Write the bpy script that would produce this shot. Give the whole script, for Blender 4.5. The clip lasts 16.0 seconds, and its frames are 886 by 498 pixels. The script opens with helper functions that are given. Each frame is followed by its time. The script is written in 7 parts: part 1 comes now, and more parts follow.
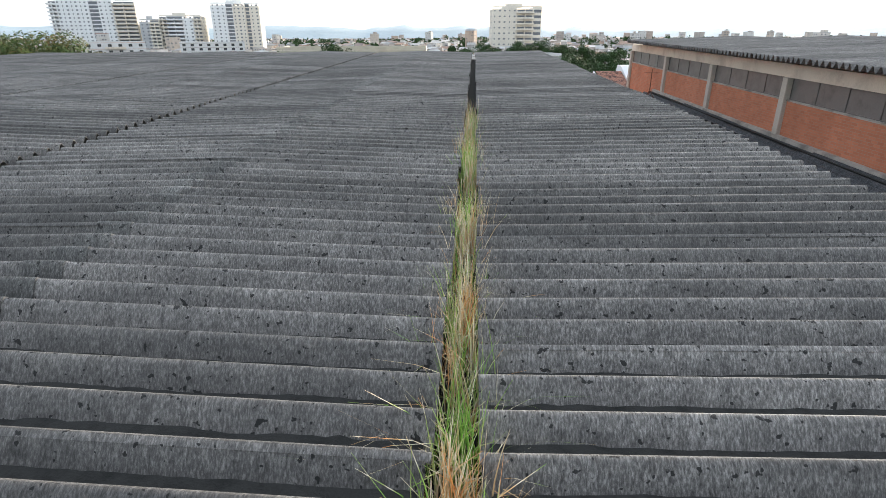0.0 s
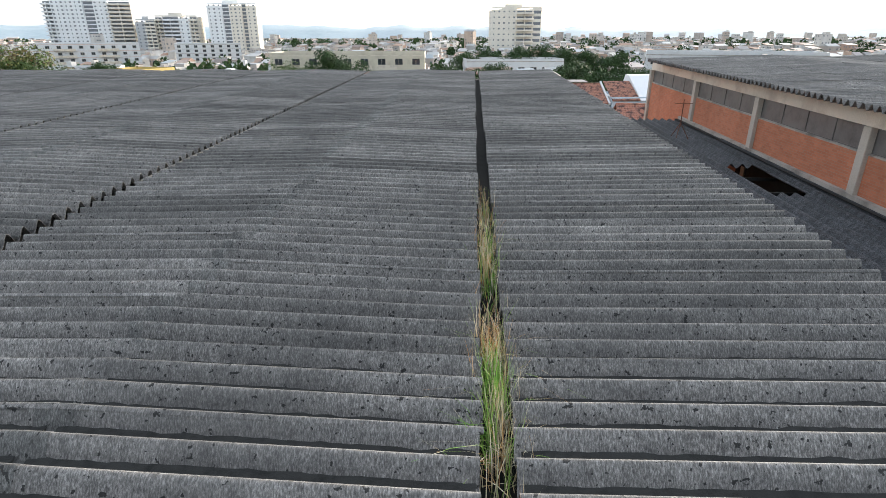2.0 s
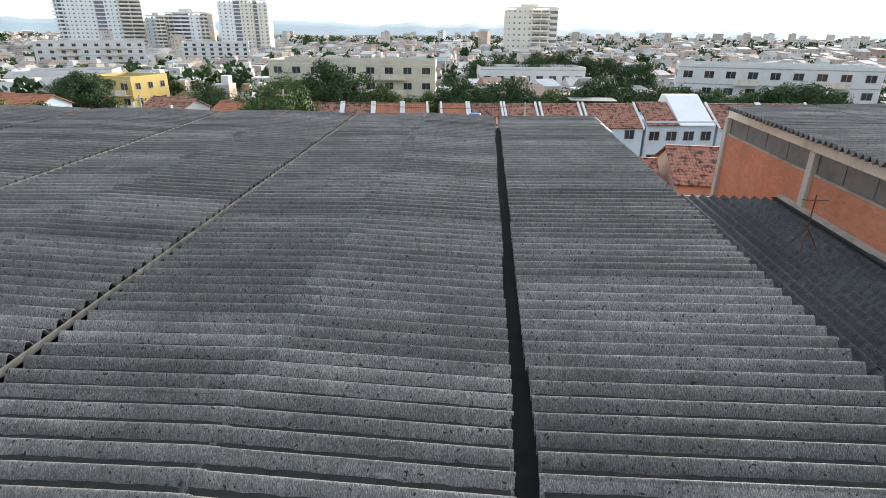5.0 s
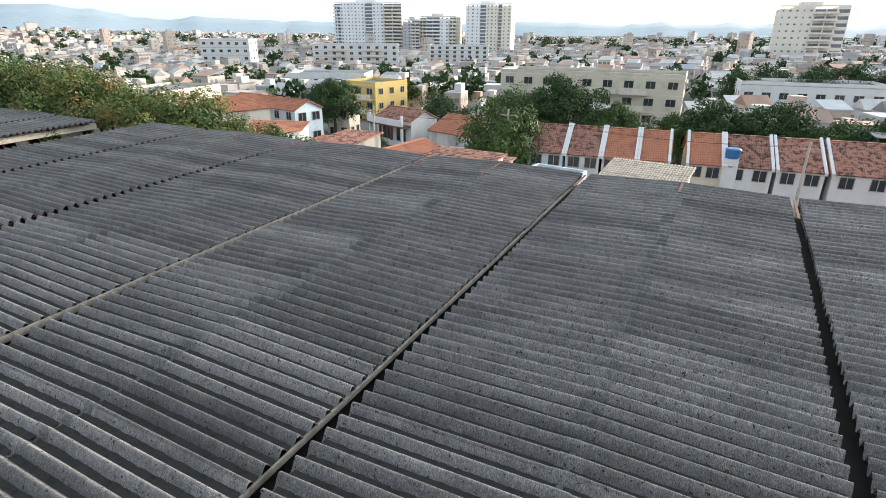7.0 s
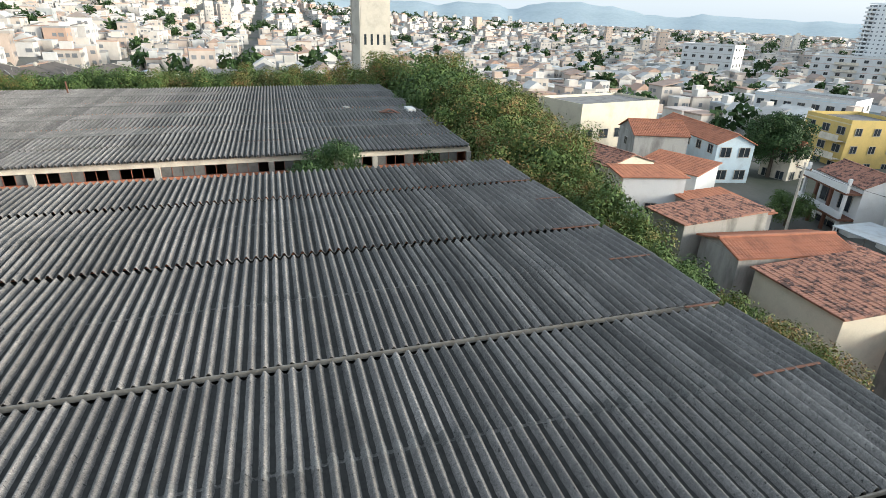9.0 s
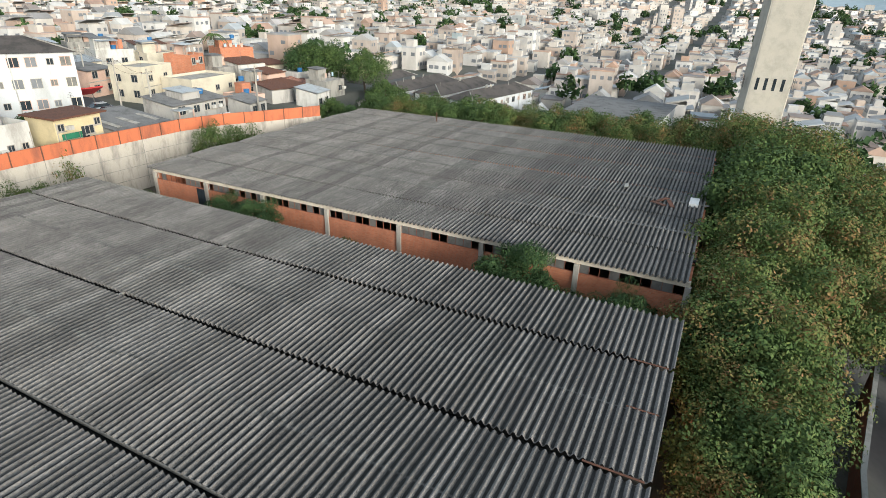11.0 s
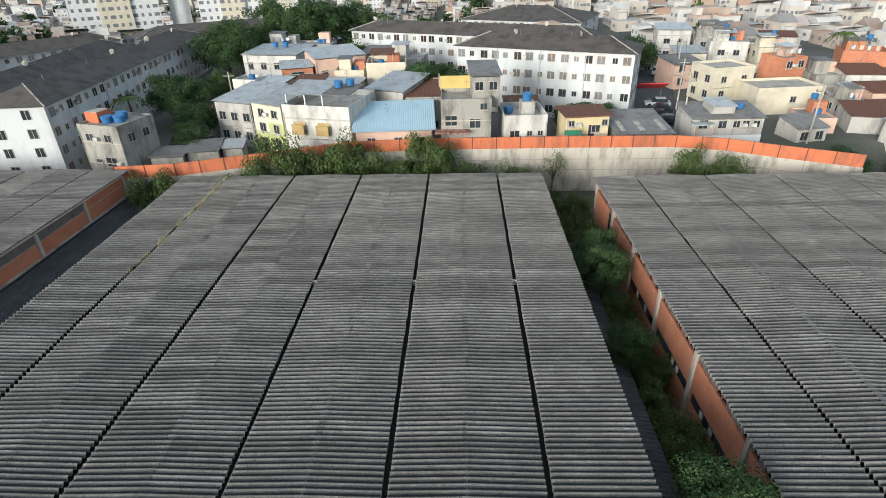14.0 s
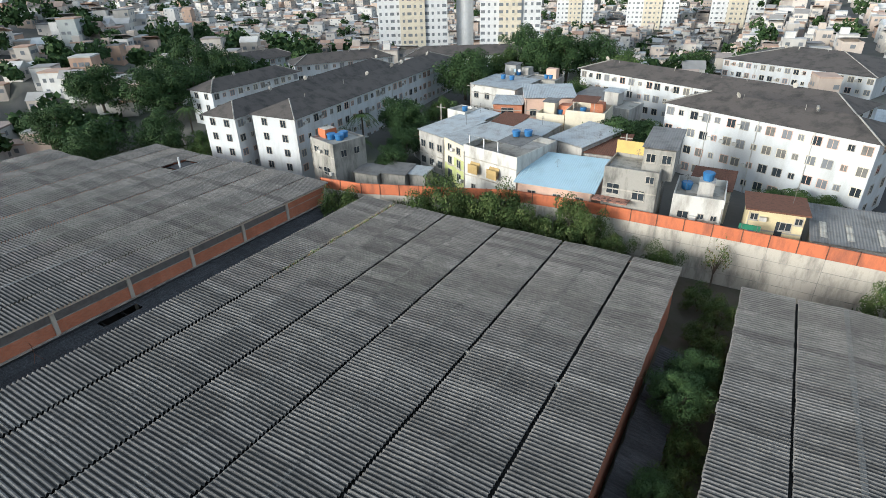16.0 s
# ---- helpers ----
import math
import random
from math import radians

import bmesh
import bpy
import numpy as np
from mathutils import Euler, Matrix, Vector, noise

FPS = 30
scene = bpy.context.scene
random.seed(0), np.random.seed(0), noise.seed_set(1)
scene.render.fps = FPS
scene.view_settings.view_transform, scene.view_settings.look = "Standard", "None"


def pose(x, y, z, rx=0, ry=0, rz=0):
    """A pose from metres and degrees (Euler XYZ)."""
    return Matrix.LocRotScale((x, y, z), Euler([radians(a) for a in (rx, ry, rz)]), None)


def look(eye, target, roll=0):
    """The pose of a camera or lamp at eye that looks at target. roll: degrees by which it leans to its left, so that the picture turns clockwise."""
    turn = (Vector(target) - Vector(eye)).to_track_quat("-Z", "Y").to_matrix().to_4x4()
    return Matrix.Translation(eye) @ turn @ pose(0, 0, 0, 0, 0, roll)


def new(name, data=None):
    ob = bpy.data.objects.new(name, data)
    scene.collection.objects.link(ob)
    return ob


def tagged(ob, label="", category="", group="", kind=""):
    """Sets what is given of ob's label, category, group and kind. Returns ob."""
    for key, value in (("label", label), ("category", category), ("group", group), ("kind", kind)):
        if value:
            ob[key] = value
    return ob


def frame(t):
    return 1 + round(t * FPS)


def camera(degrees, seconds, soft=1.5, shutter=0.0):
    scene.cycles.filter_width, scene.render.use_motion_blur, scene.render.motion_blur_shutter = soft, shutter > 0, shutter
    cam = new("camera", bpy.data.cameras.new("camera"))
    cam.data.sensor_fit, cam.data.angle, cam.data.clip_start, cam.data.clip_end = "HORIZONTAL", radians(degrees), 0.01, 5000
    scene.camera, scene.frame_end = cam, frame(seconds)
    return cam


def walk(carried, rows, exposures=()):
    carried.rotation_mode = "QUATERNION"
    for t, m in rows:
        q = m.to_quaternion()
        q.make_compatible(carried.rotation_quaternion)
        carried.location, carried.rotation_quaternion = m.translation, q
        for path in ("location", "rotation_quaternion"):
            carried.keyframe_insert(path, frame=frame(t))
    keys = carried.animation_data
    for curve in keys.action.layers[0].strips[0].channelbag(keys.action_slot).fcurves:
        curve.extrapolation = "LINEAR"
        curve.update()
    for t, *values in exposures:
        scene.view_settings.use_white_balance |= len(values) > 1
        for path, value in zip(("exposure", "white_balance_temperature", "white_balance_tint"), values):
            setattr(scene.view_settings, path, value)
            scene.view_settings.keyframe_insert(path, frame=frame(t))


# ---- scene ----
cam = camera(77.8, 16.0, soft=0.75)
PATH = [
    (0, (0.07, 6.216, 8.903), (-0.033, 8.077, 8.179), -0.2),
    (0.5, (0.045, 7.287, 8.984), (-0.061, 9.148, 8.259), -0.3),
    (1, (-0.031, 8.48, 9.237), (-0.141, 10.342, 8.516), -0.5),
    (1.5, (-0.159, 9.86, 9.641), (-0.264, 11.721, 8.919), -0.4),
    (2, (-0.278, 11.334, 10.12), (-0.376, 13.195, 9.394), -0.1),
    (2.5, (-0.339, 12.837, 10.509), (-0.436, 14.696, 9.777), -0.1),
    (3, (-0.358, 14.772, 10.844), (-0.444, 16.624, 10.095), 0.4),
    (5.5, (-0.955, 24.116, 12.274), (-1.134, 25.969, 11.543), 0.6),
    (6, (-1.44, 25.869, 12.538), (-1.786, 27.697, 11.803), 0.5),
    (6.5, (-2.125, 27.672, 12.955), (-2.704, 29.439, 12.217), 0.2),
    (7, (-2.694, 29.894, 13.507), (-3.543, 31.547, 12.769), 0.4),
    (7.5, (-2.768, 32.44, 14.102), (-3.918, 33.898, 13.359), 0.8),
    (8, (-2.679, 34.514, 14.697), (-4.091, 35.719, 13.952), 1.2),
    (8.5, (-2.465, 36.849, 15.455), (-4.086, 37.742, 14.697), 1.8),
    (9, (-2.37, 39.509, 16.534), (-4.13, 40.054, 15.758), 2.1),
    (9.2, (-2.495, 40.787, 16.96), (-4.29, 41.197, 16.18), 2.5),
    (11.3, (-8.124, 55.218, 25.002), (-9.65, 54.235, 24.161), 1.8),
    (11.5, (-9.223, 56.248, 25.393), (-10.665, 55.142, 24.559), 1.4),
    (12, (-12.592, 58.232, 26.696), (-13.769, 56.852, 25.854), 0.6),
    (12.5, (-16.167, 59.819, 27.78), (-17.039, 58.251, 26.897), -0.4),
    (13, (-20.005, 60.703, 28.605), (-20.561, 59.018, 27.682), -1.0),
    (13.5, (-23.893, 60.915, 29.5), (-24.126, 59.173, 28.544), -1.3),
    (14, (-27.837, 60.434, 30.579), (-27.768, 58.692, 29.6), -1.5),
    (14.5, (-31.829, 59.538, 31.843), (-31.601, 57.807, 30.868), -1.6),
    (15, (-35.611, 58.655, 33.576), (-35.231, 56.95, 32.602), -1.6),
    (15.5, (-38.783, 57.447, 35.252), (-38.169, 55.807, 34.285), -1.6),
    (16, (-41.602, 55.916, 36.683), (-40.687, 54.411, 35.736), -1.6),
]
walk(cam, [(t, look(eye, target, roll)) for t, eye, target, roll in PATH], exposures=[(0.0, 1.22, 6130, 9), (7.0, 1.18, 6090, 8), (9.0, 0.94, 5930, 5), (12.5, 0.29, 5840, 4), (14.5, 0.4, 5720, 4), (16.0, 0.48, 5610, 4)])

# ---- light ----
world = bpy.data.worlds.new("hazy_sky")
scene.world = world
world.use_nodes = True
_nt = world.node_tree
_nt.nodes.clear()
_out = _nt.nodes.new("ShaderNodeOutputWorld")
_bg = _nt.nodes.new("ShaderNodeBackground")
_sky = _nt.nodes.new("ShaderNodeTexSky")
_sky.sky_type = "NISHITA"
_sky.sun_disc = False
_sky.sun_elevation = radians(13)
_sky.sun_rotation = radians(30)
_sky.air_density, _sky.dust_density, _sky.ozone_density = 1.2, 3.5, 1.0
_mix = _nt.nodes.new("ShaderNodeMix")
_mix.data_type = "RGBA"
_mix.inputs["Factor"].default_value = 0.46
_mix.inputs["B"].default_value = (8.0, 8.5, 9.1, 1.0)
_nt.links.new(_sky.outputs["Color"], _mix.inputs["A"])
_nt.links.new(_mix.outputs["Result"], _bg.inputs["Color"])
_bg.inputs["Strength"].default_value = 0.108
_nt.links.new(_bg.outputs["Background"], _out.inputs["Surface"])
sun = new("sun", bpy.data.lights.new("sun", "SUN"))
sun.data.energy, sun.data.angle, sun.data.color = 3.9, radians(20), (1.0, 0.9, 0.78)
sun.matrix_world = look((50, 86.6, 23), (0, 0, 0))

# ---- materials ----
def nodes_of(name):
    m = bpy.data.materials.new(name)
    m.use_nodes = True
    nt = m.node_tree
    return m, nt, nt.nodes["Principled BSDF"]


def ramp(nt, src, stops):
    r = nt.nodes.new("ShaderNodeValToRGB")
    els = r.color_ramp.elements
    while len(els) < len(stops):
        els.new(0.5)
    for e, (p, c) in zip(els, stops):
        e.position, e.color = p, (*c, 1.0) if len(c) == 3 else c
    nt.links.new(src, r.inputs["Fac"])
    return r.outputs["Color"]


def noise_tex(nt, scale, detail=4.0, rough=0.6, stretch=(1, 1, 1), coord="Object"):
    tc = nt.nodes.new("ShaderNodeTexCoord")
    mp = nt.nodes.new("ShaderNodeMapping")
    mp.inputs["Scale"].default_value = stretch
    n = nt.nodes.new("ShaderNodeTexNoise")
    n.inputs["Scale"].default_value, n.inputs["Detail"].default_value, n.inputs["Roughness"].default_value = scale, detail, rough
    if coord == "World":
        g = nt.nodes.new("ShaderNodeNewGeometry")
        nt.links.new(g.outputs["Position"], mp.inputs["Vector"])
    else:
        nt.links.new(tc.outputs[coord], mp.inputs["Vector"])
    nt.links.new(mp.outputs["Vector"], n.inputs["Vector"])
    return n.outputs["Fac"]


def mix(nt, fac, a, b, mode="MIX"):
    m = nt.nodes.new("ShaderNodeMix")
    m.data_type, m.blend_type = "RGBA", mode
    for key, v in (("Factor", fac), ("A", a), ("B", b)):
        if isinstance(v, (int, float)):
            m.inputs[key].default_value = v
        elif isinstance(v, tuple):
            m.inputs[key].default_value = (*v, 1.0)
        else:
            nt.links.new(v, m.inputs[key])
    return m.outputs["Result"]


def bump(nt, bsdf, height, strength=0.4, distance=0.02):
    b = nt.nodes.new("ShaderNodeBump")
    b.inputs["Strength"].default_value, b.inputs["Distance"].default_value = strength, distance
    nt.links.new(height, b.inputs["Height"])
    nt.links.new(b.outputs["Normal"], bsdf.inputs["Normal"])


def surface(name, base, dirt=None, dirt_amount=0.5, scale=1.2, fine=18.0, rough=0.85, relief=0.25, spread=0.18, stretch=(1, 1, 1), vary=0.0):
    """Plain building surface: base colour, broad stains of a second colour, fine grain and a little relief."""
    m, nt, bsdf = nodes_of(name)
    dirt = dirt or tuple(v * 0.45 for v in base)
    broad = noise_tex(nt, scale, 6, 0.65, stretch, "World")
    grain = noise_tex(nt, fine, 3, 0.6, (1, 1, 1), "World")
    c = mix(nt, ramp(nt, broad, ((0.5 - spread * 0.2, (0, 0, 0)), (0.5 + spread, (dirt_amount,) * 3))), base, dirt)
    c = mix(nt, 0.35, c, ramp(nt, grain, ((0.3, (0.62,) * 3), (0.7, (1.0,) * 3))), "MULTIPLY")
    if vary:
        info = nt.nodes.new("ShaderNodeObjectInfo")
        c = mix(nt, vary, c, ramp(nt, info.outputs["Random"], ((0.0, (0.45,) * 3), (1.0, (1.0,) * 3))), "MULTIPLY")
    nt.links.new(c, bsdf.inputs["Base Color"])
    bsdf.inputs["Roughness"].default_value = rough
    bsdf.inputs["Specular IOR Level"].default_value = 0.3
    if relief:
        bump(nt, bsdf, grain, relief, 0.01)
    return m


def island_surface(name, stops, rough=0.85, stain=0.4, scale=0.25):
    """Colour picked for each loose piece, with stains over it."""
    m, nt, bsdf = nodes_of(name)
    g = nt.nodes.new("ShaderNodeNewGeometry")
    c = ramp(nt, g.outputs["Random Per Island"], stops)
    c = mix(nt, stain, c, ramp(nt, noise_tex(nt, scale, 5, 0.65, (1, 1, 0.6), "World"), ((0.35, (0.45, 0.43, 0.4)), (0.65, (1, 1, 1)))), "MULTIPLY")
    nt.links.new(c, bsdf.inputs["Base Color"])
    bsdf.inputs["Roughness"].default_value = rough
    return m


def roof_material(name, base, light, lichen, vary="object"):
    """Weathered fibre cement: grey sheet, pale scuffing, black lichen spots and streaks down the waves."""
    m, nt, bsdf = nodes_of(name)
    grain = noise_tex(nt, 44, 5, 0.75, (1.7, 0.4, 0.6), "World")
    spots = noise_tex(nt, 15, 2, 0.55, (1, 1, 1), "World")
    streak = noise_tex(nt, 2.6, 4, 0.6, (0.35, 2.4, 1), "World")
    broad = noise_tex(nt, 0.35, 5, 0.6, (1, 1, 1), "World")
    c = mix(nt, ramp(nt, streak, ((0.35, (0, 0, 0)), (0.7, (1, 1, 1)))), base, light)
    c = mix(nt, 0.9, c, ramp(nt, grain, ((0.34, (0.25,) * 3), (0.5, (0.85,) * 3), (0.66, (2.1,) * 3))), "MULTIPLY")
    c = mix(nt, ramp(nt, broad, ((0.35, (0, 0, 0)), (0.7, (0.55,) * 3))), c, tuple(v * 0.55 for v in base))
    grime = noise_tex(nt, 8, 4, 0.7, (1.5, 0.6, 0.6), "World")
    c = mix(nt, 0.38, c, ramp(nt, grime, ((0.36, (0.35,) * 3), (0.52, (0.95,) * 3), (0.66, (1.25,) * 3))), "MULTIPLY")
    c = mix(nt, ramp(nt, spots, ((0.655, (0, 0, 0)), (0.68, (0.92,) * 3))), c, lichen)
    if vary == "object":
        r = nt.nodes.new("ShaderNodeObjectInfo").outputs["Random"]
    else:
        r = nt.nodes.new("ShaderNodeNewGeometry").outputs["Random Per Island"]
    c = mix(nt, 0.62, c, ramp(nt, r, ((0.0, (0.5,) * 3), (0.5, (0.95,) * 3), (1.0, (1.35,) * 3))), "MULTIPLY")
    nt.links.new(c, bsdf.inputs["Base Color"])
    bsdf.inputs["Roughness"].default_value = 0.78
    bsdf.inputs["Specular IOR Level"].default_value = 0.3
    bsdf.inputs["Diffuse Roughness"].default_value = 0.5
    bump(nt, bsdf, grain, 0.6, 0.014)
    return m


def leaf_material(name, stops, patch=0.55, size=0.75):
    """Leaves: a tint that drifts from bough to bough, and a smaller difference from leaf to leaf."""
    m, nt, bsdf = nodes_of(name)
    g = nt.nodes.new("ShaderNodeNewGeometry")
    drift = nt.nodes.new("ShaderNodeMapRange")
    drift.inputs["From Min"].default_value, drift.inputs["From Max"].default_value = 0.32, 0.68
    nt.links.new(noise_tex(nt, size, 2, 0.55, (1, 1, 1), "World"), drift.inputs["Value"])
    f = nt.nodes.new("ShaderNodeMix")
    f.inputs["Factor"].default_value = patch
    nt.links.new(g.outputs["Random Per Island"], f.inputs["A"])
    nt.links.new(drift.outputs["Result"], f.inputs["B"])
    c = ramp(nt, f.outputs["Result"], stops)
    c = mix(nt, 0.6, c, ramp(nt, noise_tex(nt, 1.7, 2, 0.6, (1, 1, 1), "World"), ((0.36, (0.5,) * 3), (0.64, (1.2,) * 3))), "MULTIPLY")
    nt.links.new(c, bsdf.inputs["Base Color"])
    bsdf.inputs["Roughness"].default_value = 0.7
    bsdf.inputs["Specular IOR Level"].default_value = 0.15
    return m


def grass_material(name, stops):
    """Blades in tufts: each tuft leans to green, straw or orange, and each blade differs a little."""
    m, nt, bsdf = nodes_of(name)
    g = nt.nodes.new("ShaderNodeNewGeometry")
    tuft = noise_tex(nt, 2.6, 2, 0.5, (2.2, 1, 0.2), "World")
    wide = nt.nodes.new("ShaderNodeMapRange")
    wide.inputs["From Min"].default_value, wide.inputs["From Max"].default_value = 0.37, 0.63
    nt.links.new(tuft, wide.inputs["Value"])
    f = nt.nodes.new("ShaderNodeMix")
    f.inputs["Factor"].default_value = 0.36
    nt.links.new(wide.outputs["Result"], f.inputs["A"])
    nt.links.new(g.outputs["Random Per Island"], f.inputs["B"])
    nt.links.new(ramp(nt, f.outputs["Result"], stops), bsdf.inputs["Base Color"])
    bsdf.inputs["Roughness"].default_value = 0.75
    bsdf.inputs["Specular IOR Level"].default_value = 0.1
    return m


def glass_material(name, tint=(0.02, 0.025, 0.03), rough=0.12):
    m, nt, bsdf = nodes_of(name)
    n = noise_tex(nt, 0.8, 2, 0.5, (1, 1, 1), "World")
    nt.links.new(ramp(nt, n, ((0.3, tint), (0.7, tuple(v * 2.2 for v in tint)))), bsdf.inputs["Base Color"])
    bsdf.inputs["Roughness"].default_value = rough
    return m


def brick_material(name, c1, c2, mortar, size=1.0):
    """Brick courses far too fine to stand out singly: colour and shallow relief only."""
    m, nt, bsdf = nodes_of(name)
    g = nt.nodes.new("ShaderNodeNewGeometry")
    sep = nt.nodes.new("ShaderNodeSeparateXYZ")
    nt.links.new(g.outputs["Position"], sep.inputs["Vector"])
    com = nt.nodes.new("ShaderNodeCombineXYZ")
    add = nt.nodes.new("ShaderNodeMath")
    nt.links.new(sep.outputs["X"], add.inputs[0])
    nt.links.new(sep.outputs["Y"], add.inputs[1])
    nt.links.new(add.outputs[0], com.inputs["X"])
    nt.links.new(sep.outputs["Z"], com.inputs["Y"])
    b = nt.nodes.new("ShaderNodeTexBrick")
    b.inputs["Scale"].default_value = 1.0
    b.inputs["Brick Width"].default_value, b.inputs["Row Height"].default_value = 0.29 * size, 0.1 * size
    b.inputs["Mortar Size"].default_value = 0.008
    b.inputs["Color1"].default_value, b.inputs["Color2"].default_value, b.inputs["Mortar"].default_value = (*c1, 1), (*c2, 1), (*mortar, 1)
    nt.links.new(com.outputs[0], b.inputs["Vector"])
    c = mix(nt, 0.6, b.outputs["Color"], ramp(nt, noise_tex(nt, 0.5, 6, 0.65, (1, 1, 0.5), "World"), ((0.35, (0.6, 0.55, 0.5)), (0.65, (1, 1, 1)))), "MULTIPLY")
    nt.links.new(c, bsdf.inputs["Base Color"])
    bsdf.inputs["Roughness"].default_value = 0.9
    bump(nt, bsdf, b.outputs["Fac"], -0.4, 0.01)
    return m


M_ROOF = roof_material("fibre_cement_sheet", (0.163, 0.153, 0.144), (0.26, 0.244, 0.226), (0.016, 0.016, 0.015))
M_ROOF_FAR = roof_material("fibre_cement_far", (0.163, 0.153, 0.144), (0.26, 0.244, 0.226), (0.016, 0.016, 0.015), "island")
M_CAP = roof_material("fibre_cement_ridge", (0.15, 0.145, 0.137), (0.235, 0.226, 0.21), (0.03, 0.03, 0.028))
M_LOWROOF = roof_material("dark_low_sheet", (0.042, 0.043, 0.047), (0.1, 0.101, 0.106), (0.01, 0.01, 0.01), "island")
M_GUTTER_PALE = surface("gutter_concrete", (0.2, 0.19, 0.17), (0.08, 0.075, 0.067), 0.7, 1.5)
# silt colour kept near-black so the strips also act as painted trough shade
M_SILT_SHADE = surface("trough_silt", (0.04, 0.039, 0.036), (0.015, 0.015, 0.014), 0.8, 6.0, 60.0, rough=0.95, relief=0.8)
# one near-black for gutters, lean-to hole parts, wheels and cables
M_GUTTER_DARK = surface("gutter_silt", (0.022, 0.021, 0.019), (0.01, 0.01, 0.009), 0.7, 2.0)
M_BRICK = brick_material("orange_brick", (0.56, 0.215, 0.115), (0.46, 0.165, 0.085), (0.42, 0.25, 0.17))
M_BRICKRED = brick_material("red_brick_wall", (0.36, 0.11, 0.06), (0.27, 0.085, 0.05), (0.25, 0.14, 0.1))
M_CONC = surface("aged_concrete", (0.43, 0.40, 0.35), (0.14, 0.13, 0.115), 0.75, 0.7, stretch=(1, 1, 0.35))
M_WALLBASE = surface("streaked_bare_concrete", (0.47, 0.43, 0.37), (0.2, 0.185, 0.16), 0.75, 0.9, spread=0.16, stretch=(1, 1, 0.3))
M_CONCDARK = surface("stained_concrete", (0.33, 0.315, 0.285), (0.09, 0.088, 0.08), 0.8, 0.7, stretch=(1, 1, 0.35))
M_CREAM = surface("cream_beam", (0.7, 0.63, 0.52), (0.4, 0.33, 0.26), 0.6, 0.8)
M_GLASSGREY = surface("dusty_pane", (0.17, 0.165, 0.155), (0.09, 0.085, 0.08), 0.7, 1.4, rough=0.35, relief=0)
M_GLASS = glass_material("dark_glass")
M_FARGLASS = surface("far_window_glass", (0.19, 0.2, 0.215), (0.1, 0.105, 0.115), 0.6, 0.3, rough=0.3, relief=0)
M_PALECONC = surface("pale_concrete", (0.5, 0.46, 0.39), (0.3, 0.28, 0.24), 0.5, 0.5)
M_FRAME = surface("painted_steel", (0.16, 0.15, 0.14), None, 0.5, 2.0, rough=0.5)
M_REDFRAME = surface("red_brown_painted_steel", (0.26, 0.1, 0.065), (0.12, 0.05, 0.035), 0.7, 2.0, rough=0.6)
M_ORANGE = surface("orange_paint_wall", (0.52, 0.16, 0.075), (0.2, 0.085, 0.06), 0.8, 0.7, stretch=(1, 1, 0.3))
M_DIRT = surface("yard_soil", (0.085, 0.075, 0.058), (0.05, 0.06, 0.03), 0.8, 0.4)
M_GROUND = surface("town_ground", (0.12, 0.115, 0.105), (0.045, 0.06, 0.035), 0.9, 0.03, 2.0)
M_ASPHALT = surface("asphalt", (0.075, 0.077, 0.08), (0.05, 0.05, 0.05), 0.6, 0.5)
M_RUST = surface("rusted_sheet", (0.15, 0.07, 0.045), (0.07, 0.035, 0.026), 0.7, 3.0)
M_WHITE = surface("white_plaster", (0.66, 0.66, 0.655), (0.48, 0.47, 0.45), 0.4, 0.6)
M_WHITEBLUE = surface("pale_blue_plaster", (0.58, 0.68, 0.74), (0.4, 0.45, 0.48), 0.5, 0.6)
M_GREYPL = surface("grey_render", (0.44, 0.42, 0.39), (0.17, 0.16, 0.15), 0.8, 0.6, stretch=(1, 1, 0.3))
M_BLOCKWHITE = surface("block_whitewash", (0.56, 0.575, 0.59), (0.36, 0.36, 0.35), 0.7, 0.4, spread=0.2, stretch=(1, 1, 0.35))
M_DIRTYWHITE = surface("stained_white_render", (0.58, 0.565, 0.53), (0.3, 0.28, 0.25), 0.75, 0.55, spread=0.14, stretch=(1, 1, 0.3))
M_BEIGE = surface("beige_plaster", (0.62, 0.56, 0.44), (0.38, 0.33, 0.26), 0.5, 0.5)
M_YELLOW = surface("yellow_paint", (0.6, 0.44, 0.15), (0.42, 0.32, 0.13), 0.5, 0.5)
M_PALEYELLOW = surface("pale_yellow_paint", (0.64, 0.54, 0.33), (0.4, 0.33, 0.22), 0.5, 0.5)
M_LIME = surface("lime_paint", (0.42, 0.45, 0.19), (0.24, 0.26, 0.13), 0.6, 0.5)
M_PINK = surface("pink_plaster", (0.62, 0.43, 0.34), (0.4, 0.28, 0.22), 0.5, 0.6)
M_TILE = surface("clay_roof_tile", (0.37, 0.185, 0.13), (0.07, 0.045, 0.042), 0.95, 2.0, spread=0.09, vary=0.3)
M_TILENEW = surface("fresh_clay_tile", (0.43, 0.18, 0.105), (0.22, 0.1, 0.065), 0.7, 0.9, vary=0.25)
M_TILEPALE = surface("pale_clay_tile", (0.5, 0.43, 0.34), (0.26, 0.21, 0.16), 0.7, 1.6, spread=0.12, vary=0.2)
M_METALROOF = surface("pale_blue_sheet_roof", (0.46, 0.49, 0.51), (0.25, 0.225, 0.2), 0.65, 0.7, rough=0.5, vary=0.5)
M_BLUEROOF = surface("pale_blue_painted_sheet", (0.4, 0.54, 0.62), (0.3, 0.4, 0.45), 0.5, 0.4, rough=0.5)
M_GREYROOF = surface("grey_sheet_roof", (0.22, 0.215, 0.21), (0.09, 0.085, 0.08), 0.7, 0.6, vary=0.4)
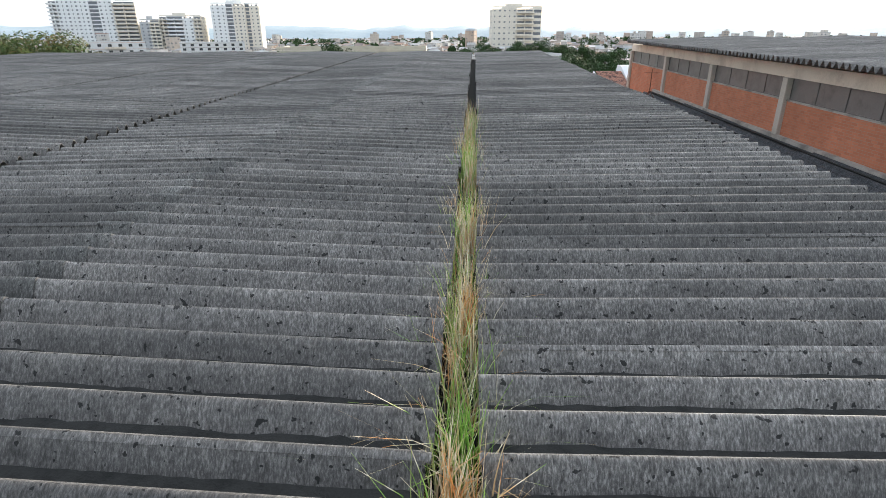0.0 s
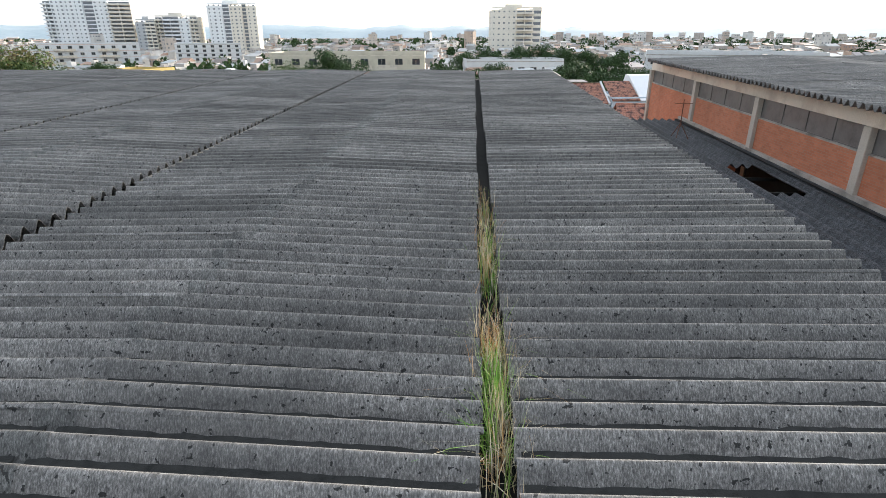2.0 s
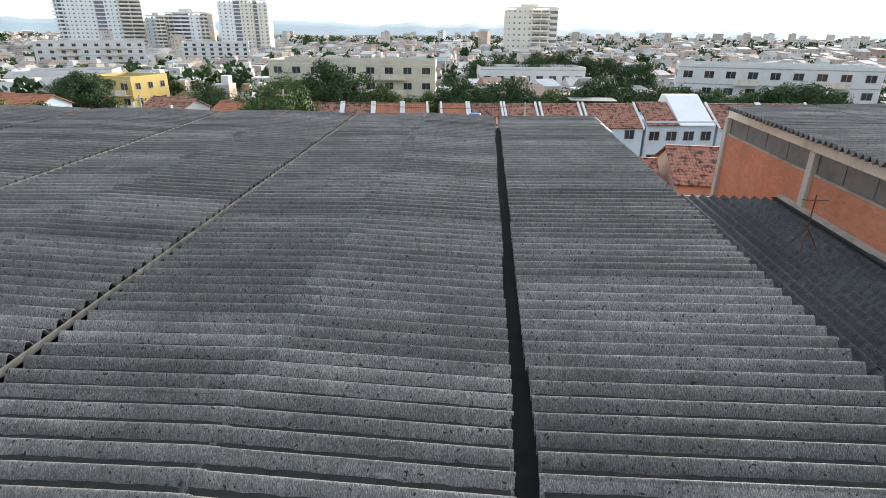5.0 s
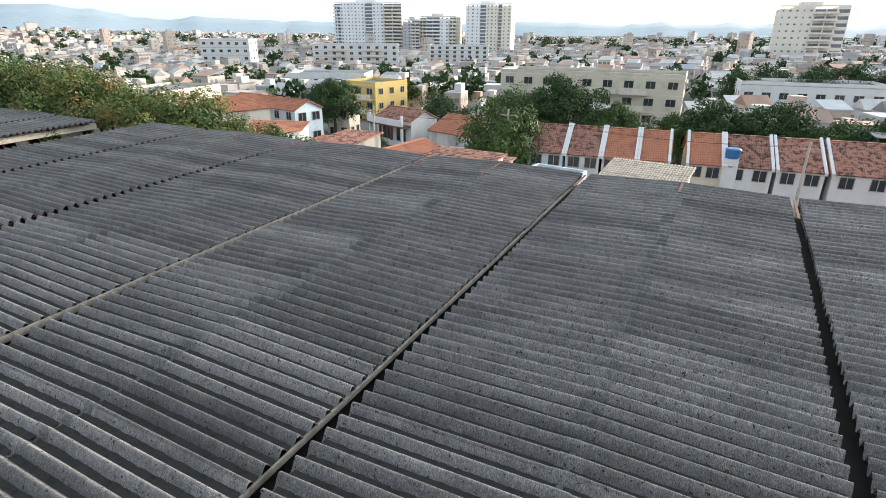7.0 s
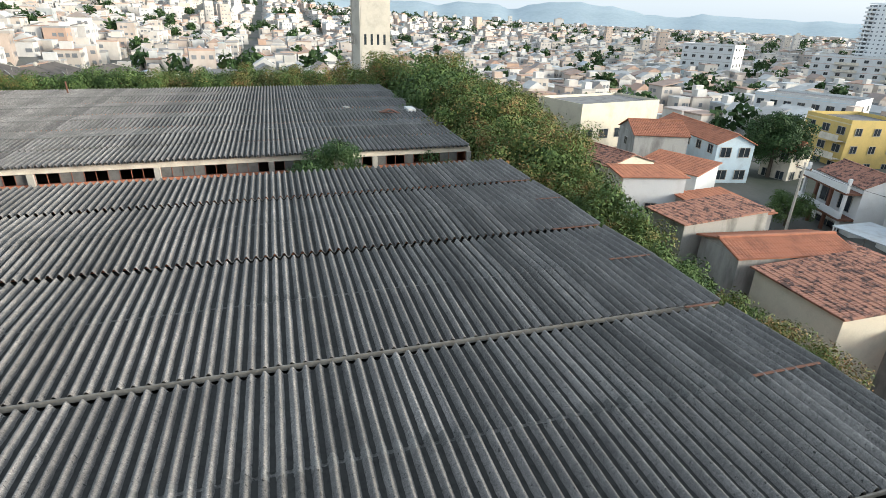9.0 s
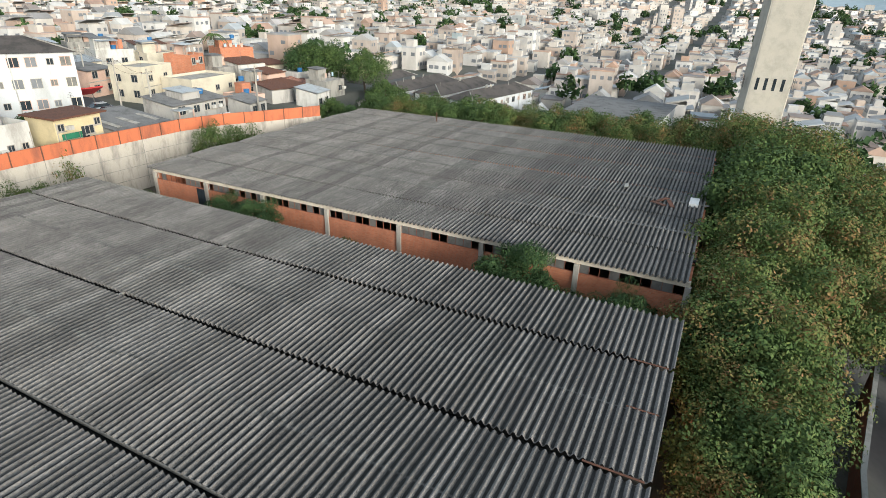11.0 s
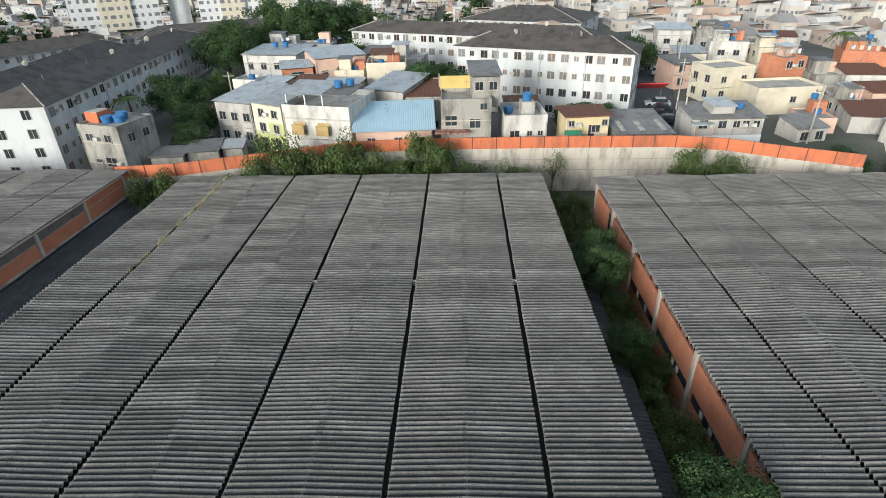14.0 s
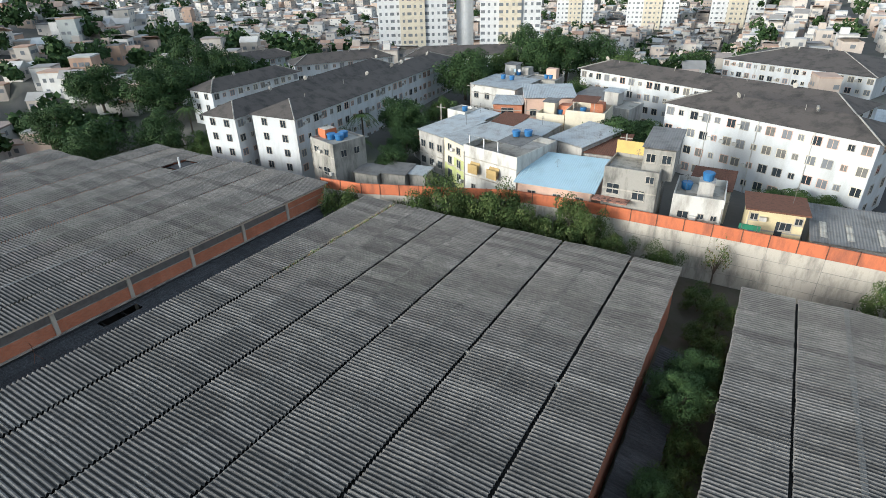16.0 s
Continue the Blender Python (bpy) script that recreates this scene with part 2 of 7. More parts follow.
M_DARKTILE = surface("dark_block_roof", (0.095, 0.082, 0.074), (0.036, 0.033, 0.031), 0.85, 0.45, 4.0)
M_TANK = surface("blue_water_tank", (0.045, 0.16, 0.36), (0.03, 0.1, 0.22), 0.5, 1.0, rough=0.45)
M_TRUNK = surface("bark", (0.11, 0.085, 0.065), None, 0.5, 3.0)
M_CURTAIN = surface("tan_awning", (0.42, 0.3, 0.13), None, 0.4, 1.0)
M_REDCLOTH = surface("red_awning", (0.55, 0.06, 0.06), None, 0.4, 1.0)
M_GREENSIGN = surface("green_board", (0.03, 0.16, 0.09), None, 0.4, 1.0)
M_LEAF = leaf_material("leaf_green", ((0.0, (0.036, 0.066, 0.021)), (0.5, (0.07, 0.112, 0.034)), (1.0, (0.125, 0.17, 0.052))))
M_LEAFDARK = leaf_material("leaf_dark", ((0.0, (0.026, 0.05, 0.019)), (0.6, (0.045, 0.082, 0.028)), (1.0, (0.075, 0.115, 0.038))))
M_LEAFOLIVE = leaf_material("leaf_olive", ((0.0, (0.034, 0.058, 0.017)), (0.5, (0.065, 0.1, 0.03)), (1.0, (0.125, 0.14, 0.05))))
M_LEAFRUST = leaf_material("leaf_rust", ((0.0, (0.045, 0.078, 0.022)), (0.4, (0.08, 0.125, 0.034)), (0.6, (0.13, 0.145, 0.045)), (0.8, (0.21, 0.14, 0.055)), (1.0, (0.26, 0.13, 0.065))), 0.6, 0.5)
M_GRASS = grass_material("gutter_grass", ((0.0, (0.62, 0.27, 0.09)), (0.2, (0.6, 0.36, 0.16)), (0.34, (0.66, 0.52, 0.32)), (0.48, (0.76, 0.68, 0.53)), (0.58, (0.58, 0.52, 0.3)), (0.68, (0.3, 0.42, 0.1)), (1.0, (0.15, 0.35, 0.05))))
M_FARWALL = island_surface("far_wall_paint", ((0.0, (0.66, 0.65, 0.63)), (0.2, (0.56, 0.54, 0.51)), (0.36, (0.52, 0.46, 0.4)), (0.5, (0.64, 0.62, 0.595)), (0.62, (0.42, 0.39, 0.36)), (0.76, (0.5, 0.4, 0.33)), (0.86, (0.57, 0.53, 0.48)), (0.95, (0.42, 0.27, 0.19)), (1.0, (0.38, 0.46, 0.48))))
M_FARROOF = island_surface("far_roof", ((0.0, (0.58, 0.57, 0.55)), (0.34, (0.4, 0.39, 0.375)), (0.55, (0.24, 0.23, 0.225)), (0.74, (0.4, 0.26, 0.19)), (0.86, (0.46, 0.33, 0.26)), (0.93, (0.46, 0.5, 0.53)), (1.0, (0.3, 0.3, 0.3))))

# ---- building helpers ----
def part(name, bm, material, parent, label=""):
    me = bpy.data.meshes.new(name)
    bm.to_mesh(me)
    bm.free()
    for mt in material if isinstance(material, (list, tuple)) else (material,):
        me.materials.append(mt)
    ob = new(name, me)
    ob.parent = parent
    if label:
        tagged(ob, label)
    return ob


def raw_part(name, verts, faces, material, parent, mats=None, smooth=False):
    me = bpy.data.meshes.new(name)
    me.from_pydata(verts, [], faces)
    for mt in material if isinstance(material, (list, tuple)) else (material,):
        me.materials.append(mt)
    if mats is not None:
        me.polygons.foreach_set("material_index", mats)
    if smooth:
        me.polygons.foreach_set("use_smooth", [True] * len(faces))
    me.update()
    ob = new(name, me)
    ob.parent = parent
    return ob


def thing(name, label, category, m=None, group="", kind=""):
    ob = new(name)
    if m is not None:
        ob.matrix_world = m
    return tagged(ob, label, category, group, kind)


def add_box(bm, x0, x1, y0, y1, z0, z1, mat=0):
    vs = [bm.verts.new(c) for c in ((x0, y0, z0), (x1, y0, z0), (x1, y1, z0), (x0, y1, z0), (x0, y0, z1), (x1, y0, z1), (x1, y1, z1), (x0, y1, z1))]
    for f in ((3, 2, 1, 0), (4, 5, 6, 7), (0, 1, 5, 4), (1, 2, 6, 5), (2, 3, 7, 6), (3, 0, 4, 7)):
        bm.faces.new([vs[i] for i in f]).material_index = mat
    return vs


def box(name, x0, x1, y0, y1, z0, z1, material, parent, label="", bevel=0.0):
    bm = bmesh.new()
    add_box(bm, min(x0, x1), max(x0, x1), min(y0, y1), max(y0, y1), min(z0, z1), max(z0, z1))
    if bevel:
        bmesh.ops.bevel(bm, geom=bm.edges[:], offset=bevel, segments=1, affect="EDGES")
    return part(name, bm, material, parent, label)


def prism(name, outline, axis, a, b, material, parent, label=""):
    """A solid of the outline (pairs) drawn along an axis from a to b; the pairs are the two other axes in order."""
    def at(p, s):
        return (s, p[0], p[1]) if axis == "x" else (p[0], s, p[1]) if axis == "y" else (p[0], p[1], s)
    bm = bmesh.new()
    r0, r1 = [bm.verts.new(at(p, a)) for p in outline], [bm.verts.new(at(p, b)) for p in outline]
    n = len(outline)
    bm.faces.new(r0), bm.faces.new(r1[::-1])
    for i in range(n):
        bm.faces.new((r0[(i + 1) % n], r0[i], r1[i], r1[(i + 1) % n]))
    bmesh.ops.recalc_face_normals(bm, faces=bm.faces[:])
    return part(name, bm, material, parent, label)


def tube(bm, a, b, r0, r1, n=6):
    a, b = Vector(a), Vector(b)
    q = (b - a).to_track_quat("Z", "Y")
    rings = []
    for p, r in ((a, r0), (b, r1)):
        rings.append([bm.verts.new(p + q @ Vector((r * math.cos(k * math.tau / n), r * math.sin(k * math.tau / n), 0))) for k in range(n)])
    for k in range(n):
        bm.faces.new((rings[0][k], rings[0][(k + 1) % n], rings[1][(k + 1) % n], rings[1][k]))
    bm.faces.new(rings[0][::-1]), bm.faces.new(rings[1])


# ---- the ground ----
def smooth_step(v):
    v = min(1.0, max(0.0, v))
    return v * v * (3 - 2 * v)


def ground_z(x, y):
    """Height of the land: a level yard, lower streets to the north, a terrace to the south and hills beyond."""
    z = -4.0 * smooth_step((y - 60) / 14) - 2.0 * smooth_step((y - 100) / 120)
    z += 4.2 * smooth_step((-13.0 - y) / 1.0) + 1.5 * smooth_step((-20 - y) / 60)
    z -= 20.0 * smooth_step((-88 - y) / 60) * smooth_step((x + 45) / 40)
    z -= 2.0 * smooth_step((-82 - x) / 30) * smooth_step((y + 8) / 10)
    r = math.hypot(x + 15, y - 30)
    az = math.atan2(y - 30, x + 15)
    hill = 0.0
    for centre, width, amp, start, run in ((-2.1, 0.62, -130, 480, 1500), (-3.05, 0.3, 40, 330, 800), (-0.9, 0.5, 34, 420, 900), (-0.32, 0.2, 15, 110, 130), (2.75, 0.35, 10, 420, 700)):
        d = (az - centre + math.pi) % math.tau - math.pi
        hill += amp * math.exp(-(d / width) ** 2) * smooth_step((r - start) / run)
    return z + hill


def grid_axis(lo, hi, fine_lo, fine_hi, step):
    vals = list(np.arange(fine_lo, fine_hi + 0.01, step))
    s, v = step, fine_hi
    while v < hi:
        s *= 1.22
        v += s
        vals.append(v)
    s, v = step, fine_lo
    while v > lo:
        s *= 1.22
        v -= s
        vals.insert(0, v)
    return vals


gx, gy = grid_axis(-4200, 4200, -160, 120, 5.0), grid_axis(-4200, 4200, -100, 160, 3.0)
gverts = [(x, y, ground_z(x, y)) for y in gy for x in gx]
gn = len(gx)
gfaces = [(j * gn + i, j * gn + i + 1, (j + 1) * gn + i + 1, (j + 1) * gn + i) for j in range(len(gy) - 1) for i in range(gn - 1)]
tagged(raw_part("ground", gverts, gfaces, M_GROUND, None, smooth=True), "grey-brown town ground with worn grass reaching the hills", "ground", kind="structure")
box("yard_ground", -84, 80, -12.4, 59, -0.2, 0.03, M_DIRT, None)
tagged(bpy.data.objects["yard_ground"], "bare dark soil of the factory yard", "ground", kind="structure")

# ---- the main warehouse roof ----
PITCH, WAVE, CREST = 0.3707, 0.215, 1.12
SOUTH, NORTH = -0.28, 54.05
BAY, GUTTERS = 8.0, [-8.0 * k for k in range(5)]
EAST, WEST, GAP = 5.39, -37.25, 0.15
TILT = Matrix.Translation((0, 27, 7)) @ Matrix.Rotation(radians(1.1), 4, "X") @ Matrix.Translation((0, -27, -7))
SEG = 10


def wave(u):
    """Height of the sheet's wave, from 0 in the trough to 1 on the crest; u in pitches."""
    c = 0.5 + 0.5 * math.cos(math.tau * u)
    return c ** CREST


def sheet_arrays(length, waves, thick=0.012, lap=0.06, amp=WAVE, pitch=PITCH, seg=SEG):
    """A corrugated sheet: x along the slope from 0 to length, waves along y from -lap, with visible thickness at its ends."""
    n = waves * seg + 2
    verts, faces = [], []
    for x in (0.0, length):
        for dz in (0.0, -thick):
            for k in range(n + 1):
                u = (k - 1) / seg
                verts.append((x, u * pitch, amp * wave(u) + dz))
    m = n + 1
    verts += verts
    e = 4 * m
    for k in range(n):
        faces.append((k + 1, k, 2 * m + k, 2 * m + k + 1))
        faces.append((m + k, m + k + 1, 3 * m + k + 1, 3 * m + k))
        faces.append((e + k, e + k + 1, e + m + k + 1, e + m + k))
        faces.append((e + 2 * m + k + 1, e + 2 * m + k, e + 3 * m + k, e + 3 * m + k + 1))
    return verts, faces


def sheet_mesh(name, length, waves, material):
    v, f = sheet_arrays(length, waves)
    me = bpy.data.meshes.new(name)
    me.from_pydata(v, [], f)
    me.materials.append(material)
    me.polygons.foreach_set("use_smooth", [True] * len(f))
    me.update()
    return me


def slope_frame(x_low, x_high, z_low, z_high):
    """Local x runs up the slope from its low end; the waves run north."""
    dx, dz = x_high - x_low, z_high - z_low
    along = Vector((dx, 0, dz)).normalized()
    north = Vector((0, 1, 0)) if dx > 0 else Vector((0, -1, 0))
    up = along.cross(north)
    m = Matrix((along, north, up)).transposed().to_4x4()
    m.translation = (x_low, 0, z_low)
    return m, math.hypot(dx, dz)


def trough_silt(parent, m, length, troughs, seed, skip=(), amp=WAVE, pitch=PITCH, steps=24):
    """Litter and silt gathered in the troughs of one slope, deeper in some places than in others; its dark colour also
    paints in trough shade.
    """
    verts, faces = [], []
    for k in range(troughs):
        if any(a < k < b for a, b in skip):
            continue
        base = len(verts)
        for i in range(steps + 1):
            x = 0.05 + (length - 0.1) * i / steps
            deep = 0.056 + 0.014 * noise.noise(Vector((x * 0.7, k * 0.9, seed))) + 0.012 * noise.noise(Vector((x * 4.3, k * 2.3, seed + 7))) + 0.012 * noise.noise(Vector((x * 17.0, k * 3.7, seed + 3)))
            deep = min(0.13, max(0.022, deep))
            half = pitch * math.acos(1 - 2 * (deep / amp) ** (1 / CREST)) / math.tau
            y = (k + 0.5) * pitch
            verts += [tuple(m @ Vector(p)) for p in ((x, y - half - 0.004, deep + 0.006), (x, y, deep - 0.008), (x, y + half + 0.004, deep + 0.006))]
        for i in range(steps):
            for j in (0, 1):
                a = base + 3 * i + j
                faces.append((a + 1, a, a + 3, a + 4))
    return tagged(raw_part("trough_silt", verts, faces, M_SILT_SHADE, parent, smooth="silt"), "silt and litter in the troughs, blackened to deepen the trough shade", kind="stuff")


RIDGE = 0.11
Z_SHEET = 6.9
warehouse = thing("warehouse", "long low warehouse under weathered grey corrugated fibre-cement roofing", "warehouse")
SLOPES = [(0 + GAP, EAST, 0.0, 0.12)]
for g in GUTTERS[:-1]:
    SLOPES += [(g - GAP, g - BAY / 2, 0.0, RIDGE), (g - BAY + GAP, g - BAY / 2, 0.0, RIDGE)]
SLOPES.append((GUTTERS[-1] - GAP, WEST, 0.0, 0.03))
WAVES = 3
N_SHEETS = 49
sheet_cache = {}
rng = random.Random(5)
for si, (xl, xh, zl, zh) in enumerate(SLOPES):
    m, length = slope_frame(xl, xh, Z_SHEET + zl, Z_SHEET + zh)
    slope = new("roof_slope")
    slope.parent = warehouse
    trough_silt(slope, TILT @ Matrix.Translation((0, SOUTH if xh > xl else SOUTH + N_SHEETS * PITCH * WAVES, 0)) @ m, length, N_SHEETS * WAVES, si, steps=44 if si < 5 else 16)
    if si < 5:
        key = round(length, 2)
        if key not in sheet_cache:
            sheet_cache[key] = [sheet_mesh("roof_sheet", length + e, WAVES, M_ROOF) for e in (0.0, 0.03, -0.02)]
        for k in range(N_SHEETS):
            y = SOUTH + k * PITCH * WAVES
            ob = new("roof_sheet", sheet_cache[key][rng.randrange(3)])
            flip = Matrix.Translation((0, y if xh > xl else y + PITCH * WAVES, 0))
            ob.parent = slope
            ob.matrix_local = TILT @ flip @ m @ pose(rng.uniform(-0.03, 0.02), rng.uniform(-0.006, 0.006), (k % 2) * 0.004 + rng.uniform(0, 0.006), rng.uniform(-0.15, 0.15), rng.uniform(-0.12, 0.12), rng.uniform(-0.1, 0.1))
    else:
        verts, faces = [], []
        for k in range(N_SHEETS):
            y = SOUTH + k * PITCH * WAVES
            v, f = sheet_arrays(length + rng.uniform(-0.02, 0.03), WAVES)
            t = TILT @ Matrix.Translation((0, y if xh > xl else y + PITCH * WAVES, 0)) @ m @ pose(rng.uniform(-0.03, 0.02), rng.uniform(-0.006, 0.006), (k % 2) * 0.004 + rng.uniform(0, 0.006), rng.uniform(-0.15, 0.15), rng.uniform(-0.12, 0.12), 0)
            base = len(verts)
            verts += [tuple(t @ Vector(p)) for p in v]
            faces += [tuple(i + base for i in q) for q in f]
        ob = raw_part("roof_sheeting", verts, faces, M_ROOF_FAR, slope, smooth="sheet")
        tagged(ob, kind="stuff")

# ridge caps: short sheets of the same wave, bent over each ridge
def cap_mesh(half, thick=0.014):
    n = WAVES * SEG + 2
    verts, faces = [], []
    drop = RIDGE / (BAY / 2)
    xs = (-half, -0.08, 0.08, half)
    for dz in (0.0, -thick):
        for x in xs:
            for k in range(n + 1):
                u = (k - 1) / SEG
                verts.append((x, u * PITCH, WAVE * wave(u) - max(abs(x), 0.1) * drop + dz))
    w = n + 1
    for j in range(3):
        for k in range(n):
            a = j * w + k
            faces.append((a, a + w, a + w + 1, a + 1))
    e = len(verts)
    verts += verts
    top = 4 * w
    for k in range(n):
        faces.append((e + k, e + k + 1, e + top + k + 1, e + top + k))
        faces.append((e + 3 * w + k + 1, e + 3 * w + k, e + top + 3 * w + k, e + top + 3 * w + k + 1))
    me = bpy.data.meshes.new("ridge_cap")
    me.from_pydata(verts, [], faces)
    me.materials.append(M_CAP)
    me.polygons.foreach_set("use_smooth", [True] * len(faces))
    me.update()
    return me


cap = cap_mesh(0.2)
for g in GUTTERS[:-1]:
    ridge = new("roof_ridge")
    ridge.parent = warehouse
    for k in range(N_SHEETS):
        ob = new("ridge_cap", cap)
        ob.parent = ridge
        ob.matrix_local = TILT @ pose(g - BAY / 2 + rng.uniform(-0.03, 0.03), SOUTH + k * PITCH * WAVES, Z_SHEET + RIDGE + 0.008 + (k % 2) * 0.004, rng.uniform(-0.2, 0.2), rng.uniform(-0.3, 0.3), rng.uniform(-0.3, 0.3))

# gutters: concrete channels below the sheet ends
for gi, g in enumerate(GUTTERS):
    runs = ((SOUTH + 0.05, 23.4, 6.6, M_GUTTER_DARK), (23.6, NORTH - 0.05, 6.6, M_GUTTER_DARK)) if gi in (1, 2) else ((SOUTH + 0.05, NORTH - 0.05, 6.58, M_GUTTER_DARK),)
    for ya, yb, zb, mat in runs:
        prism("gutter", [(g - 0.42, zb - 0.06), (g + 0.42, zb - 0.06), (g + 0.42, 6.885), (g + 0.38, 6.885), (g + 0.38, zb), (g - 0.38, zb), (g - 0.38, 6.885), (g - 0.42, 6.885)], "y", ya, yb, mat, warehouse, "near-black concrete roof gutter").matrix_local = TILT
    if gi in (1, 2):
        box("gutter_fillet", g - 0.16, g - 0.115, 23.7, NORTH - 0.05, 6.86, 6.975 if gi == 1 else 7.03, M_GUTTER_PALE, warehouse, "pale cement fillet along the sheet ends").matrix_local = TILT
    if gi >= 2:
        box("gutter_bridge", g - 0.2, g + 0.2, 23.4, 23.58, 6.6, 7.02, M_CONC, warehouse, "cement bridge across the gutter at the roof joint").matrix_local = TILT

# walls below the roof
for nm, x0, x1, y0, y1, zt in (("south_wall", WEST + 0.4, EAST - 0.4, 0.0, 0.25, 6.1), ("north_wall", WEST + 0.4, EAST - 0.4, 53.2, 53.45, 6.9)):
    box(nm, x0, x1, y0, y1, 0, zt, M_BRICK, warehouse)
for nm, x in (("west_wall", WEST + 0.4), ("east_wall", EAST - 0.65)):
    prism(nm, [(0.26, 0), (53.19, 0), (53.19, 7.0), (0.26, 6.1)], "x", x, x + 0.25, M_BRICK, warehouse)


def joined_slope(parent, xl, xh, zl, zh, y0, y1, material, seed, waves=3, amp=WAVE, seg=8, skip=(), pitch=PITCH):
    """One roof slope of lapped sheets, joined into one part. skip: runs of y left open."""
    r = random.Random(seed)
    m, length = slope_frame(xl, xh, zl, zh)
    verts, faces = [], []
    step = pitch * waves
    for k in range(int((y1 - y0) / step)):
        y = y0 + k * step
        if any(a < y < b for a, b in skip):
            continue
        v, f = sheet_arrays(length + r.uniform(-0.03, 0.05), waves, seg=seg, amp=amp, pitch=pitch)
        t = Matrix.Translation((0, y if xh > xl else y + step, 0)) @ m @ pose(r.uniform(-0.04, 0.03), 0, (k % 2) * 0.004 + r.uniform(0, 0.012), r.uniform(-0.3, 0.3), r.uniform(-0.2, 0.2), 0)
        base = len(verts)
        verts += [tuple(t @ Vector(p)) for p in v]
        faces += [tuple(i + base for i in q) for q in f]
    ob = raw_part("roof_sheeting", verts, faces, material, parent, smooth="sheet")
    if material == M_ROOF_FAR:
        count = int((y1 - y0) / step)
        away = xh < xl
        gaps = [((a - y0) / pitch, (b - y0) / pitch + waves) for a, b in skip]
        if away:
            gaps = [(count * waves - b, count * waves - a) for a, b in gaps]
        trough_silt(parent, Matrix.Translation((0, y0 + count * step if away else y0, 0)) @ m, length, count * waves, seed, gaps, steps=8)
    return tagged(ob, kind="stuff")


def pane_window(parent, x, y0, y1, z0, z1, side, panes, r, broken=0.0, frame_mat=None):
    """A steel strip window in a wall that faces along x: frame bars and one pane a bay, some panes gone."""
    frame = new("window")
    frame.parent = parent
    bm = bmesh.new()
    t = 0.035
    for za, zb in ((z0, z0 + t), (z1 - t, z1)):
        add_box(bm, x - 0.03, x + 0.03, y0, y1, za, zb)
    step = (y1 - y0) / panes
    for k in range(panes + 1):
        yc = y0 + k * step
        add_box(bm, x - 0.035, x + 0.035, yc - t / 2, yc + t / 2, z0 + t, z1 - t)
    part("window_frame", bm, frame_mat or M_FRAME, frame)
    for k in range(panes):
        if r.random() < broken:
            continue
        a = r.uniform(-1.5, 1.5)
        bm = bmesh.new()
        add_box(bm, -0.004, 0.004, -step / 2 + t / 2, step / 2 - t / 2, -(z1 - z0) / 2 + t, (z1 - z0) / 2 - t)
        p = part("pane", bm, M_GLASSGREY, frame)
        p.matrix_local = pose(x, y0 + (k + 0.5) * step, (z0 + z1) / 2, 0, a, 0)
    return frame


# ---- the tall brick hall to the east ----
hall = thing("brick_hall", "orange brick hall with concrete pillars, strip windows and grey sheet roof", "warehouse", TILT)
EX = 13.0
rb = random.Random(21)
EP = [-0.3 + 7.7 * k for k in range(7)] + [54.7]
box("brick_wall", EX, EX + 0.22, EP[0], EP[-1], -0.5, 6.28, M_BRICK, hall)
box("beam", EX - 0.06, EX + 0.3, EP[0] - 0.1, EP[-1] + 0.1, 7.2, 7.72, M_CREAM, hall, "cream concrete eaves beam")
box("sill_band", EX - 0.04, EX + 0.26, EP[0], EP[-1], 6.28, 6.34, M_CONC, hall)
for y in EP:
    box("pillar", EX - 0.16, EX + 0.26, y - 0.2, y + 0.2, -0.5, 7.2, M_PALECONC, hall, bevel=0.02)
for k, (a, b) in enumerate(zip(EP, EP[1:])):
    if k == 0:
        box("brick_infill", EX + 0.003, EX + 0.217, a + 0.2, b - 0.2, 6.34, 7.2, M_BRICK, hall)
    else:
        pane_window(hall, EX + 0.1, a + 0.2, b - 0.2, 6.34, 7.2, -1, 4, rb, 0.0)
box("plinth_flashing", EX - 0.22, EX - 0.02, EP[0], 47.6, 4.62, 4.9, M_CONC, hall, "cement flashing along the brick")
box("north_wall", EX + 0.26, 52.6, EP[-1], EP[-1] + 0.22, -0.5, 7.6, M_BRICK, hall)
box("south_wall", EX + 0.26, 52.6, EP[0] - 0.22, EP[0], -0.5, 7.6, M_BRICKRED, hall)
EG = [16.4 + 8 * k for k in range(5)]
ZE = 7.86
joined_slope(hall, 12.0, EG[0] - 0.1, ZE, ZE + 0.12, -0.3, 54.0, M_ROOF_FAR, 31)
for gi, g in enumerate(EG):
    joined_slope(hall, g + 0.12, g + 4, ZE + 0.1, ZE + 0.25, -0.3, 54.0, M_ROOF_FAR, 40 + gi)
    if gi < 4:
        joined_slope(hall, g + 7.88, g + 4, ZE + 0.1, ZE + 0.25, -0.3, 54.0, M_ROOF_FAR, 50 + gi, skip=((3.0, 7.0),) if gi == 2 else ())
    bm = bmesh.new()
    add_box(bm, g - 0.4, g + 0.4, -0.2, 53.9, ZE - 0.28, ZE - 0.2)
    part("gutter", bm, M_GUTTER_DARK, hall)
    bm = bmesh.new()
    add_box(bm, g + 3.8, g + 4.2, -0.3, 54, ZE + 0.40, ZE + 0.425)
    part("ridge_cap", bm, M_CAP, hall)
bm = bmesh.new()
tube(bm, (38.3, 5.3, ZE - 0.3), (38.3, 5.3, ZE + 1.6), 0.16, 0.16, 10)
part("vent_pipe", bm, M_WHITE, hall, "white vent pipe through a roof gap")

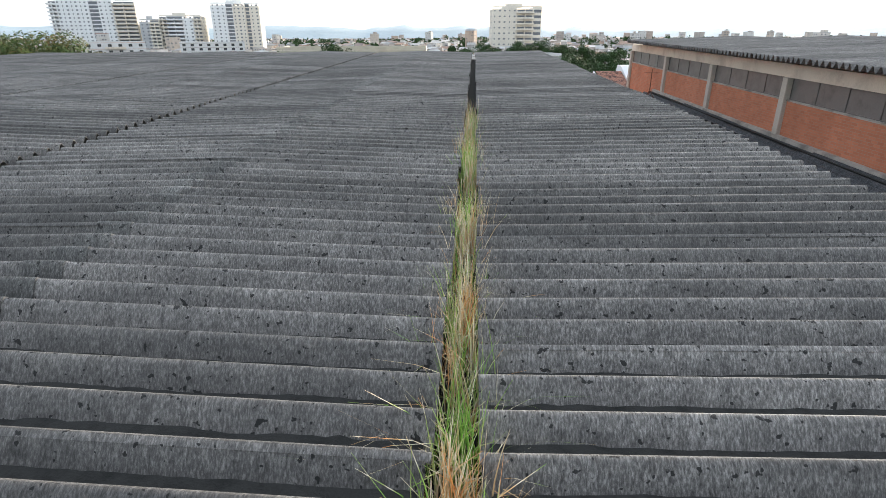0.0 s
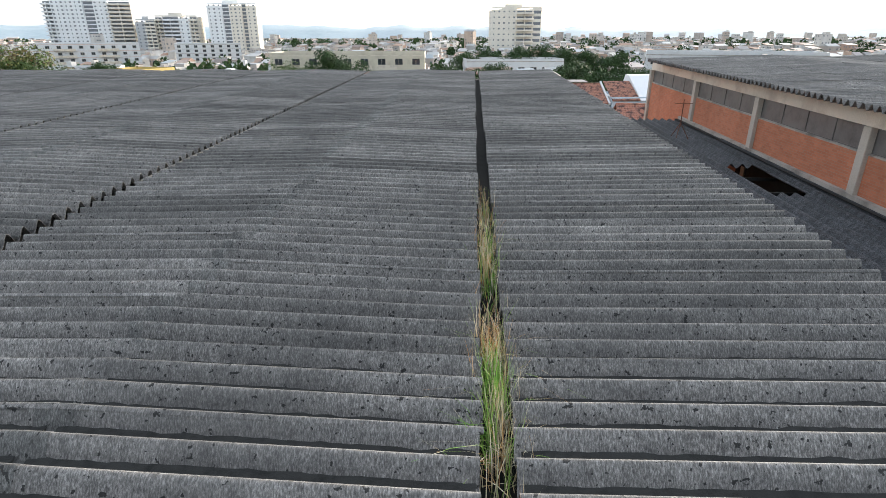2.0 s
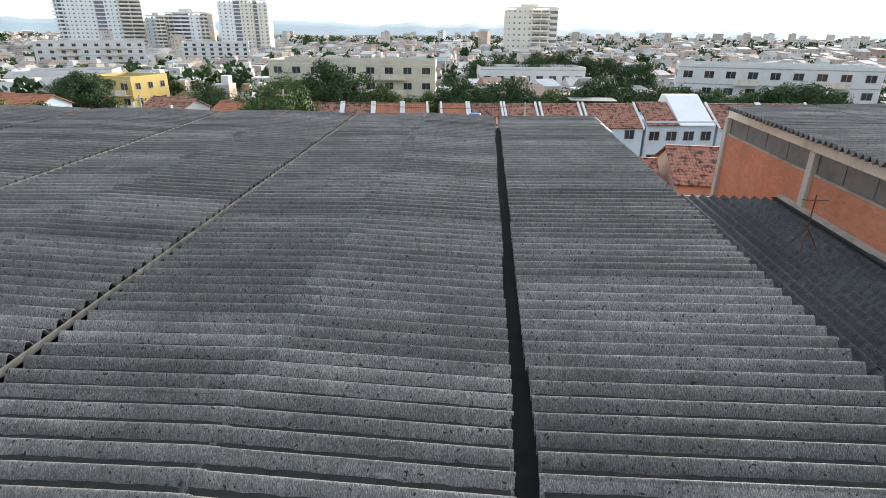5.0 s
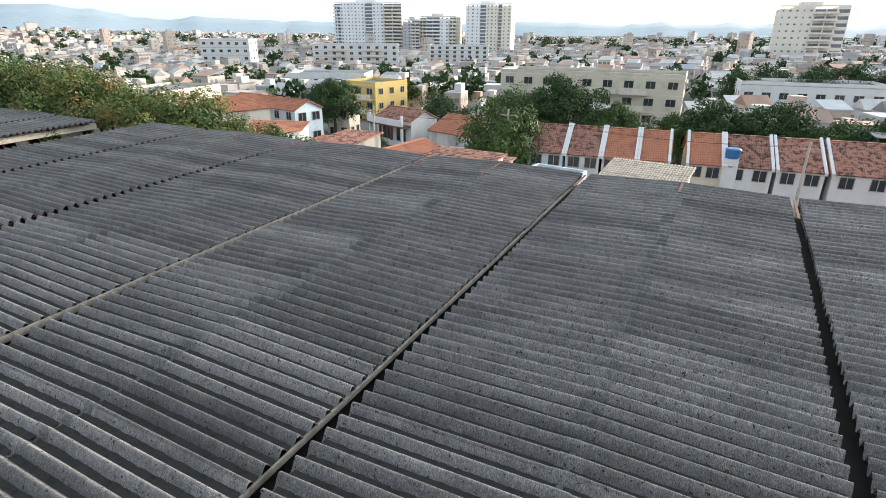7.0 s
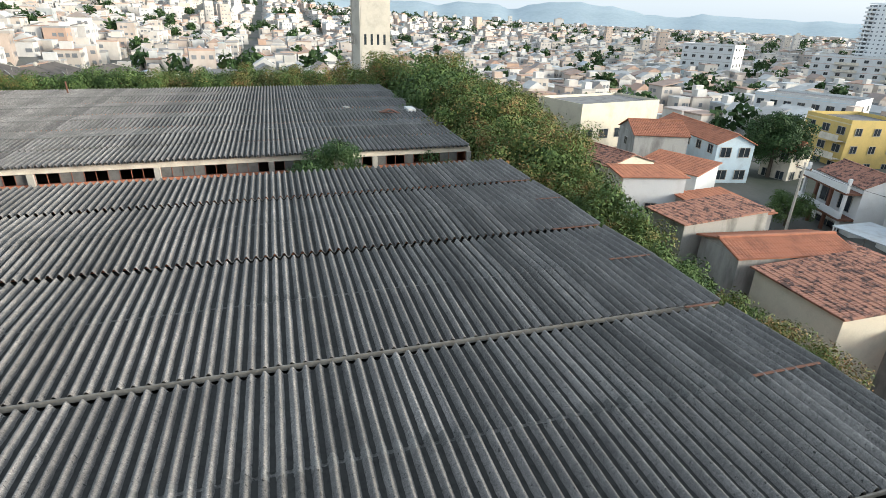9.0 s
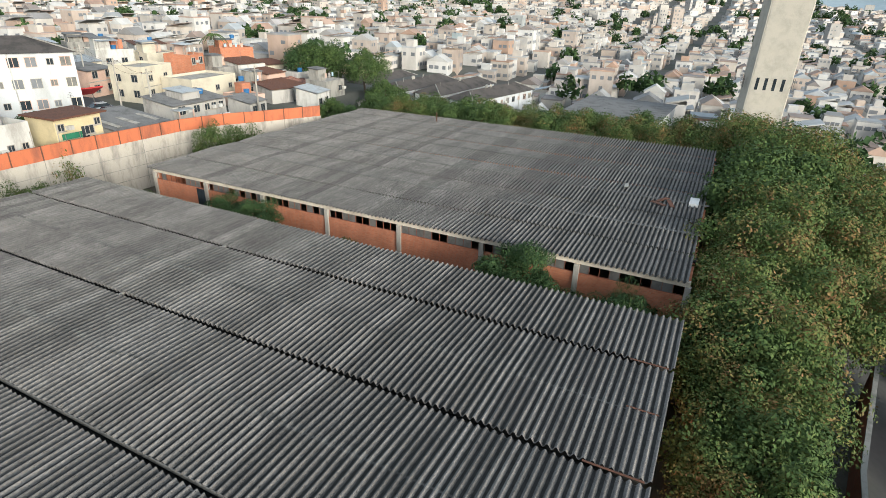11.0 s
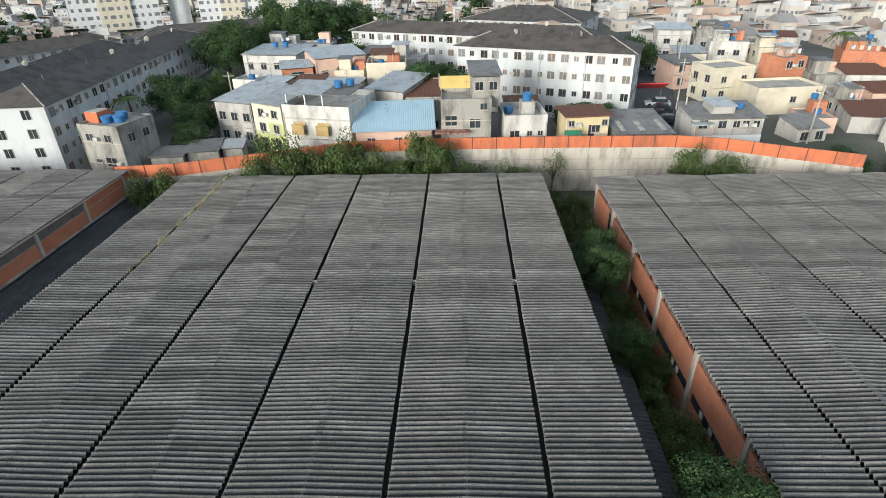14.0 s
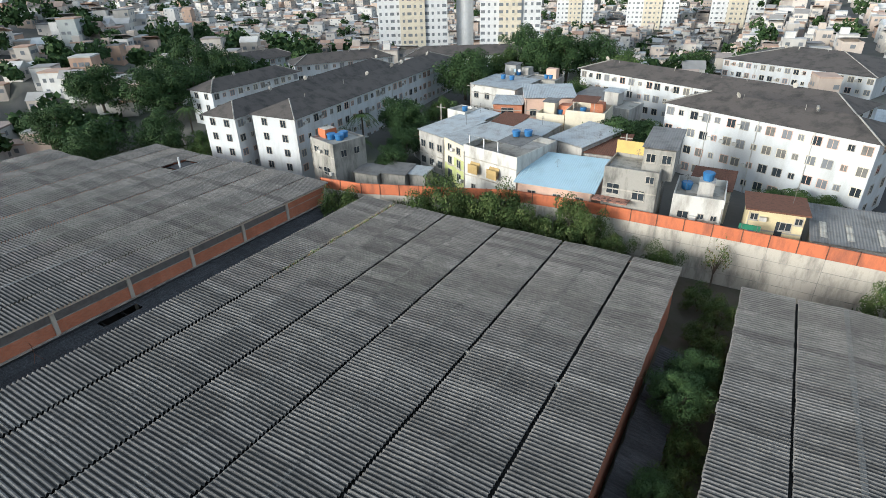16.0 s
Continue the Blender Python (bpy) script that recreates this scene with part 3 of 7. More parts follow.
joined_slope(hall, 36.6, 40.2, ZE + 0.02, ZE - 0.1, 3.0, 7.3, M_LOWROOF, 57, amp=0.1)
box("east_wall", 52.38, 52.6, EP[0], EP[-1], -0.5, 7.7, M_BRICK, hall)
smallhall = thing("storage_hall", "smaller grey sheet-roofed hall beyond the brick hall", "warehouse", TILT)
for i, (xa, xb) in enumerate(((54.6, 58.4), (62.2, 58.45), (62.4, 66.2), (70.0, 66.25))):
    joined_slope(smallhall, xa, xb, 7.3, 7.5, 9.6, 44.0, M_ROOF_FAR, 58 + i)
for i, c in enumerate(((54.9, 55.1, 9.8, 43.8), (69.6, 69.8, 9.8, 43.8), (55.1, 69.6, 9.8, 10.0), (55.1, 69.6, 43.6, 43.8))):
    box("wall", *c, -0.5, 7.15, M_BRICK, smallhall)

# ---- the dark lean-to between the two ----
leanto = thing("lean_to", "low lean-to roof of dark overlapping corrugated sheets with a hole", "roof", TILT)
LW = 0.46
lv, lf, lm = [], [], []
rl = random.Random(8)
for row in range(7):
    ya, yb = -0.2 + 6.8 * row, 6.8 * (row + 1)
    for col in range(6):
        x0 = 4.9 + col * 3 * LW
        ya2 = 35.2 if row == 4 and col == 4 else ya
        if row == 5 and col == 4:
            ya2 = 35.2
        yb2 = 31.0 if row == 4 and col == 4 else yb
        if row == 4 and col == 4:
            ya2 = ya
        v, f = sheet_arrays(yb2 - ya2, 3, amp=0.2, pitch=LW, seg=8)
        t = pose(x0 + 3 * LW, ya2, 4.56 + 0.03 * (row % 2) + rl.uniform(0, 0.02), rl.uniform(-0.3, 0.3), rl.uniform(-0.15, 0.15), 90)
        base = len(lv)
        lv += [tuple(t @ Vector(p)) for p in v]
        lf += [tuple(i + base for i in q) for q in f]
tagged(raw_part("roof_sheeting", lv, lf, M_LOWROOF, leanto, smooth="sheet"), kind="stuff")
# purlins take a near-black colour that paints in the shade inside the hole
box("purlin", 5.2, 12.8, 32.4, 32.5, 4.2, 4.33, M_GUTTER_DARK, leanto, "purlin in the roof hole, coloured near-black for the shade inside")
box("purlin", 5.2, 12.8, 34.6, 34.7, 4.2, 4.33, M_GUTTER_DARK, leanto)
# added panel over the brick: its black stands in for shade under the roof
box("sooty_lining", 12.9, 12.97, 27.5, 39.0, 0.5, 4.5, M_GUTTER_DARK, leanto, "near-black panel added so the lean-to hole looks shaded")
box("flashing_strip", 12.55, 12.95, -0.2, 47.6, 4.72, 4.75, M_GUTTER_DARK, leanto, "near-black flashing strip against the brick")
aerial = thing("tripod_aerial", "small rusty tripod aerial standing on the lean-to roof", "aerial", TILT @ pose(10.7, 41.3, 4.62))
for nm, p, q, rr0 in (("mast", (0, 0, 0.7), (0, 0, 2.1), 0.025), ("leg", (0.55, 0, 0), (0, 0, 0.9), 0.02), ("leg", (-0.3, 0.45, 0), (0, 0, 0.9), 0.02), ("leg", (-0.3, -0.45, 0), (0, 0, 0.9), 0.02), ("crossbar", (-0.45, 0, 1.9), (0.45, 0, 1.9), 0.015)):
    bm = bmesh.new()
    tube(bm, p, q, rr0, rr0, 6)
    part(nm, bm, M_RUST, aerial)
verge = box("verge_strip", EAST - 0.05, EAST + 0.1, 49.4, 53.9, 7.02, 7.2, M_PALECONC, warehouse, "pale cement verge at the roof corner")
verge.matrix_local = TILT
# rusted flashing at the north ends of ridges and gutters
for k, x in enumerate([g for g in GUTTERS] + [g - BAY / 2 for g in GUTTERS[:-1]]):
    strip_ob = box("rust_strip", x - 0.045, x + 0.045, 51.6 + 0.5 * (k % 3), 54.0, 7.06 if k < 5 else 7.2, 7.09 if k < 5 else 7.225, M_RUST, warehouse, "rusted flashing strip")
    strip_ob.matrix_local = TILT

# ---- the brick hall to the west ----
westhall = thing("brick_hall", "weathered orange hall with broken high windows and grey sheet roof", "warehouse", TILT)
WX = -43.6
ZW = 6.72
WP = [0.9 + 7.6 * k for k in range(8)]
rw = random.Random(12)
box("brick_wall", WX - 0.22, WX, WP[0], WP[-1], -0.5, 5.45, M_BRICK, westhall)
box("beam", WX - 0.26, WX + 0.05, WP[0] - 0.1, WP[-1] + 0.1, 6.22, 6.6, M_CREAM, westhall, "cream concrete eaves beam")
for y in WP:
    box("pillar", WX - 0.26, WX + 0.16, y - 0.2, y + 0.2, -0.5, 6.22, M_CONC, westhall, bevel=0.02)
for k, (a, b) in enumerate(zip(WP, WP[1:])):
    pane_window(westhall, WX - 0.1, a + 0.2, b - 0.2, 5.45, 6.22, 1, 10, rw, 0.5, M_REDFRAME)
for k, (a, b) in enumerate(zip(WP, WP[1:])):
    if k in (2, 3, 4, 5):
        box("low_opening", WX + 0.004, WX + 0.02, a + 0.6, b - 0.5, 2.3, 3.0, M_GLASS, westhall, "dark band of low window openings")
        for j in range(2):
            u = a + 0.9 + rw.uniform(0, 5.0)
            box("pale_panel", WX + 0.021, WX + 0.035, u, u + 0.5, 2.38, 2.92, M_DIRTYWHITE, westhall, "pale board filling a window bay")
box("doorway", WX + 0.004, WX + 0.02, 7.0, 8.2, 2.6, 5.4, M_GLASS, westhall, "dark open doorway in the orange wall")
box("back_wall", WX - 0.26 - 38, WX - 38, WP[0], WP[-1], -0.5, 6.3, M_BRICK, westhall)
box("south_wall", WX - 38, WX - 0.27, WP[0] - 0.1, WP[0] + 0.12, -0.5, 6.3, M_BRICK, westhall)
box("north_wall", WX - 38, WX - 0.27, WP[-1] - 0.12, WP[-1] + 0.1, -0.5, 6.3, M_BRICK, westhall)
WG = [-47.9 - 7.8 * k for k in range(5)]
joined_slope(westhall, WG[0] + 0.12, WX + 0.55, ZW, ZW - 0.02, 0.6, 54.4, M_ROOF_FAR, 61)
for gi, g in enumerate(WG[:-1]):
    joined_slope(westhall, g - 0.12, g - 3.9, ZW, ZW + 0.15, 0.6, 54.4, M_ROOF_FAR, 62 + gi)
    joined_slope(westhall, g - 7.68, g - 3.9, ZW, ZW + 0.15, 0.6, 54.4, M_ROOF_FAR, 72 + gi)
joined_slope(westhall, WG[-1] - 0.12, WG[-1] - 4, ZW, ZW + 0.1, 0.6, 54.4, M_ROOF_FAR, 81)
for g in WG:
    bm = bmesh.new()
    add_box(bm, g - 0.4, g + 0.4, 0.7, 54.3, ZW - 0.3, ZW - 0.22)
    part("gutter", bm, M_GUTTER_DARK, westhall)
for g in WG[:-1]:
    bm = bmesh.new()
    add_box(bm, g - 4.1, g - 3.7, 0.6, 54.4, ZW + 0.295, ZW + 0.32)
    part("ridge_cap", bm, M_CAP, westhall)

bm = bmesh.new()
tube(bm, (-80.2, 15.8, ZW), (-80.2, 15.8, ZW + 1.5), 0.09, 0.09, 8)
part("vent_pipe", bm, M_RUST, westhall, "short rusty vent pipe")
box("cistern", -60.9, -58.9, 52.7, 53.5, ZW - 0.2, ZW + 0.5, M_WHITE, westhall, "white cement cistern at the broken roof edge")
for k, (x, y, a) in enumerate(((-58.4, 51.2, 20), (-59.2, 50.4, -35), (-57.8, 50.2, 60), (-61.8, 46.7, 8))):
    bm = bmesh.new()
    add_box(bm, -0.75, 0.75, -0.2, 0.2, 0, 0.05)
    part("broken_sheet", bm, M_CONC if k == 3 else M_RUST, westhall, "broken piece of roof sheet").matrix_local = pose(x, y, ZW + 0.36 + 0.02 * k, 4 * k - 5, 6 - 3 * k, a)

# ---- low shed roof in the alley ----
alley = thing("shed_roof", "dark corrugated shed roof along the alley", "roof", TILT)
joined_slope(alley, -40.3, -37.4, 2.2, 2.75, 8.5, 47, M_LOWROOF, 90, amp=0.06)
box("wall", -40.25, -40.1, 8.6, 46.9, -0.5, 2.15, M_BRICKRED, alley)

# ---- boundary wall round the south ----
BOUND = [(14, -0.9), (7, -1.7), (-1, -4.6), (-13, -9.2), (-23, -10.1), (-42, -10.3), (-56, -10.0), (-62, -8.4), (-67, -5.6), (-75, -1.8)]
bound = thing("boundary_wall", "long curving wall, orange band over stained bare concrete", "wall", kind="structure")
for (xa, ya), (xb, yb) in zip(BOUND, BOUND[1:]):
    d = Vector((xb - xa, yb - ya, 0))
    ln = d.length
    ang = math.degrees(math.atan2(d.y, d.x))
    n = max(1, round(ln / 3.0))
    seg = new("wall_bay")
    seg.parent = bound
    seg.matrix_local = pose(xa, ya, 0, 0, 0, ang)
    box("concrete_base", 0, ln + 0.05, -0.14, 0.14, -0.5, 6.2, M_WALLBASE, seg)
    for k in range(n):
        box("orange_panel", k * ln / n + 0.06, (k + 1) * ln / n - 0.06, -0.08, 0.1, 6.2, 7.75, M_ORANGE, seg)
        box("post", k * ln / n - 0.06, k * ln / n + 0.06, -0.12, 0.15, 6.2, 7.8, M_RUST, seg)
        box("joint", k * ln / n - 0.03, k * ln / n + 0.03, -0.17, -0.141, 0, 6.19, M_CONCDARK, seg) if k % 2 else None
    for z in (1.6, 3.1, 4.6):
        box("cast_course", 0, ln, -0.165, -0.141, z, z + 0.06, M_CONCDARK, seg)
sign = thing("sign_board", "small green board on top of the boundary wall", "sign")
box("board", -43.6, -41.4, -10.42, -10.36, 7.86, 8.5, M_GREENSIGN, sign)
for x in (-43.3, -41.7):
    box("post", x - 0.03, x + 0.03, -10.35, -10.29, 7.7, 8.5, M_FRAME, sign)


# ---- town helpers ----
_wcache = {}


def window_meshes(w, h, frame_mat, pane_mat, bars):
    key = (round(w, 2), round(h, 2), frame_mat.name, pane_mat.name, bars)
    if key not in _wcache:
        bm = bmesh.new()
        t = 0.07
        for x0, x1, z0, z1 in ((-w / 2 - t, w / 2 + t, -h / 2 - t, -h / 2), (-w / 2 - t, w / 2 + t, h / 2, h / 2 + t), (-w / 2 - t, -w / 2, -h / 2, h / 2), (w / 2, w / 2 + t, -h / 2, h / 2)):
            add_box(bm, x0, x1, -0.07, 0.02, z0, z1)
        for k in range(bars):
            x = -w / 2 + (k + 1) * w / (bars + 1)
            add_box(bm, x - 0.03, x + 0.03, -0.05, 0.02, -h / 2, h / 2)
        f = bpy.data.meshes.new("window")
        bm.to_mesh(f), bm.free()
        f.materials.append(frame_mat)
        bm = bmesh.new()
        add_box(bm, -w / 2, w / 2, -0.025, 0.01, -h / 2, h / 2)
        p = bpy.data.meshes.new("pane")
        bm.to_mesh(p), bm.free()
        p.materials.append(pane_mat)
        _wcache[key] = (f, p)
    return _wcache[key]


def add_window(parent, m, w, h, frame_mat=None, pane_mat=None, bars=1, name="window"):
    f, p = window_meshes(w, h, frame_mat or M_CONC, pane_mat or M_GLASS, bars)
    ob = new(name, f)
    ob.parent, ob.matrix_local = parent, m
    pane = new("pane", p)
    pane.parent = ob
    return ob


def face_pose(face, u, z, w, d):
    """Where a window sits: face f(ront), b(ack), l(eft) or r(ight) of a w by d box, u metres along it."""
    return {"f": pose(u, -0.005, z), "b": pose(w - u, d + 0.005, z, 0, 0, 180), "l": pose(-0.005, d - u, z, 0, 0, -90), "r": pose(w + 0.005, u, z, 0, 0, 90)}[face]


def site(a, b, z):
    """Frame of a building whose facade runs from a to b and faces the warehouse."""
    a, b = Vector((*a, 0)), Vector((*b, 0))
    away = (a + b) / 2 - Vector((-16, 27, 0))
    d = (b - a).normalized()
    n = Vector((-d.y, d.x, 0))
    if n.dot(away) < 0:
        a, b, d, n = b, a, -d, -n
    m = Matrix((d, n, Vector((0, 0, 1)))).transposed().to_4x4()
    m.translation = (a.x, a.y, z)
    return m, (b - a).length


def tile_slope(parent, o, u, v, material, pitch=0.24, course=0.42, name="tile_roof"):
    """A slope of clay tiles: cover-and-pan waves across, a small step at every course."""
    o, u, v = Vector(o), Vector(u), Vector(v)
    lu, lv = u.length, v.length
    nu, nv = max(2, round(lu / pitch)), max(2, round(lv / course))
    du, dv = u / nu, v / nv
    n = u.cross(v).normalized()
    if n.z < 0:
        n = -n
    verts, faces = [], []
    prof = (0.0, 0.04, 0.055, 0.04)
    cols = nu * 4 + 1
    for j in range(nv):
        for e in (0, 1):
            for i in range(cols):
                p = o + du * (i / 4) + dv * (j + e) + n * (prof[i % 4] + (0.03 if e == 0 else 0.0))
                verts.append(tuple(p))
    for r in range(nv * 2 - 1):
        for i in range(cols - 1):
            a = r * cols + i
            faces.append((a, a + 1, a + cols + 1, a + cols))
    base = len(verts)
    verts += [tuple(p - n * 0.06) for p in (o, o + u, o + u + v, o + v)]
    faces.append((base + 3, base + 2, base + 1, base))
    for a, b in ((0, 1), (1, 2), (2, 3), (3, 0)):
        q = [(o, o + u, o + u + v, o + v)[k] for k in (a, b)]
        s = len(verts)
        verts += [tuple(q[0] - n * 0.06), tuple(q[1] - n * 0.06), tuple(q[1] + n * 0.03), tuple(q[0] + n * 0.03)]
        faces.append((s, s + 1, s + 2, s + 3))
    return raw_part(name, verts, faces, material, parent)


def sheet_slope(parent, o, u, v, material, name="sheet_roof", pitch=0.3, amp=0.04):
    o, u, v = Vector(o), Vector(u), Vector(v)
    n = u.cross(v).normalized()
    if n.z < 0:
        n = -n
    k = max(4, round(u.length / pitch) * 2)
    verts, faces = [], []
    for e in (0, 1):
        for i in range(k + 1):
            verts.append(tuple(o + u * (i / k) + v * e + n * (amp * (i % 2))))
    for i in range(k):
        faces.append((i, i + 1, k + 2 + i, k + 1 + i))
    s = len(verts)
    verts += [tuple(p - n * 0.05) for p in (o, o + u, o + u + v, o + v)]
    faces.append((s + 3, s + 2, s + 1, s))
    faces += [(s, s + 1, k, 0), (s + 2, s + 3, k + 1, 2 * k + 1)]
    return raw_part(name, verts, faces, material, parent)


def water_tank(parent, x, y, z, r=0.55, h=0.7, material=None):
    bm = bmesh.new()
    tube(bm, (x, y, z), (x, y, z + h), r * 0.85, r, 14)
    tube(bm, (x, y, z + h + 0.001), (x, y, z + h + 0.14), r * 1.06, r * 0.9, 14)
    return part("water_tank", bm, material or M_TANK, parent, "round blue plastic water tank")


def house(label, a, b, depth, z0, top, wall, roof="flat", roof_mat=None, wins=(), tanks=(), rise=1.4, over=0.25, parapet=0.5, category="house", frame=None, group="", pane=None, lived=True):
    """A house on a facade line. roof: flat, sheet, tile_x (ridge along the facade), tile_y (ridge across it), mono (rising to the back)."""
    m, w = site(a, b, z0)
    ob = thing("house", label, category, m, group)
    h = top - z0
    box("wall", 0, w, 0, depth, -1.5, h, wall, ob)
    rm = roof_mat or M_TILE
    if roof == "flat":
        box("roof_slab", 0.12, w - 0.12, 0.12, depth - 0.12, h, h + 0.06, rm if roof_mat else M_CONCDARK, ob)
        if parapet:
            for nm, c in (("parapet", (0, w, 0, 0.13)), ("parapet", (0, w, depth - 0.13, depth)), ("parapet", (0, 0.13, 0.13, depth - 0.13)), ("parapet", (w - 0.13, w, 0.13, depth - 0.13))):
                box(nm, *c, h + 0.002, h + parapet, wall, ob)
    elif roof == "sheet":
        sheet_slope(ob, (-over, -over, h + 0.25), (w + 2 * over, 0, 0), (0, depth + 2 * over, rise), rm)
        prism("gable_infill", [(0, h), (depth, h), (depth, h + rise)], "x", 0.1, w - 0.1, wall, ob)
    elif roof == "mono":
        tile_slope(ob, (-over, -over, h + 0.05), (w + 2 * over, 0, 0), (0, depth + 2 * over, rise), rm)
        prism("gable_infill", [(0, h), (depth, h), (depth, h + rise - 0.1)], "x", 0.02, w - 0.02, wall, ob)
    elif roof == "tile_x":
        tile_slope(ob, (-over, -over, h), (w + 2 * over, 0, 0), (0, depth / 2 + over, rise), rm)
        tile_slope(ob, (w + over, depth + over, h), (-w - 2 * over, 0, 0), (0, -depth / 2 - over, rise), rm)
        prism("gable_infill", [(0, h), (depth, h), (depth / 2, h + rise - 0.12)], "x", 0.02, w - 0.02, wall, ob)
        box("ridge_tiles", -over, w + over, depth / 2 - 0.12, depth / 2 + 0.12, h + rise, h + rise + 0.12, rm, ob)
    elif roof == "tile_y":
        tile_slope(ob, (-over, depth + over, h), (0, -depth - 2 * over, 0), (w / 2 + over, 0, rise), rm)
        tile_slope(ob, (w + over, -over, h), (0, depth + 2 * over, 0), (-w / 2 - over, 0, rise), rm)
        prism("gable_infill", [(0, h), (w, h), (w / 2, h + rise - 0.12)], "y", 0.02, depth - 0.02, wall, ob)
        box("ridge_tiles", w / 2 - 0.12, w / 2 + 0.12, -over, depth + over, h + rise, h + rise + 0.12, rm, ob)
    for face, u, z, ww, hh in wins:
        side = w if face in "fb" else depth
        add_window(ob, face_pose(face, u * side, z, w, depth), ww, hh, frame, pane)
    rr = random.Random(int(abs(m.translation.x * 37 + m.translation.y * 11) * 10))
    for face, u, z, ww, hh in wins:
        if face == "f" and z0 > 2:
            box("window_sill", u * w - ww / 2 - 0.14, u * w + ww / 2 + 0.14, -0.16, -0.006, z - hh / 2 - 0.17, z - hh / 2 - 0.08, M_CONC, ob)
            if rr.random() < 0.3:
                box("air_conditioner", u * w + ww / 2 + 0.2, u * w + ww / 2 + 0.95, -0.45, -0.006, z - 0.35, z + 0.12, M_DIRTYWHITE, ob, "boxy grey air conditioner")
    if z0 > 2 and h > 4:
        for k in range(1, int((h - 0.8) / 2.8) + 1):
            box("floor_band", -0.02, w + 0.02, -0.035, -0.004, 2.8 * k - 0.12, 2.8 * k + 0.06, M_CONC, ob, "bare concrete floor edge")
        if rr.random() < 0.7:
            x = rr.choice((0.15, w - 0.15))
            bm = bmesh.new()
            tube(bm, (x, -0.09, -1.0), (x, -0.09, h - 0.2), 0.05, 0.05, 6)
            part("downpipe", bm, M_CONC, ob)
        if rr.random() < 0.7:
            x, y = rr.uniform(0.2, 0.8) * w, rr.uniform(0.4, 0.8) * depth
            bm = bmesh.new()
            tube(bm, (x, y, h), (x, y, h + 2.4), 0.025, 0.025, 5)
            for k in range(4):
                tube(bm, (x - 0.4 + 0.06 * k, y, h + 1.8 + 0.17 * k), (x + 0.4 - 0.06 * k, y, h + 1.8 + 0.17 * k), 0.014, 0.014, 4)
            part("aerial", bm, M_FRAME, ob)
    if roof == "flat" and 2 < z0 < 6 and m.translation.y < 0 and lived:
        roof_clutter(ob, w, depth, h, rr)
    for x, y in tanks:
        water_tank(ob, x * w, y * depth, h + (0.07 if roof == "flat" else rise + 0.3))
    return ob


def roof_clutter(ob, w, depth, h, rr):
    """What stands on a lived-in flat roof: a sheet canopy on posts, a low brick store, a bench of blocks, a clothes line."""
    if w < 4.2 or depth < 4.5:
        return
    x0, x1 = w * rr.uniform(0.05, 0.2), w * rr.uniform(0.55, 0.92)
    y0, y1 = depth * rr.uniform(0.1, 0.3), depth * rr.uniform(0.6, 0.9)
    top = h + rr.uniform(1.9, 2.4)
    if rr.random() < 0.45:
        for x, y in ((x0 + 0.1, y0 + 0.1), (x1 - 0.1, y0 + 0.1), (x0 + 0.1, y1 - 0.1), (x1 - 0.1, y1 - 0.1)):
            box("canopy_post", x - 0.05, x + 0.05, y - 0.05, y + 0.05, h + 0.06, top + 0.02, M_CONC, ob)
        sheet_slope(ob, (x0 - 0.2, y0 - 0.3, top), (x1 - x0 + 0.4, 0, 0), (0, y1 - y0 + 0.6, rr.uniform(0.15, 0.4)), rr.choice((M_METALROOF, M_GREYROOF, M_METALROOF, M_RUST)), "canopy_sheet")
    if rr.random() < 0.7:
        x = w * rr.uniform(0.45, 0.6)
        box("roof_store", x, min(x + rr.uniform(1.4, 2.4), w - 0.3), depth * 0.55, depth * 0.88, h + 0.062, h + rr.uniform(1.5, 2.1), rr.choice((M_BRICK, M_GREYPL, M_PINK)), ob, "low unpainted rooftop store")
    if rr.random() < 0.35:
        bm = bmesh.new()
        for x in (w * 0.1, w * 0.9):
            tube(bm, (x, depth * 0.18, h), (x, depth * 0.18, h + 1.8), 0.03, 0.03, 5)
        tube(bm, (w * 0.1, depth * 0.18, h + 1.7), (w * 0.9, depth * 0.18, h + 1.7), 0.012, 0.012, 4)
        part("clothes_line", bm, M_FRAME, ob)
        for k in range(rr.randint(2, 4)):
            x = w * (0.18 + 0.17 * k)
            box("washing", x, x + rr.uniform(0.35, 0.7), depth * 0.18 - 0.012, depth * 0.18 + 0.012, h + rr.uniform(0.8, 1.1), h + 1.69, rr.choice((M_WHITE, M_GREYPL, M_BLUEROOF, M_PINK)), ob, "washing hung on the line")
    for k in range(rr.randint(0, 1)):
        water_tank(ob, w * rr.uniform(0.2, 0.8), depth * rr.uniform(0.35, 0.8), (h + 0.07) if rr.random() < 0.5 else top + 0.3, 0.5, 0.65)


def grid_wins(face, n, zs, w=1.1, h=1.15):
    return [(face, (k + 0.5) / n, z, w, h) for k in range(n) for z in zs]


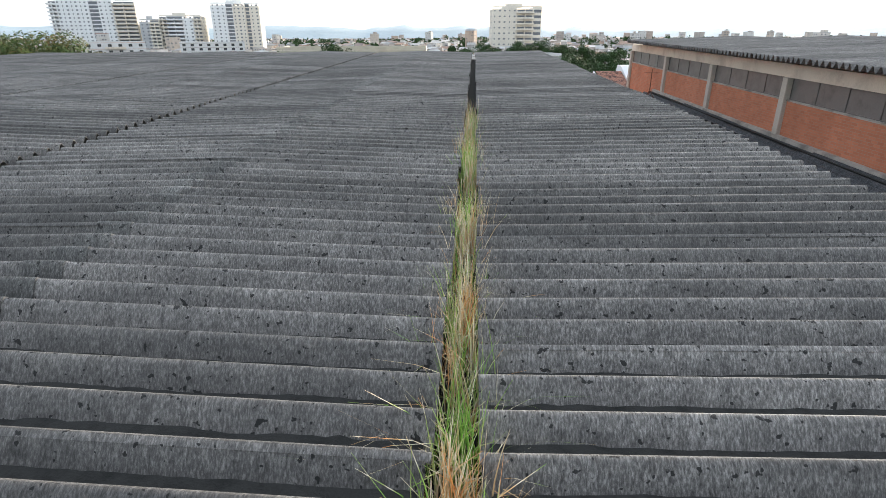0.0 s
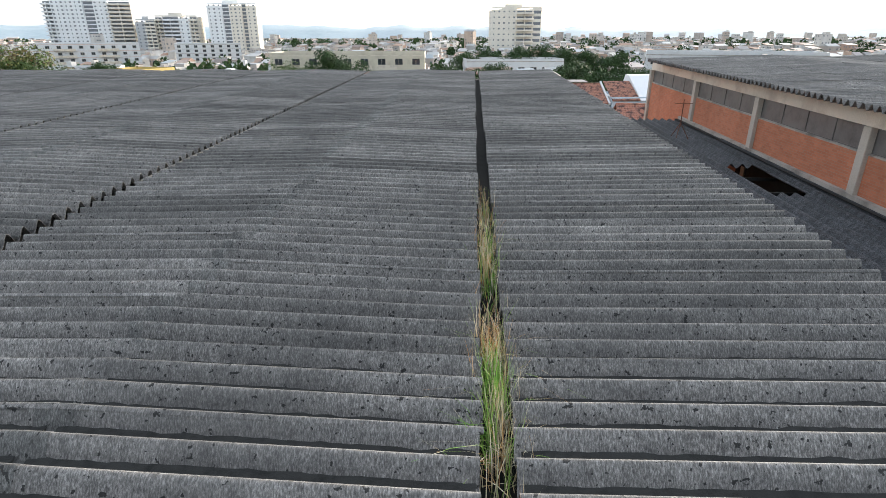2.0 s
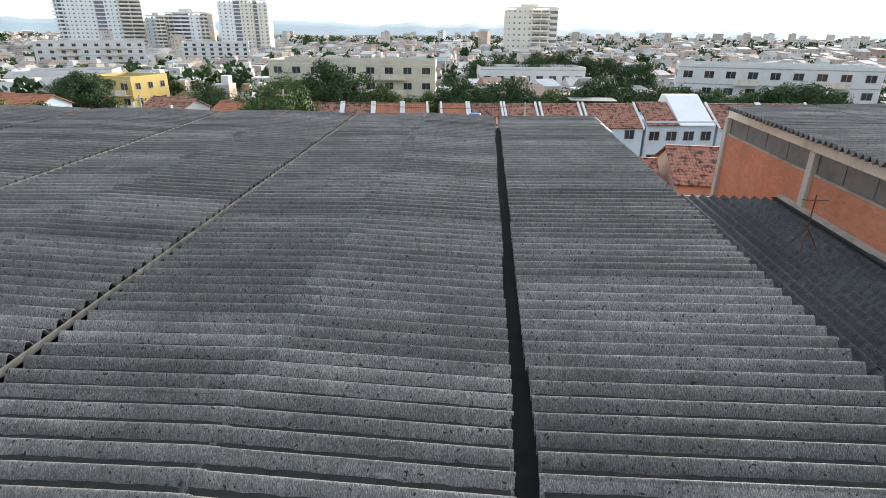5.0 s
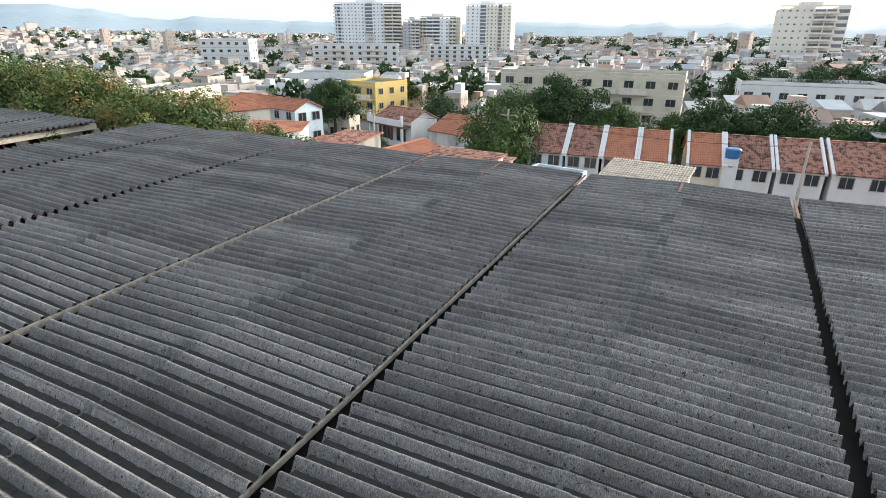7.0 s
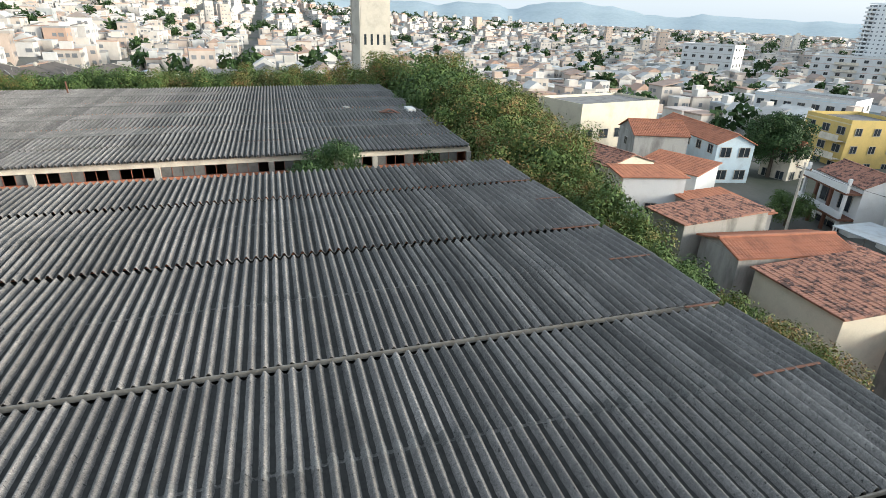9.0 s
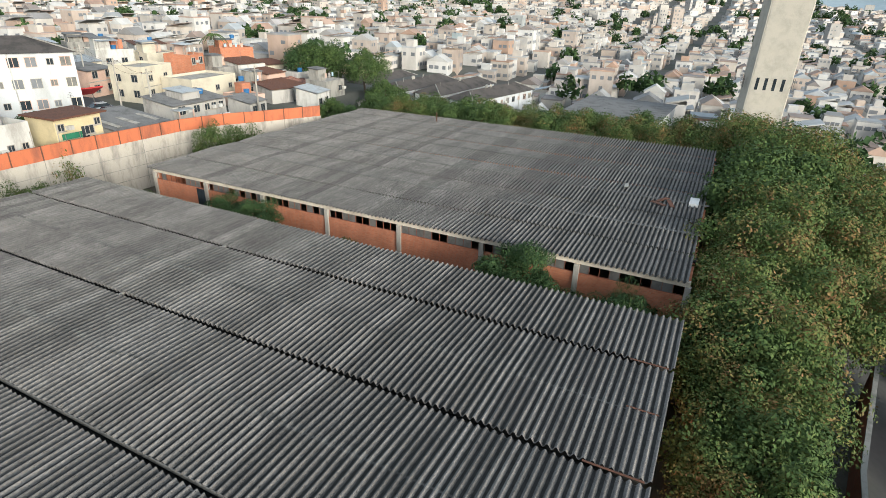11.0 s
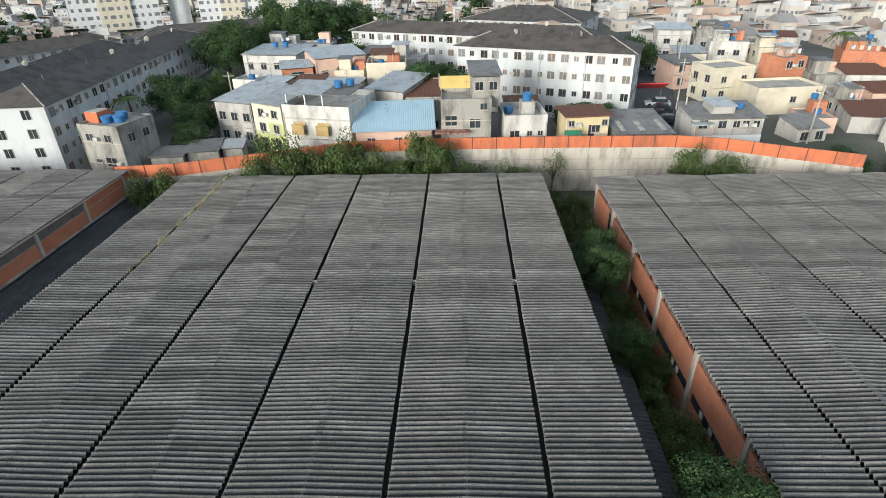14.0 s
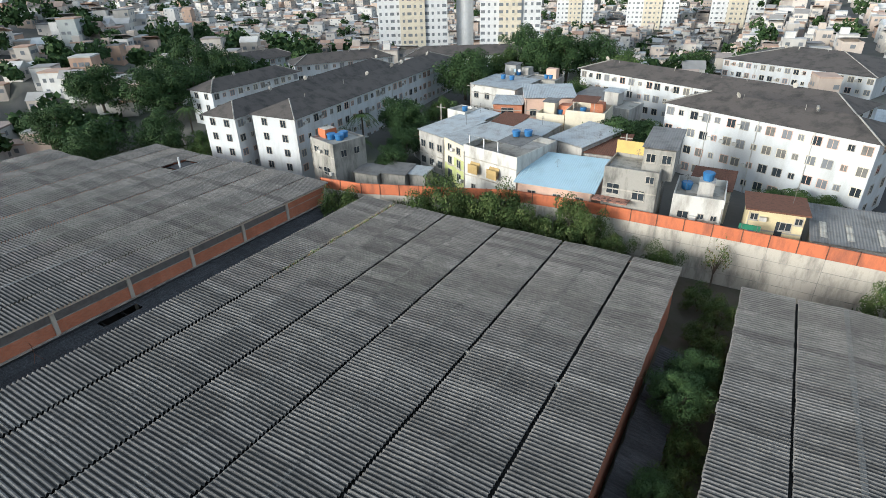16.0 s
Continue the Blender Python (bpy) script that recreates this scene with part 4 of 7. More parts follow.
def apartment_block(label, a, b, depth, z0, top, rows=4, cols=14, rise=2.0, group="white apartment blocks"):
    """A long white block with a hipped dark roof and rows of windows on the facade and both ends."""
    m, w = site(a, b, z0)
    ob = thing("apartment_block", label, "apartment block", m, group)
    h = top - z0
    box("wall", 0, w, 0, depth, -2, h, M_BLOCKWHITE, ob)
    o = 0.5
    bm = bmesh.new()
    c = [bm.verts.new(p) for p in ((-o, -o, h), (w + o, -o, h), (w + o, depth + o, h), (-o, depth + o, h))]
    r = [bm.verts.new(p) for p in ((depth / 2, depth / 2, h + rise), (w - depth / 2, depth / 2, h + rise))]
    for f in ((c[0], c[1], r[1], r[0]), (c[2], c[3], r[0], r[1]), (c[1], c[2], r[1]), (c[3], c[0], r[0]), (c[3], c[2], c[1], c[0])):
        bm.faces.new(f)
    part("roof", bm, M_DARKTILE, ob, "dark weathered hipped roof")
    for e, (p, q) in enumerate((((-o, -o), (depth / 2, depth / 2)), ((w + o, -o), (w - depth / 2, depth / 2)))):
        bm = bmesh.new()
        tube(bm, (*p, h + 0.03), (*q, h + rise + 0.03), 0.12, 0.12, 5)
        part("hip_cap", bm, M_CONCDARK, ob)
    rr = random.Random(int(w * 100))
    storey = h / rows
    for k in range(cols):
        for s in range(rows):
            u = (k + 0.5) / cols * w
            big = k % 3 != 1
            for face in "fb":
                add_window(ob, face_pose(face, u + rr.uniform(-0.15, 0.15), storey * (s + 0.58), w, depth), 1.15 if big else 0.7, 1.15 if big else 0.75, rr.choice((M_CONC, M_BEIGE, M_PINK)), rr.choice((M_FARGLASS, M_GLASS, M_GLASSGREY)), 1)
    for s in range(rows):
        for u in (0.28, 0.72):
            for face in "lr":
                add_window(ob, face_pose(face, u * depth, storey * (s + 0.58), w, depth), 1.1, 1.2)
    for k in range(int(w / 3)):
        u = (rr.randrange(cols) + 0.5) / cols * w + 0.95
        z = storey * (rr.randrange(rows) + 0.45)
        box("air_conditioner", u, u + 0.7, -0.42, -0.006, z, z + 0.45, M_DIRTYWHITE, ob)
    for k in range(1, 4):
        bm = bmesh.new()
        tube(bm, (w * k / 4, -0.09, -1.0), (w * k / 4, -0.09, h - 0.1), 0.07, 0.07, 6)
        part("downpipe", bm, M_DIRTYWHITE, ob)
    for k in range(int(w / 6)):
        bm = bmesh.new()
        x = rr.uniform(2, w - 2)
        zr = h + rise * 0.8
        tube(bm, (x, depth * 0.42, zr - 0.3), (x, depth * 0.42, zr + 0.9), 0.03, 0.03, 4)
        part("aerial", bm, M_CONC, ob)
        if k % 3 == 0:
            dish = bmesh.new()
            bmesh.ops.create_cone(dish, cap_ends=True, segments=10, radius1=0.45, radius2=0.1, depth=0.18, matrix=pose(x + 0.2, depth * 0.4, zr + 0.7, 70, 0, rr.uniform(0, 360)))
            part("dish", dish, M_CONC, ob)
    return ob


def tower(label, cx, cy, w, d, turn, z0, top, storeys, cols, wall, balcony=True, name="tower_block", trim=None):
    """A tower block: stepped body, a window grid joined per tower, balcony slabs on its corners and a roof house."""
    ob = thing(name, label, "tower block", pose(cx, cy, z0, 0, 0, turn))
    h = top - z0
    box("wall", -w / 2, w / 2, -d / 2, d / 2, 0, h, wall, ob)
    box("bay", -w * 0.18, w * 0.18, -d / 2 - 0.8, -d / 2 - 0.005, 0, h - 1, trim or wall, ob)
    box("bay", -w * 0.18, w * 0.18, d / 2 + 0.005, d / 2 + 0.8, 0, h - 1, trim or wall, ob)
    box("roof_house", -w * 0.22, w * 0.22, -d * 0.25, d * 0.25, h, h + 3.2, wall, ob)
    st = h / storeys
    verts, faces = [], []

    def quad(p, ux, uy, ww, hh):
        s = len(verts)
        for i, j in ((-1, -1), (1, -1), (1, 1), (-1, 1)):
            verts.append((p[0] + i * ux * ww / 2, p[1] + i * uy * ww / 2, p[2] + j * hh / 2))
        faces.append((s, s + 1, s + 2, s + 3))
    nd = max(2, int(cols * d / w))
    for s in range(storeys):
        z = st * (s + 0.55)
        for k in range(cols):
            u = -w / 2 + (k + 0.5) * w / cols
            off = 0.83 if abs(u) < w * 0.17 else 0.03
            ww = 1.8 if k % 3 == 0 else 1.0
            quad((u, -d / 2 - off, z), 1, 0, ww, 1.2)
            quad((u, d / 2 + off, z), -1, 0, ww, 1.2)
        for k in range(nd):
            u = -d / 2 + (k + 0.5) * d / nd
            quad((w / 2 + 0.03, u, z), 0, 1, 1.3, 1.2)
            quad((-w / 2 - 0.03, u, z), 0, -1, 1.3, 1.2)
    tagged(raw_part("window_grid", verts, faces, M_FARGLASS, ob), kind="stuff")
    if balcony:
        for s in range(1, storeys):
            bm = bmesh.new()
            for sx in (-1, 1):
                x0, x1 = sorted((sx * w * (0.32 if sx > 0 else 0.45), sx * (w / 2 + 1.5)))
                add_box(bm, x0, x1, -d / 2 - 1.5, -d / 2 - 0.04, st * s - 0.12, st * s + 0.12)
                add_box(bm, x0, x1, -d / 2 - 1.55, -d / 2 - 1.4, st * s + 0.12, st * s + 1.0)
                x0, x1 = sorted((sx * w / 2, sx * (w / 2 + 1.5)))
                for sy in (-1, 1):
                    y0, y1 = sorted((sy * (d / 2 + 1.2), sy * (d / 2 - d * 0.3)))
                    add_box(bm, x0, x1, y0, y1, st * s - 0.1, st * s + 0.1)
                    y0, y1 = sorted((sy * (d / 2 + 1.15), sy * (d / 2 + 1.3)))
                    add_box(bm, x0, x1, y0, y1, st * s + 0.1, st * s + 1.0)
            for u in (-0.3, 0.12) if w < 45 else (0.0,):
                for sy in (-1, 1):
                    y0, y1 = sorted((sy * (d / 2 + 0.04), sy * (d / 2 + 1.5)))
                    add_box(bm, u * w - 2.2, u * w + 2.2, y0, y1, st * s - 0.12, st * s + 0.12)
                    y0, y1 = sorted((sy * (d / 2 + 1.4), sy * (d / 2 + 1.52)))
                    add_box(bm, u * w - 2.2, u * w + 2.2, y0, y1, st * s + 0.12, st * s + 1.05)
            tagged(part("balcony", bm, M_WHITE, ob), kind="stuff")
    return ob


def car(label, x, y, z, turn, paint):
    ob = thing("car", label, "car", pose(x, y, z, 0, 0, turn), "parked cars")
    prof = [(-2.1, 0.35), (2.1, 0.35), (2.15, 0.75), (1.2, 0.92), (-2.0, 0.95), (-2.15, 0.7)]
    prism("body", prof, "y", -0.85, 0.85, paint, ob)
    prism("cabin", [(-1.75, 0.94), (1.1, 0.93), (0.45, 1.45), (-1.2, 1.48)], "y", -0.74, 0.74, M_GLASS, ob, "dark car windows")
    prism("roof", [(-1.25, 1.481), (0.48, 1.451), (0.4, 1.51), (-1.15, 1.53)], "y", -0.7, 0.7, paint, ob)
    for sx in (-1.35, 1.35):
        for sy in (-0.8, 0.8):
            bm = bmesh.new()
            bmesh.ops.create_cone(bm, cap_ends=True, segments=14, radius1=0.33, radius2=0.33, depth=0.22, matrix=pose(sx, sy, 0.33, 90))
            part("wheel", bm, M_GUTTER_DARK, ob)
    return ob


M_CARDARK = surface("dark_car_paint", (0.03, 0.035, 0.045), None, 0.2, 1.0, rough=0.25, relief=0)
M_CARPALE = surface("silver_car_paint", (0.5, 0.52, 0.54), None, 0.2, 1.0, rough=0.3, relief=0)

# ---- streets ----
def strip(name, pts, half, label, lift=0.05, mat=None, category="road"):
    verts, faces = [], []
    fine = []
    for (xa, ya), (xb, yb) in zip(pts, pts[1:]):
        n = max(1, int(math.hypot(xb - xa, yb - ya) / 3))
        fine += [(xa + (xb - xa) * k / n, ya + (yb - ya) * k / n) for k in range(n)]
    fine.append(pts[-1])
    for i, (x, y) in enumerate(fine):
        x2, y2 = fine[min(i + 1, len(fine) - 1)]
        x1, y1 = fine[max(i - 1, 0)]
        d = Vector((x2 - x1, y2 - y1)).normalized()
        z = max(ground_z(x + s * d.y * half, y - s * d.x * half) for s in (-1, 0, 1)) + lift
        verts += [(x - d.y * half, y + d.x * half, z), (x + d.y * half, y - d.x * half, z)]
    for i in range(len(fine) - 1):
        faces.append((2 * i + 1, 2 * i + 3, 2 * i + 2, 2 * i))
    return tagged(raw_part(name, verts, faces, mat or M_ASPHALT, None), label, category, kind="structure")


strip("road", [(-58, 96), (-46, 86.5), (-30, 83), (-10, 84.5), (14, 86), (45, 86)], 3.4, "worn grey asphalt street between the tiled houses")
strip("road_south", [(-53, -14), (-57, -24), (-62, -40), (-70, -70), (-80, -120)], 4.2, "grey asphalt street with parked cars")
strip("road_yard", [(6, -24), (12, -40), (10, -70)], 3.5, "narrow asphalt lane beside the white blocks")

# ---- north: houses that back onto the factory ----
wall_n = thing("garden_wall", "red brick boundary wall along the houses' backs", "wall", kind="structure")
for (xa, ya), (xb, yb) in (((-50, 67.4), (-36.8, 64.6)), ((-36.8, 64.6), (-10, 61.6)), ((-10, 61.6), (26, 59.2))):
    ln = math.hypot(xb - xa, yb - ya)
    seg = new("wall_run")
    seg.parent, seg.matrix_local = wall_n, pose(xa, ya, 0, 0, 0, math.degrees(math.atan2(yb - ya, xb - xa)))
    box("brickwork", 0, ln, -0.1, 0.1, -5, 1.6, M_BRICKRED, seg)
    box("coping", 0, ln, -0.14, 0.14, 1.602, 1.7, M_CONCDARK, seg)
N0 = -4.2
house("white rendered house with a fresh orange tiled lean roof", (-50.0, 71.6), (-45.6, 70.4), 6.0, N0, 3.3, M_WHITE, "mono", M_TILENEW, rise=0.1, wins=[("r", 0.5, 4.5, 1, 1)])
house("tiled house with grey stained rear wall", (-34.4, 65.0), (-30.8, 65.2), 7.4, N0, 4.3, M_CONCDARK, "mono", M_TILE, rise=0.4)
house("small house with pale yellow gable and clay tiles", (-30.4, 66.4), (-26.6, 66.0), 8.2, N0, 3.6, M_GREYPL, "tile_y", M_TILENEW, rise=0.6, wins=[("r", 0.5, 5.5, 0.9, 0.9)])
house("clay-tiled house with mottled dark tiles and cream gable", (-25.8, 66.6), (-19.7, 66.2), 7.0, N0, 3.2, M_BEIGE, "mono", M_TILE, rise=0.6)
house("rear annexe with stained grey wall and orange tile edge", (-21.6, 69.9), (-16.4, 69.6), 4.4, N0, 2.2, M_CONCDARK, "mono", M_TILE, rise=0.4)
house("pale blue walled house with flat roof", (-16.8, 69.2), (-12.6, 68.5), 4.0, N0, 3.2, M_WHITEBLUE, "flat", M_CONCDARK, parapet=0.25)
house("cream house with bleached pale tile roof", (-11.6, 68.2), (-5.6, 67.6), 9.0, N0, 2.0, M_BEIGE, "mono", M_TILEPALE, rise=1.6, wins=[("r", 0.3, 5, 0.9, 0.9)])
house("low house with weathered orange tile roof", (-5.0, 66.2), (4.0, 65.4), 6.5, N0, 0.9, M_WHITE, "tile_x", M_TILE, rise=1.3)
house("low house with clay tiles and pink parapet", (4.4, 63.2), (12.2, 62.4), 6.5, N0, 1.4, M_PINK, "tile_x", M_TILE, rise=1.6)
house("low house with mottled dark and orange tiles", (13.3, 61.9), (22.4, 61.0), 9.0, N0, 2.0, M_PINK, "tile_x", M_TILE, rise=1.9)
house("low tiled store behind the street wall", (-44.5, 75.6), (-37.2, 74.8), 4.6, N0, 1.7, M_GREYPL, "mono", M_TILENEW, rise=0.5)
house("low clay-tiled outbuilding behind the street wall", (-29.6, 75.4), (-20.4, 75.0), 3.4, N0, 2.0, M_BEIGE, "mono", M_TILE, rise=0.4)
lane_wall = thing("street_garden_wall", "stained pale garden wall with an orange tile coping", "wall", kind="structure")
for (xa, ya), (xb, yb) in (((-53.0, 82.8), (-44.5, 81.4)), ((-44.5, 81.4), (-34.7, 79.0)), ((-34.7, 79.0), (-18.0, 79.2)), ((-18.0, 79.2), (-4.0, 80.4))):
    ln = math.hypot(xb - xa, yb - ya)
    seg = new("wall_run")
    seg.parent, seg.matrix_local = lane_wall, pose(xa, ya, 0, 0, 0, math.degrees(math.atan2(yb - ya, xb - xa)))
    box("rendered_wall", 0, ln, -0.1, 0.1, -7, -0.5, M_DIRTYWHITE, seg)
    box("coping", 0, ln, -0.2, 0.2, -0.498, -0.38, M_TILENEW, seg, "orange tile coping")
# west of the street
house("brick-red roofed house with open terrace", (-60.6, 72.6), (-53.6, 74.0), 7.0, N0, 2.1, M_BEIGE, "tile_x", M_TILE, rise=1.1, wins=grid_wins("f", 3, (2, 5)))
house("house with a red sheet terrace roof", (-60.3, 82.6), (-52.9, 85.4), 4.6, N0, 0.7, M_WHITE, "mono", M_TILENEW, rise=1.0)
house("lilac gabled house with fresh orange tiles", (-76.0, 90.0), (-68.6, 87.6), 7.5, N0, 2.3, M_GREYPL, "tile_y", M_TILENEW, rise=1.6, wins=[("f", 0.5, 5, 1.2, 1)])
house("long pale blue house with orange tile roof and balcony", (-83.0, 101.8), (-64.6, 98.4), 5.6, N0 - 0.6, 1.5, M_WHITEBLUE, "tile_x", M_TILENEW, rise=1.4, wins=grid_wins("r", 2, (2.0, 5.2), 1.5, 1.3) + grid_wins("f", 6, (5.4,)))
house("cream two-storey house with tiled roof", (-67.6, 110.0), (-63.4, 111.0), 5.0, N0 - 1.2, 0.2, M_CREAM, "tile_x", M_TILENEW, rise=1.3, wins=grid_wins("f", 2, (2.0, 5.0)) + grid_wins("r", 2, (2, 5)))
house("long stained beige commercial block with teal side wall", (-87.7, 90.0), (-92.5, 109.0), 11.0, N0, 3.2, M_BEIGE, "flat", M_GREYROOF, wins=grid_wins("f", 5, (2.5,), 2.2, 1.6))
colhouse = house("white house with red-brown trim, terrace columns and tile roof", (-50.4, 100.6), (-42.9, 98.0), 5.0, -6.2, 1.5, M_WHITE, "tile_x", M_TILE, rise=1.3, wins=[("f", 0.3, 5.6, 2.0, 1.8), ("f", 0.72, 5.6, 2.0, 1.8), ("f", 0.5, 2.0, 4.5, 1.8)])
for x in (0.2, 2.6, 5.2, 7.6):
    box("column", x - 0.15, x + 0.15, -1.6, -1.3, -0.5, 6.9 if 2 < x < 6 else 8.6, (M_RUST if 2 < x < 6 else M_WHITE), colhouse)
box("balcony_slab", -0.2, 7.9, -1.7, -0.01, 4.0, 4.25, M_RUST, colhouse, "red-brown balcony slab")
box("balcony_slab", -0.2, 7.9, -1.7, -0.01, 6.9, 7.1, M_RUST, colhouse, "red-brown terrace slab")
box("balcony_wall", -0.2, 7.9, -1.72, -1.62, 7.101, 8.0, M_WHITE, colhouse)
box("balcony_wall", -0.2, 7.9, -1.72, -1.62, 4.251, 5.0, M_WHITE, colhouse)
house("house with a grey sheet carport and tiled roof", (-40.2, 98.4), (-33.0, 96.2), 8.0, N0 - 1.4, 0.5, M_DIRTYWHITE, "tile_x", M_TILENEW, rise=1.9, wins=[("f", 0.5, 1.4, 3.6, 1.9)])
box("carport_sheet", -39.6, -33.2, 90.6, 95.6, -0.9, -0.82, M_METALROOF, thing("carport", "grey metal carport sheet on posts", "carport"))
for x, y in ((-39.4, 90.8), (-33.4, 90.8), (-39.4, 95.4), (-33.4, 95.4)):
    box("post", x - 0.05, x + 0.05, y - 0.05, y + 0.05, N0 - 0.8, -0.905, M_FRAME, bpy.data.objects["carport"])
box("boundary", -33, -12, 88.2, 88.4, -6.2, -3.0, M_WHITE, thing("street_wall", "white garden wall along the street", "wall", kind="structure"))

# ---- north: terraced row across the street ----
def row_house(x0, x1, mat, tile, n, label):
    y0 = 91.0 + 0.13 * (x0 + 22)
    y1 = 91.0 + 0.13 * (x1 + 22)
    ob = house(label, (x0, y0), (x1, y1), 9.0, N0 - 1.2, 0.6, mat, "tile_x", tile, rise=2.5, wins=[("f", (k + 0.5) / n, z, 1.2, 1.1) for k in range(n) for z in (2.0, 5.2)], group="terraced houses")
    w = math.hypot(x1 - x0, y1 - y0)
    h = 0.6 - (N0 - 1.2)
    for x in (0.0, w):
        prism("party_wall", [(-0.3, h + 0.12), (4.5, h + 2.85), (4.5, h + 2.5), (-0.3, h - 0.2)], "x", x - 0.14, x + 0.14, M_WHITE, ob)
    return ob


ROW = [(-23.0, -19.0), (-18.7, -15.0), (-14.7, -11.2), (-10.9, -7.8), (-6.0, -2.6), (-2.3, 2.0), (2.4, 6.6), (7.2, 12.4), (13.0, 20.0), (30.0, 37.0), (37.4, 44.0)]
ROWMAT = [M_WHITEBLUE, M_WHITE, M_WHITE, M_BEIGE, M_BEIGE, M_WHITE, M_WHITE, M_WHITE, M_WHITEBLUE, M_WHITEBLUE, M_WHITE]
for i, (x0, x1) in enumerate(ROW):
    row_house(x0, x1, ROWMAT[i], M_TILENEW if i in (2, 3, 4) else M_TILE, 2, ("white terraced house with mottled clay tiles", "terraced house with fresh orange clay tiles")[1 if i in (2, 3, 4) else 0])
water_row = thing("water_tank_stand", "blue water tank on a white roof stand", "water tank")
box("stand", -2.6, -1.2, 93.4, 94.6, -3.0, 1.4, M_WHITE, water_row)
water_tank(water_row, -1.9, 94.0, 1.4, 0.75, 0.9)
tent = house("pale house under a white tarpaulin gable", (20.4, 96.5), (29.6, 97.7), 9.0, N0 - 1.2, 1.0, M_WHITEBLUE, "flat", M_WHITE, wins=grid_wins("f", 4, (2.0, 5.0), 1.3, 1.1))
prism("tarpaulin", [(-0.5, 6.42), (8.8, 6.42), (6.6, 9.7), (5.4, 9.7)], "x", 4.3, 8.9, surface("white_tarpaulin", (0.82, 0.82, 0.82), (0.68, 0.68, 0.68), 0.4, 0.5, relief=0), tent, "white tarpaulin pitched over the roof")
tile_slope(tent, (0.0, -0.4, 6.42), (4.2, 0, 0), (0, 5.0, 2.4), M_TILE)
canopy = thing("sheet_canopy", "rusty flat sheet canopy on posts above the row", "canopy")
box("sheet", 11.6, 18.2, 104.5, 109.0, 3.0, 3.1, M_GREYROOF, canopy)
for x in (11.9, 17.9):
    for y in (104.8, 108.7):
        box("post", x - 0.06, x + 0.06, y - 0.06, y + 0.06, -6.5, 2.99, M_FRAME, canopy)

# ---- north: larger buildings ----
def flats(label, a, b, depth, z0, top, wall, storeys, cols, band=None, balcony_at=(), category="apartment building"):
    st = (top - z0) / storeys
    ob = house(label, a, b, depth, z0, top, wall, "flat", M_GREYROOF, wins=grid_wins("f", cols, [st * (s + 0.55) for s in range(storeys)], 1.6, 1.2) + grid_wins("r", 3, [st * (s + 0.55) for s in range(storeys)]) + grid_wins("l", 3, [st * (s + 0.55) for s in range(storeys)]), category=category, parapet=0.6)
    w = (Vector((*a, 0)) - Vector((*b, 0))).length
    for s in range(1, storeys + 1):
        box("floor_band", -0.03, w + 0.03, -0.03, -0.004, st * s - 0.18, st * s, band or M_CONC, ob)
    for u0, u1 in balcony_at:
        for s in range(1, storeys):
            bal = box("balcony", u0 * w, u1 * w, -1.3, -0.035, st * s - 0.12, st * s, M_CREAM, ob)
            box("railing_wall", u0 * w, u1 * w, -1.3, -1.2, st * s + 0.001, st * s + 0.95, M_CREAM, bal)
    return ob


flats("yellow three-storey building with pale bands", (-79.5, 130.5), (-69.5, 128.6), 10.0, -5.8, 2.9, M_YELLOW, 3, 3, M_PALEYELLOW, ((0.55, 0.95),))
flats("long cream three-storey flats with balconies", (-45.0, 137.0), (-11.0, 139.0), 12.0, -6.0, 6.0, M_BEIGE, 4, 9, M_CREAM, ((0.5, 0.66), (0.68, 0.82)))
flats("pale green and white flats with balconies", (37.0, 139.0), (70.0, 130.0), 12.0, -6.0, 6.2, M_WHITE, 4, 9, M_CONC, ((0.3, 0.42), (0.7, 0.85)))
flats("long low white hall among the streets", (-2.0, 165.0), (24.0, 168.0), 12.0, -6.0, 3.6, M_WHITE, 2, 8, M_CONC)
flats("white and blue commercial hall", (-119.0, 158.0), (-99.0, 167.0), 14.0, -6.0, 1.4, M_WHITE, 2, 7, M_WHITEBLUE)
flats("white flats with recessed windows", (-252.0, 240.0), (-230.0, 252.0), 14.0, -6.0, 8.5, M_WHITE, 4, 6)
flats("white and pinkish flats with balconies", (-212.0, 280.0), (-172.0, 304.0), 14.0, -6.0, 6.2, M_WHITE, 4, 10, M_PINK, ((0.2, 0.4), (0.6, 0.8)))
flats("grey and white flats", (-165.0, 326.0), (-133.0, 339.0), 14.0, -6.0, 5.5, M_WHITE, 5, 8, M_CONC)

# ---- north: far towers ----
M_TOWERWHITE = surface("white_tower_paint", (0.84, 0.84, 0.83), (0.68, 0.67, 0.65), 0.4, 0.08, 1.5, relief=0)
M_TOWERCREAM = surface("cream_tower_paint", (0.78, 0.72, 0.62), (0.6, 0.54, 0.46), 0.4, 0.08, 1.5, relief=0)
M_TOWERGREY = surface("grey_tower_paint", (0.5, 0.5, 0.5), (0.36, 0.36, 0.36), 0.4, 0.08, 1.5, relief=0)


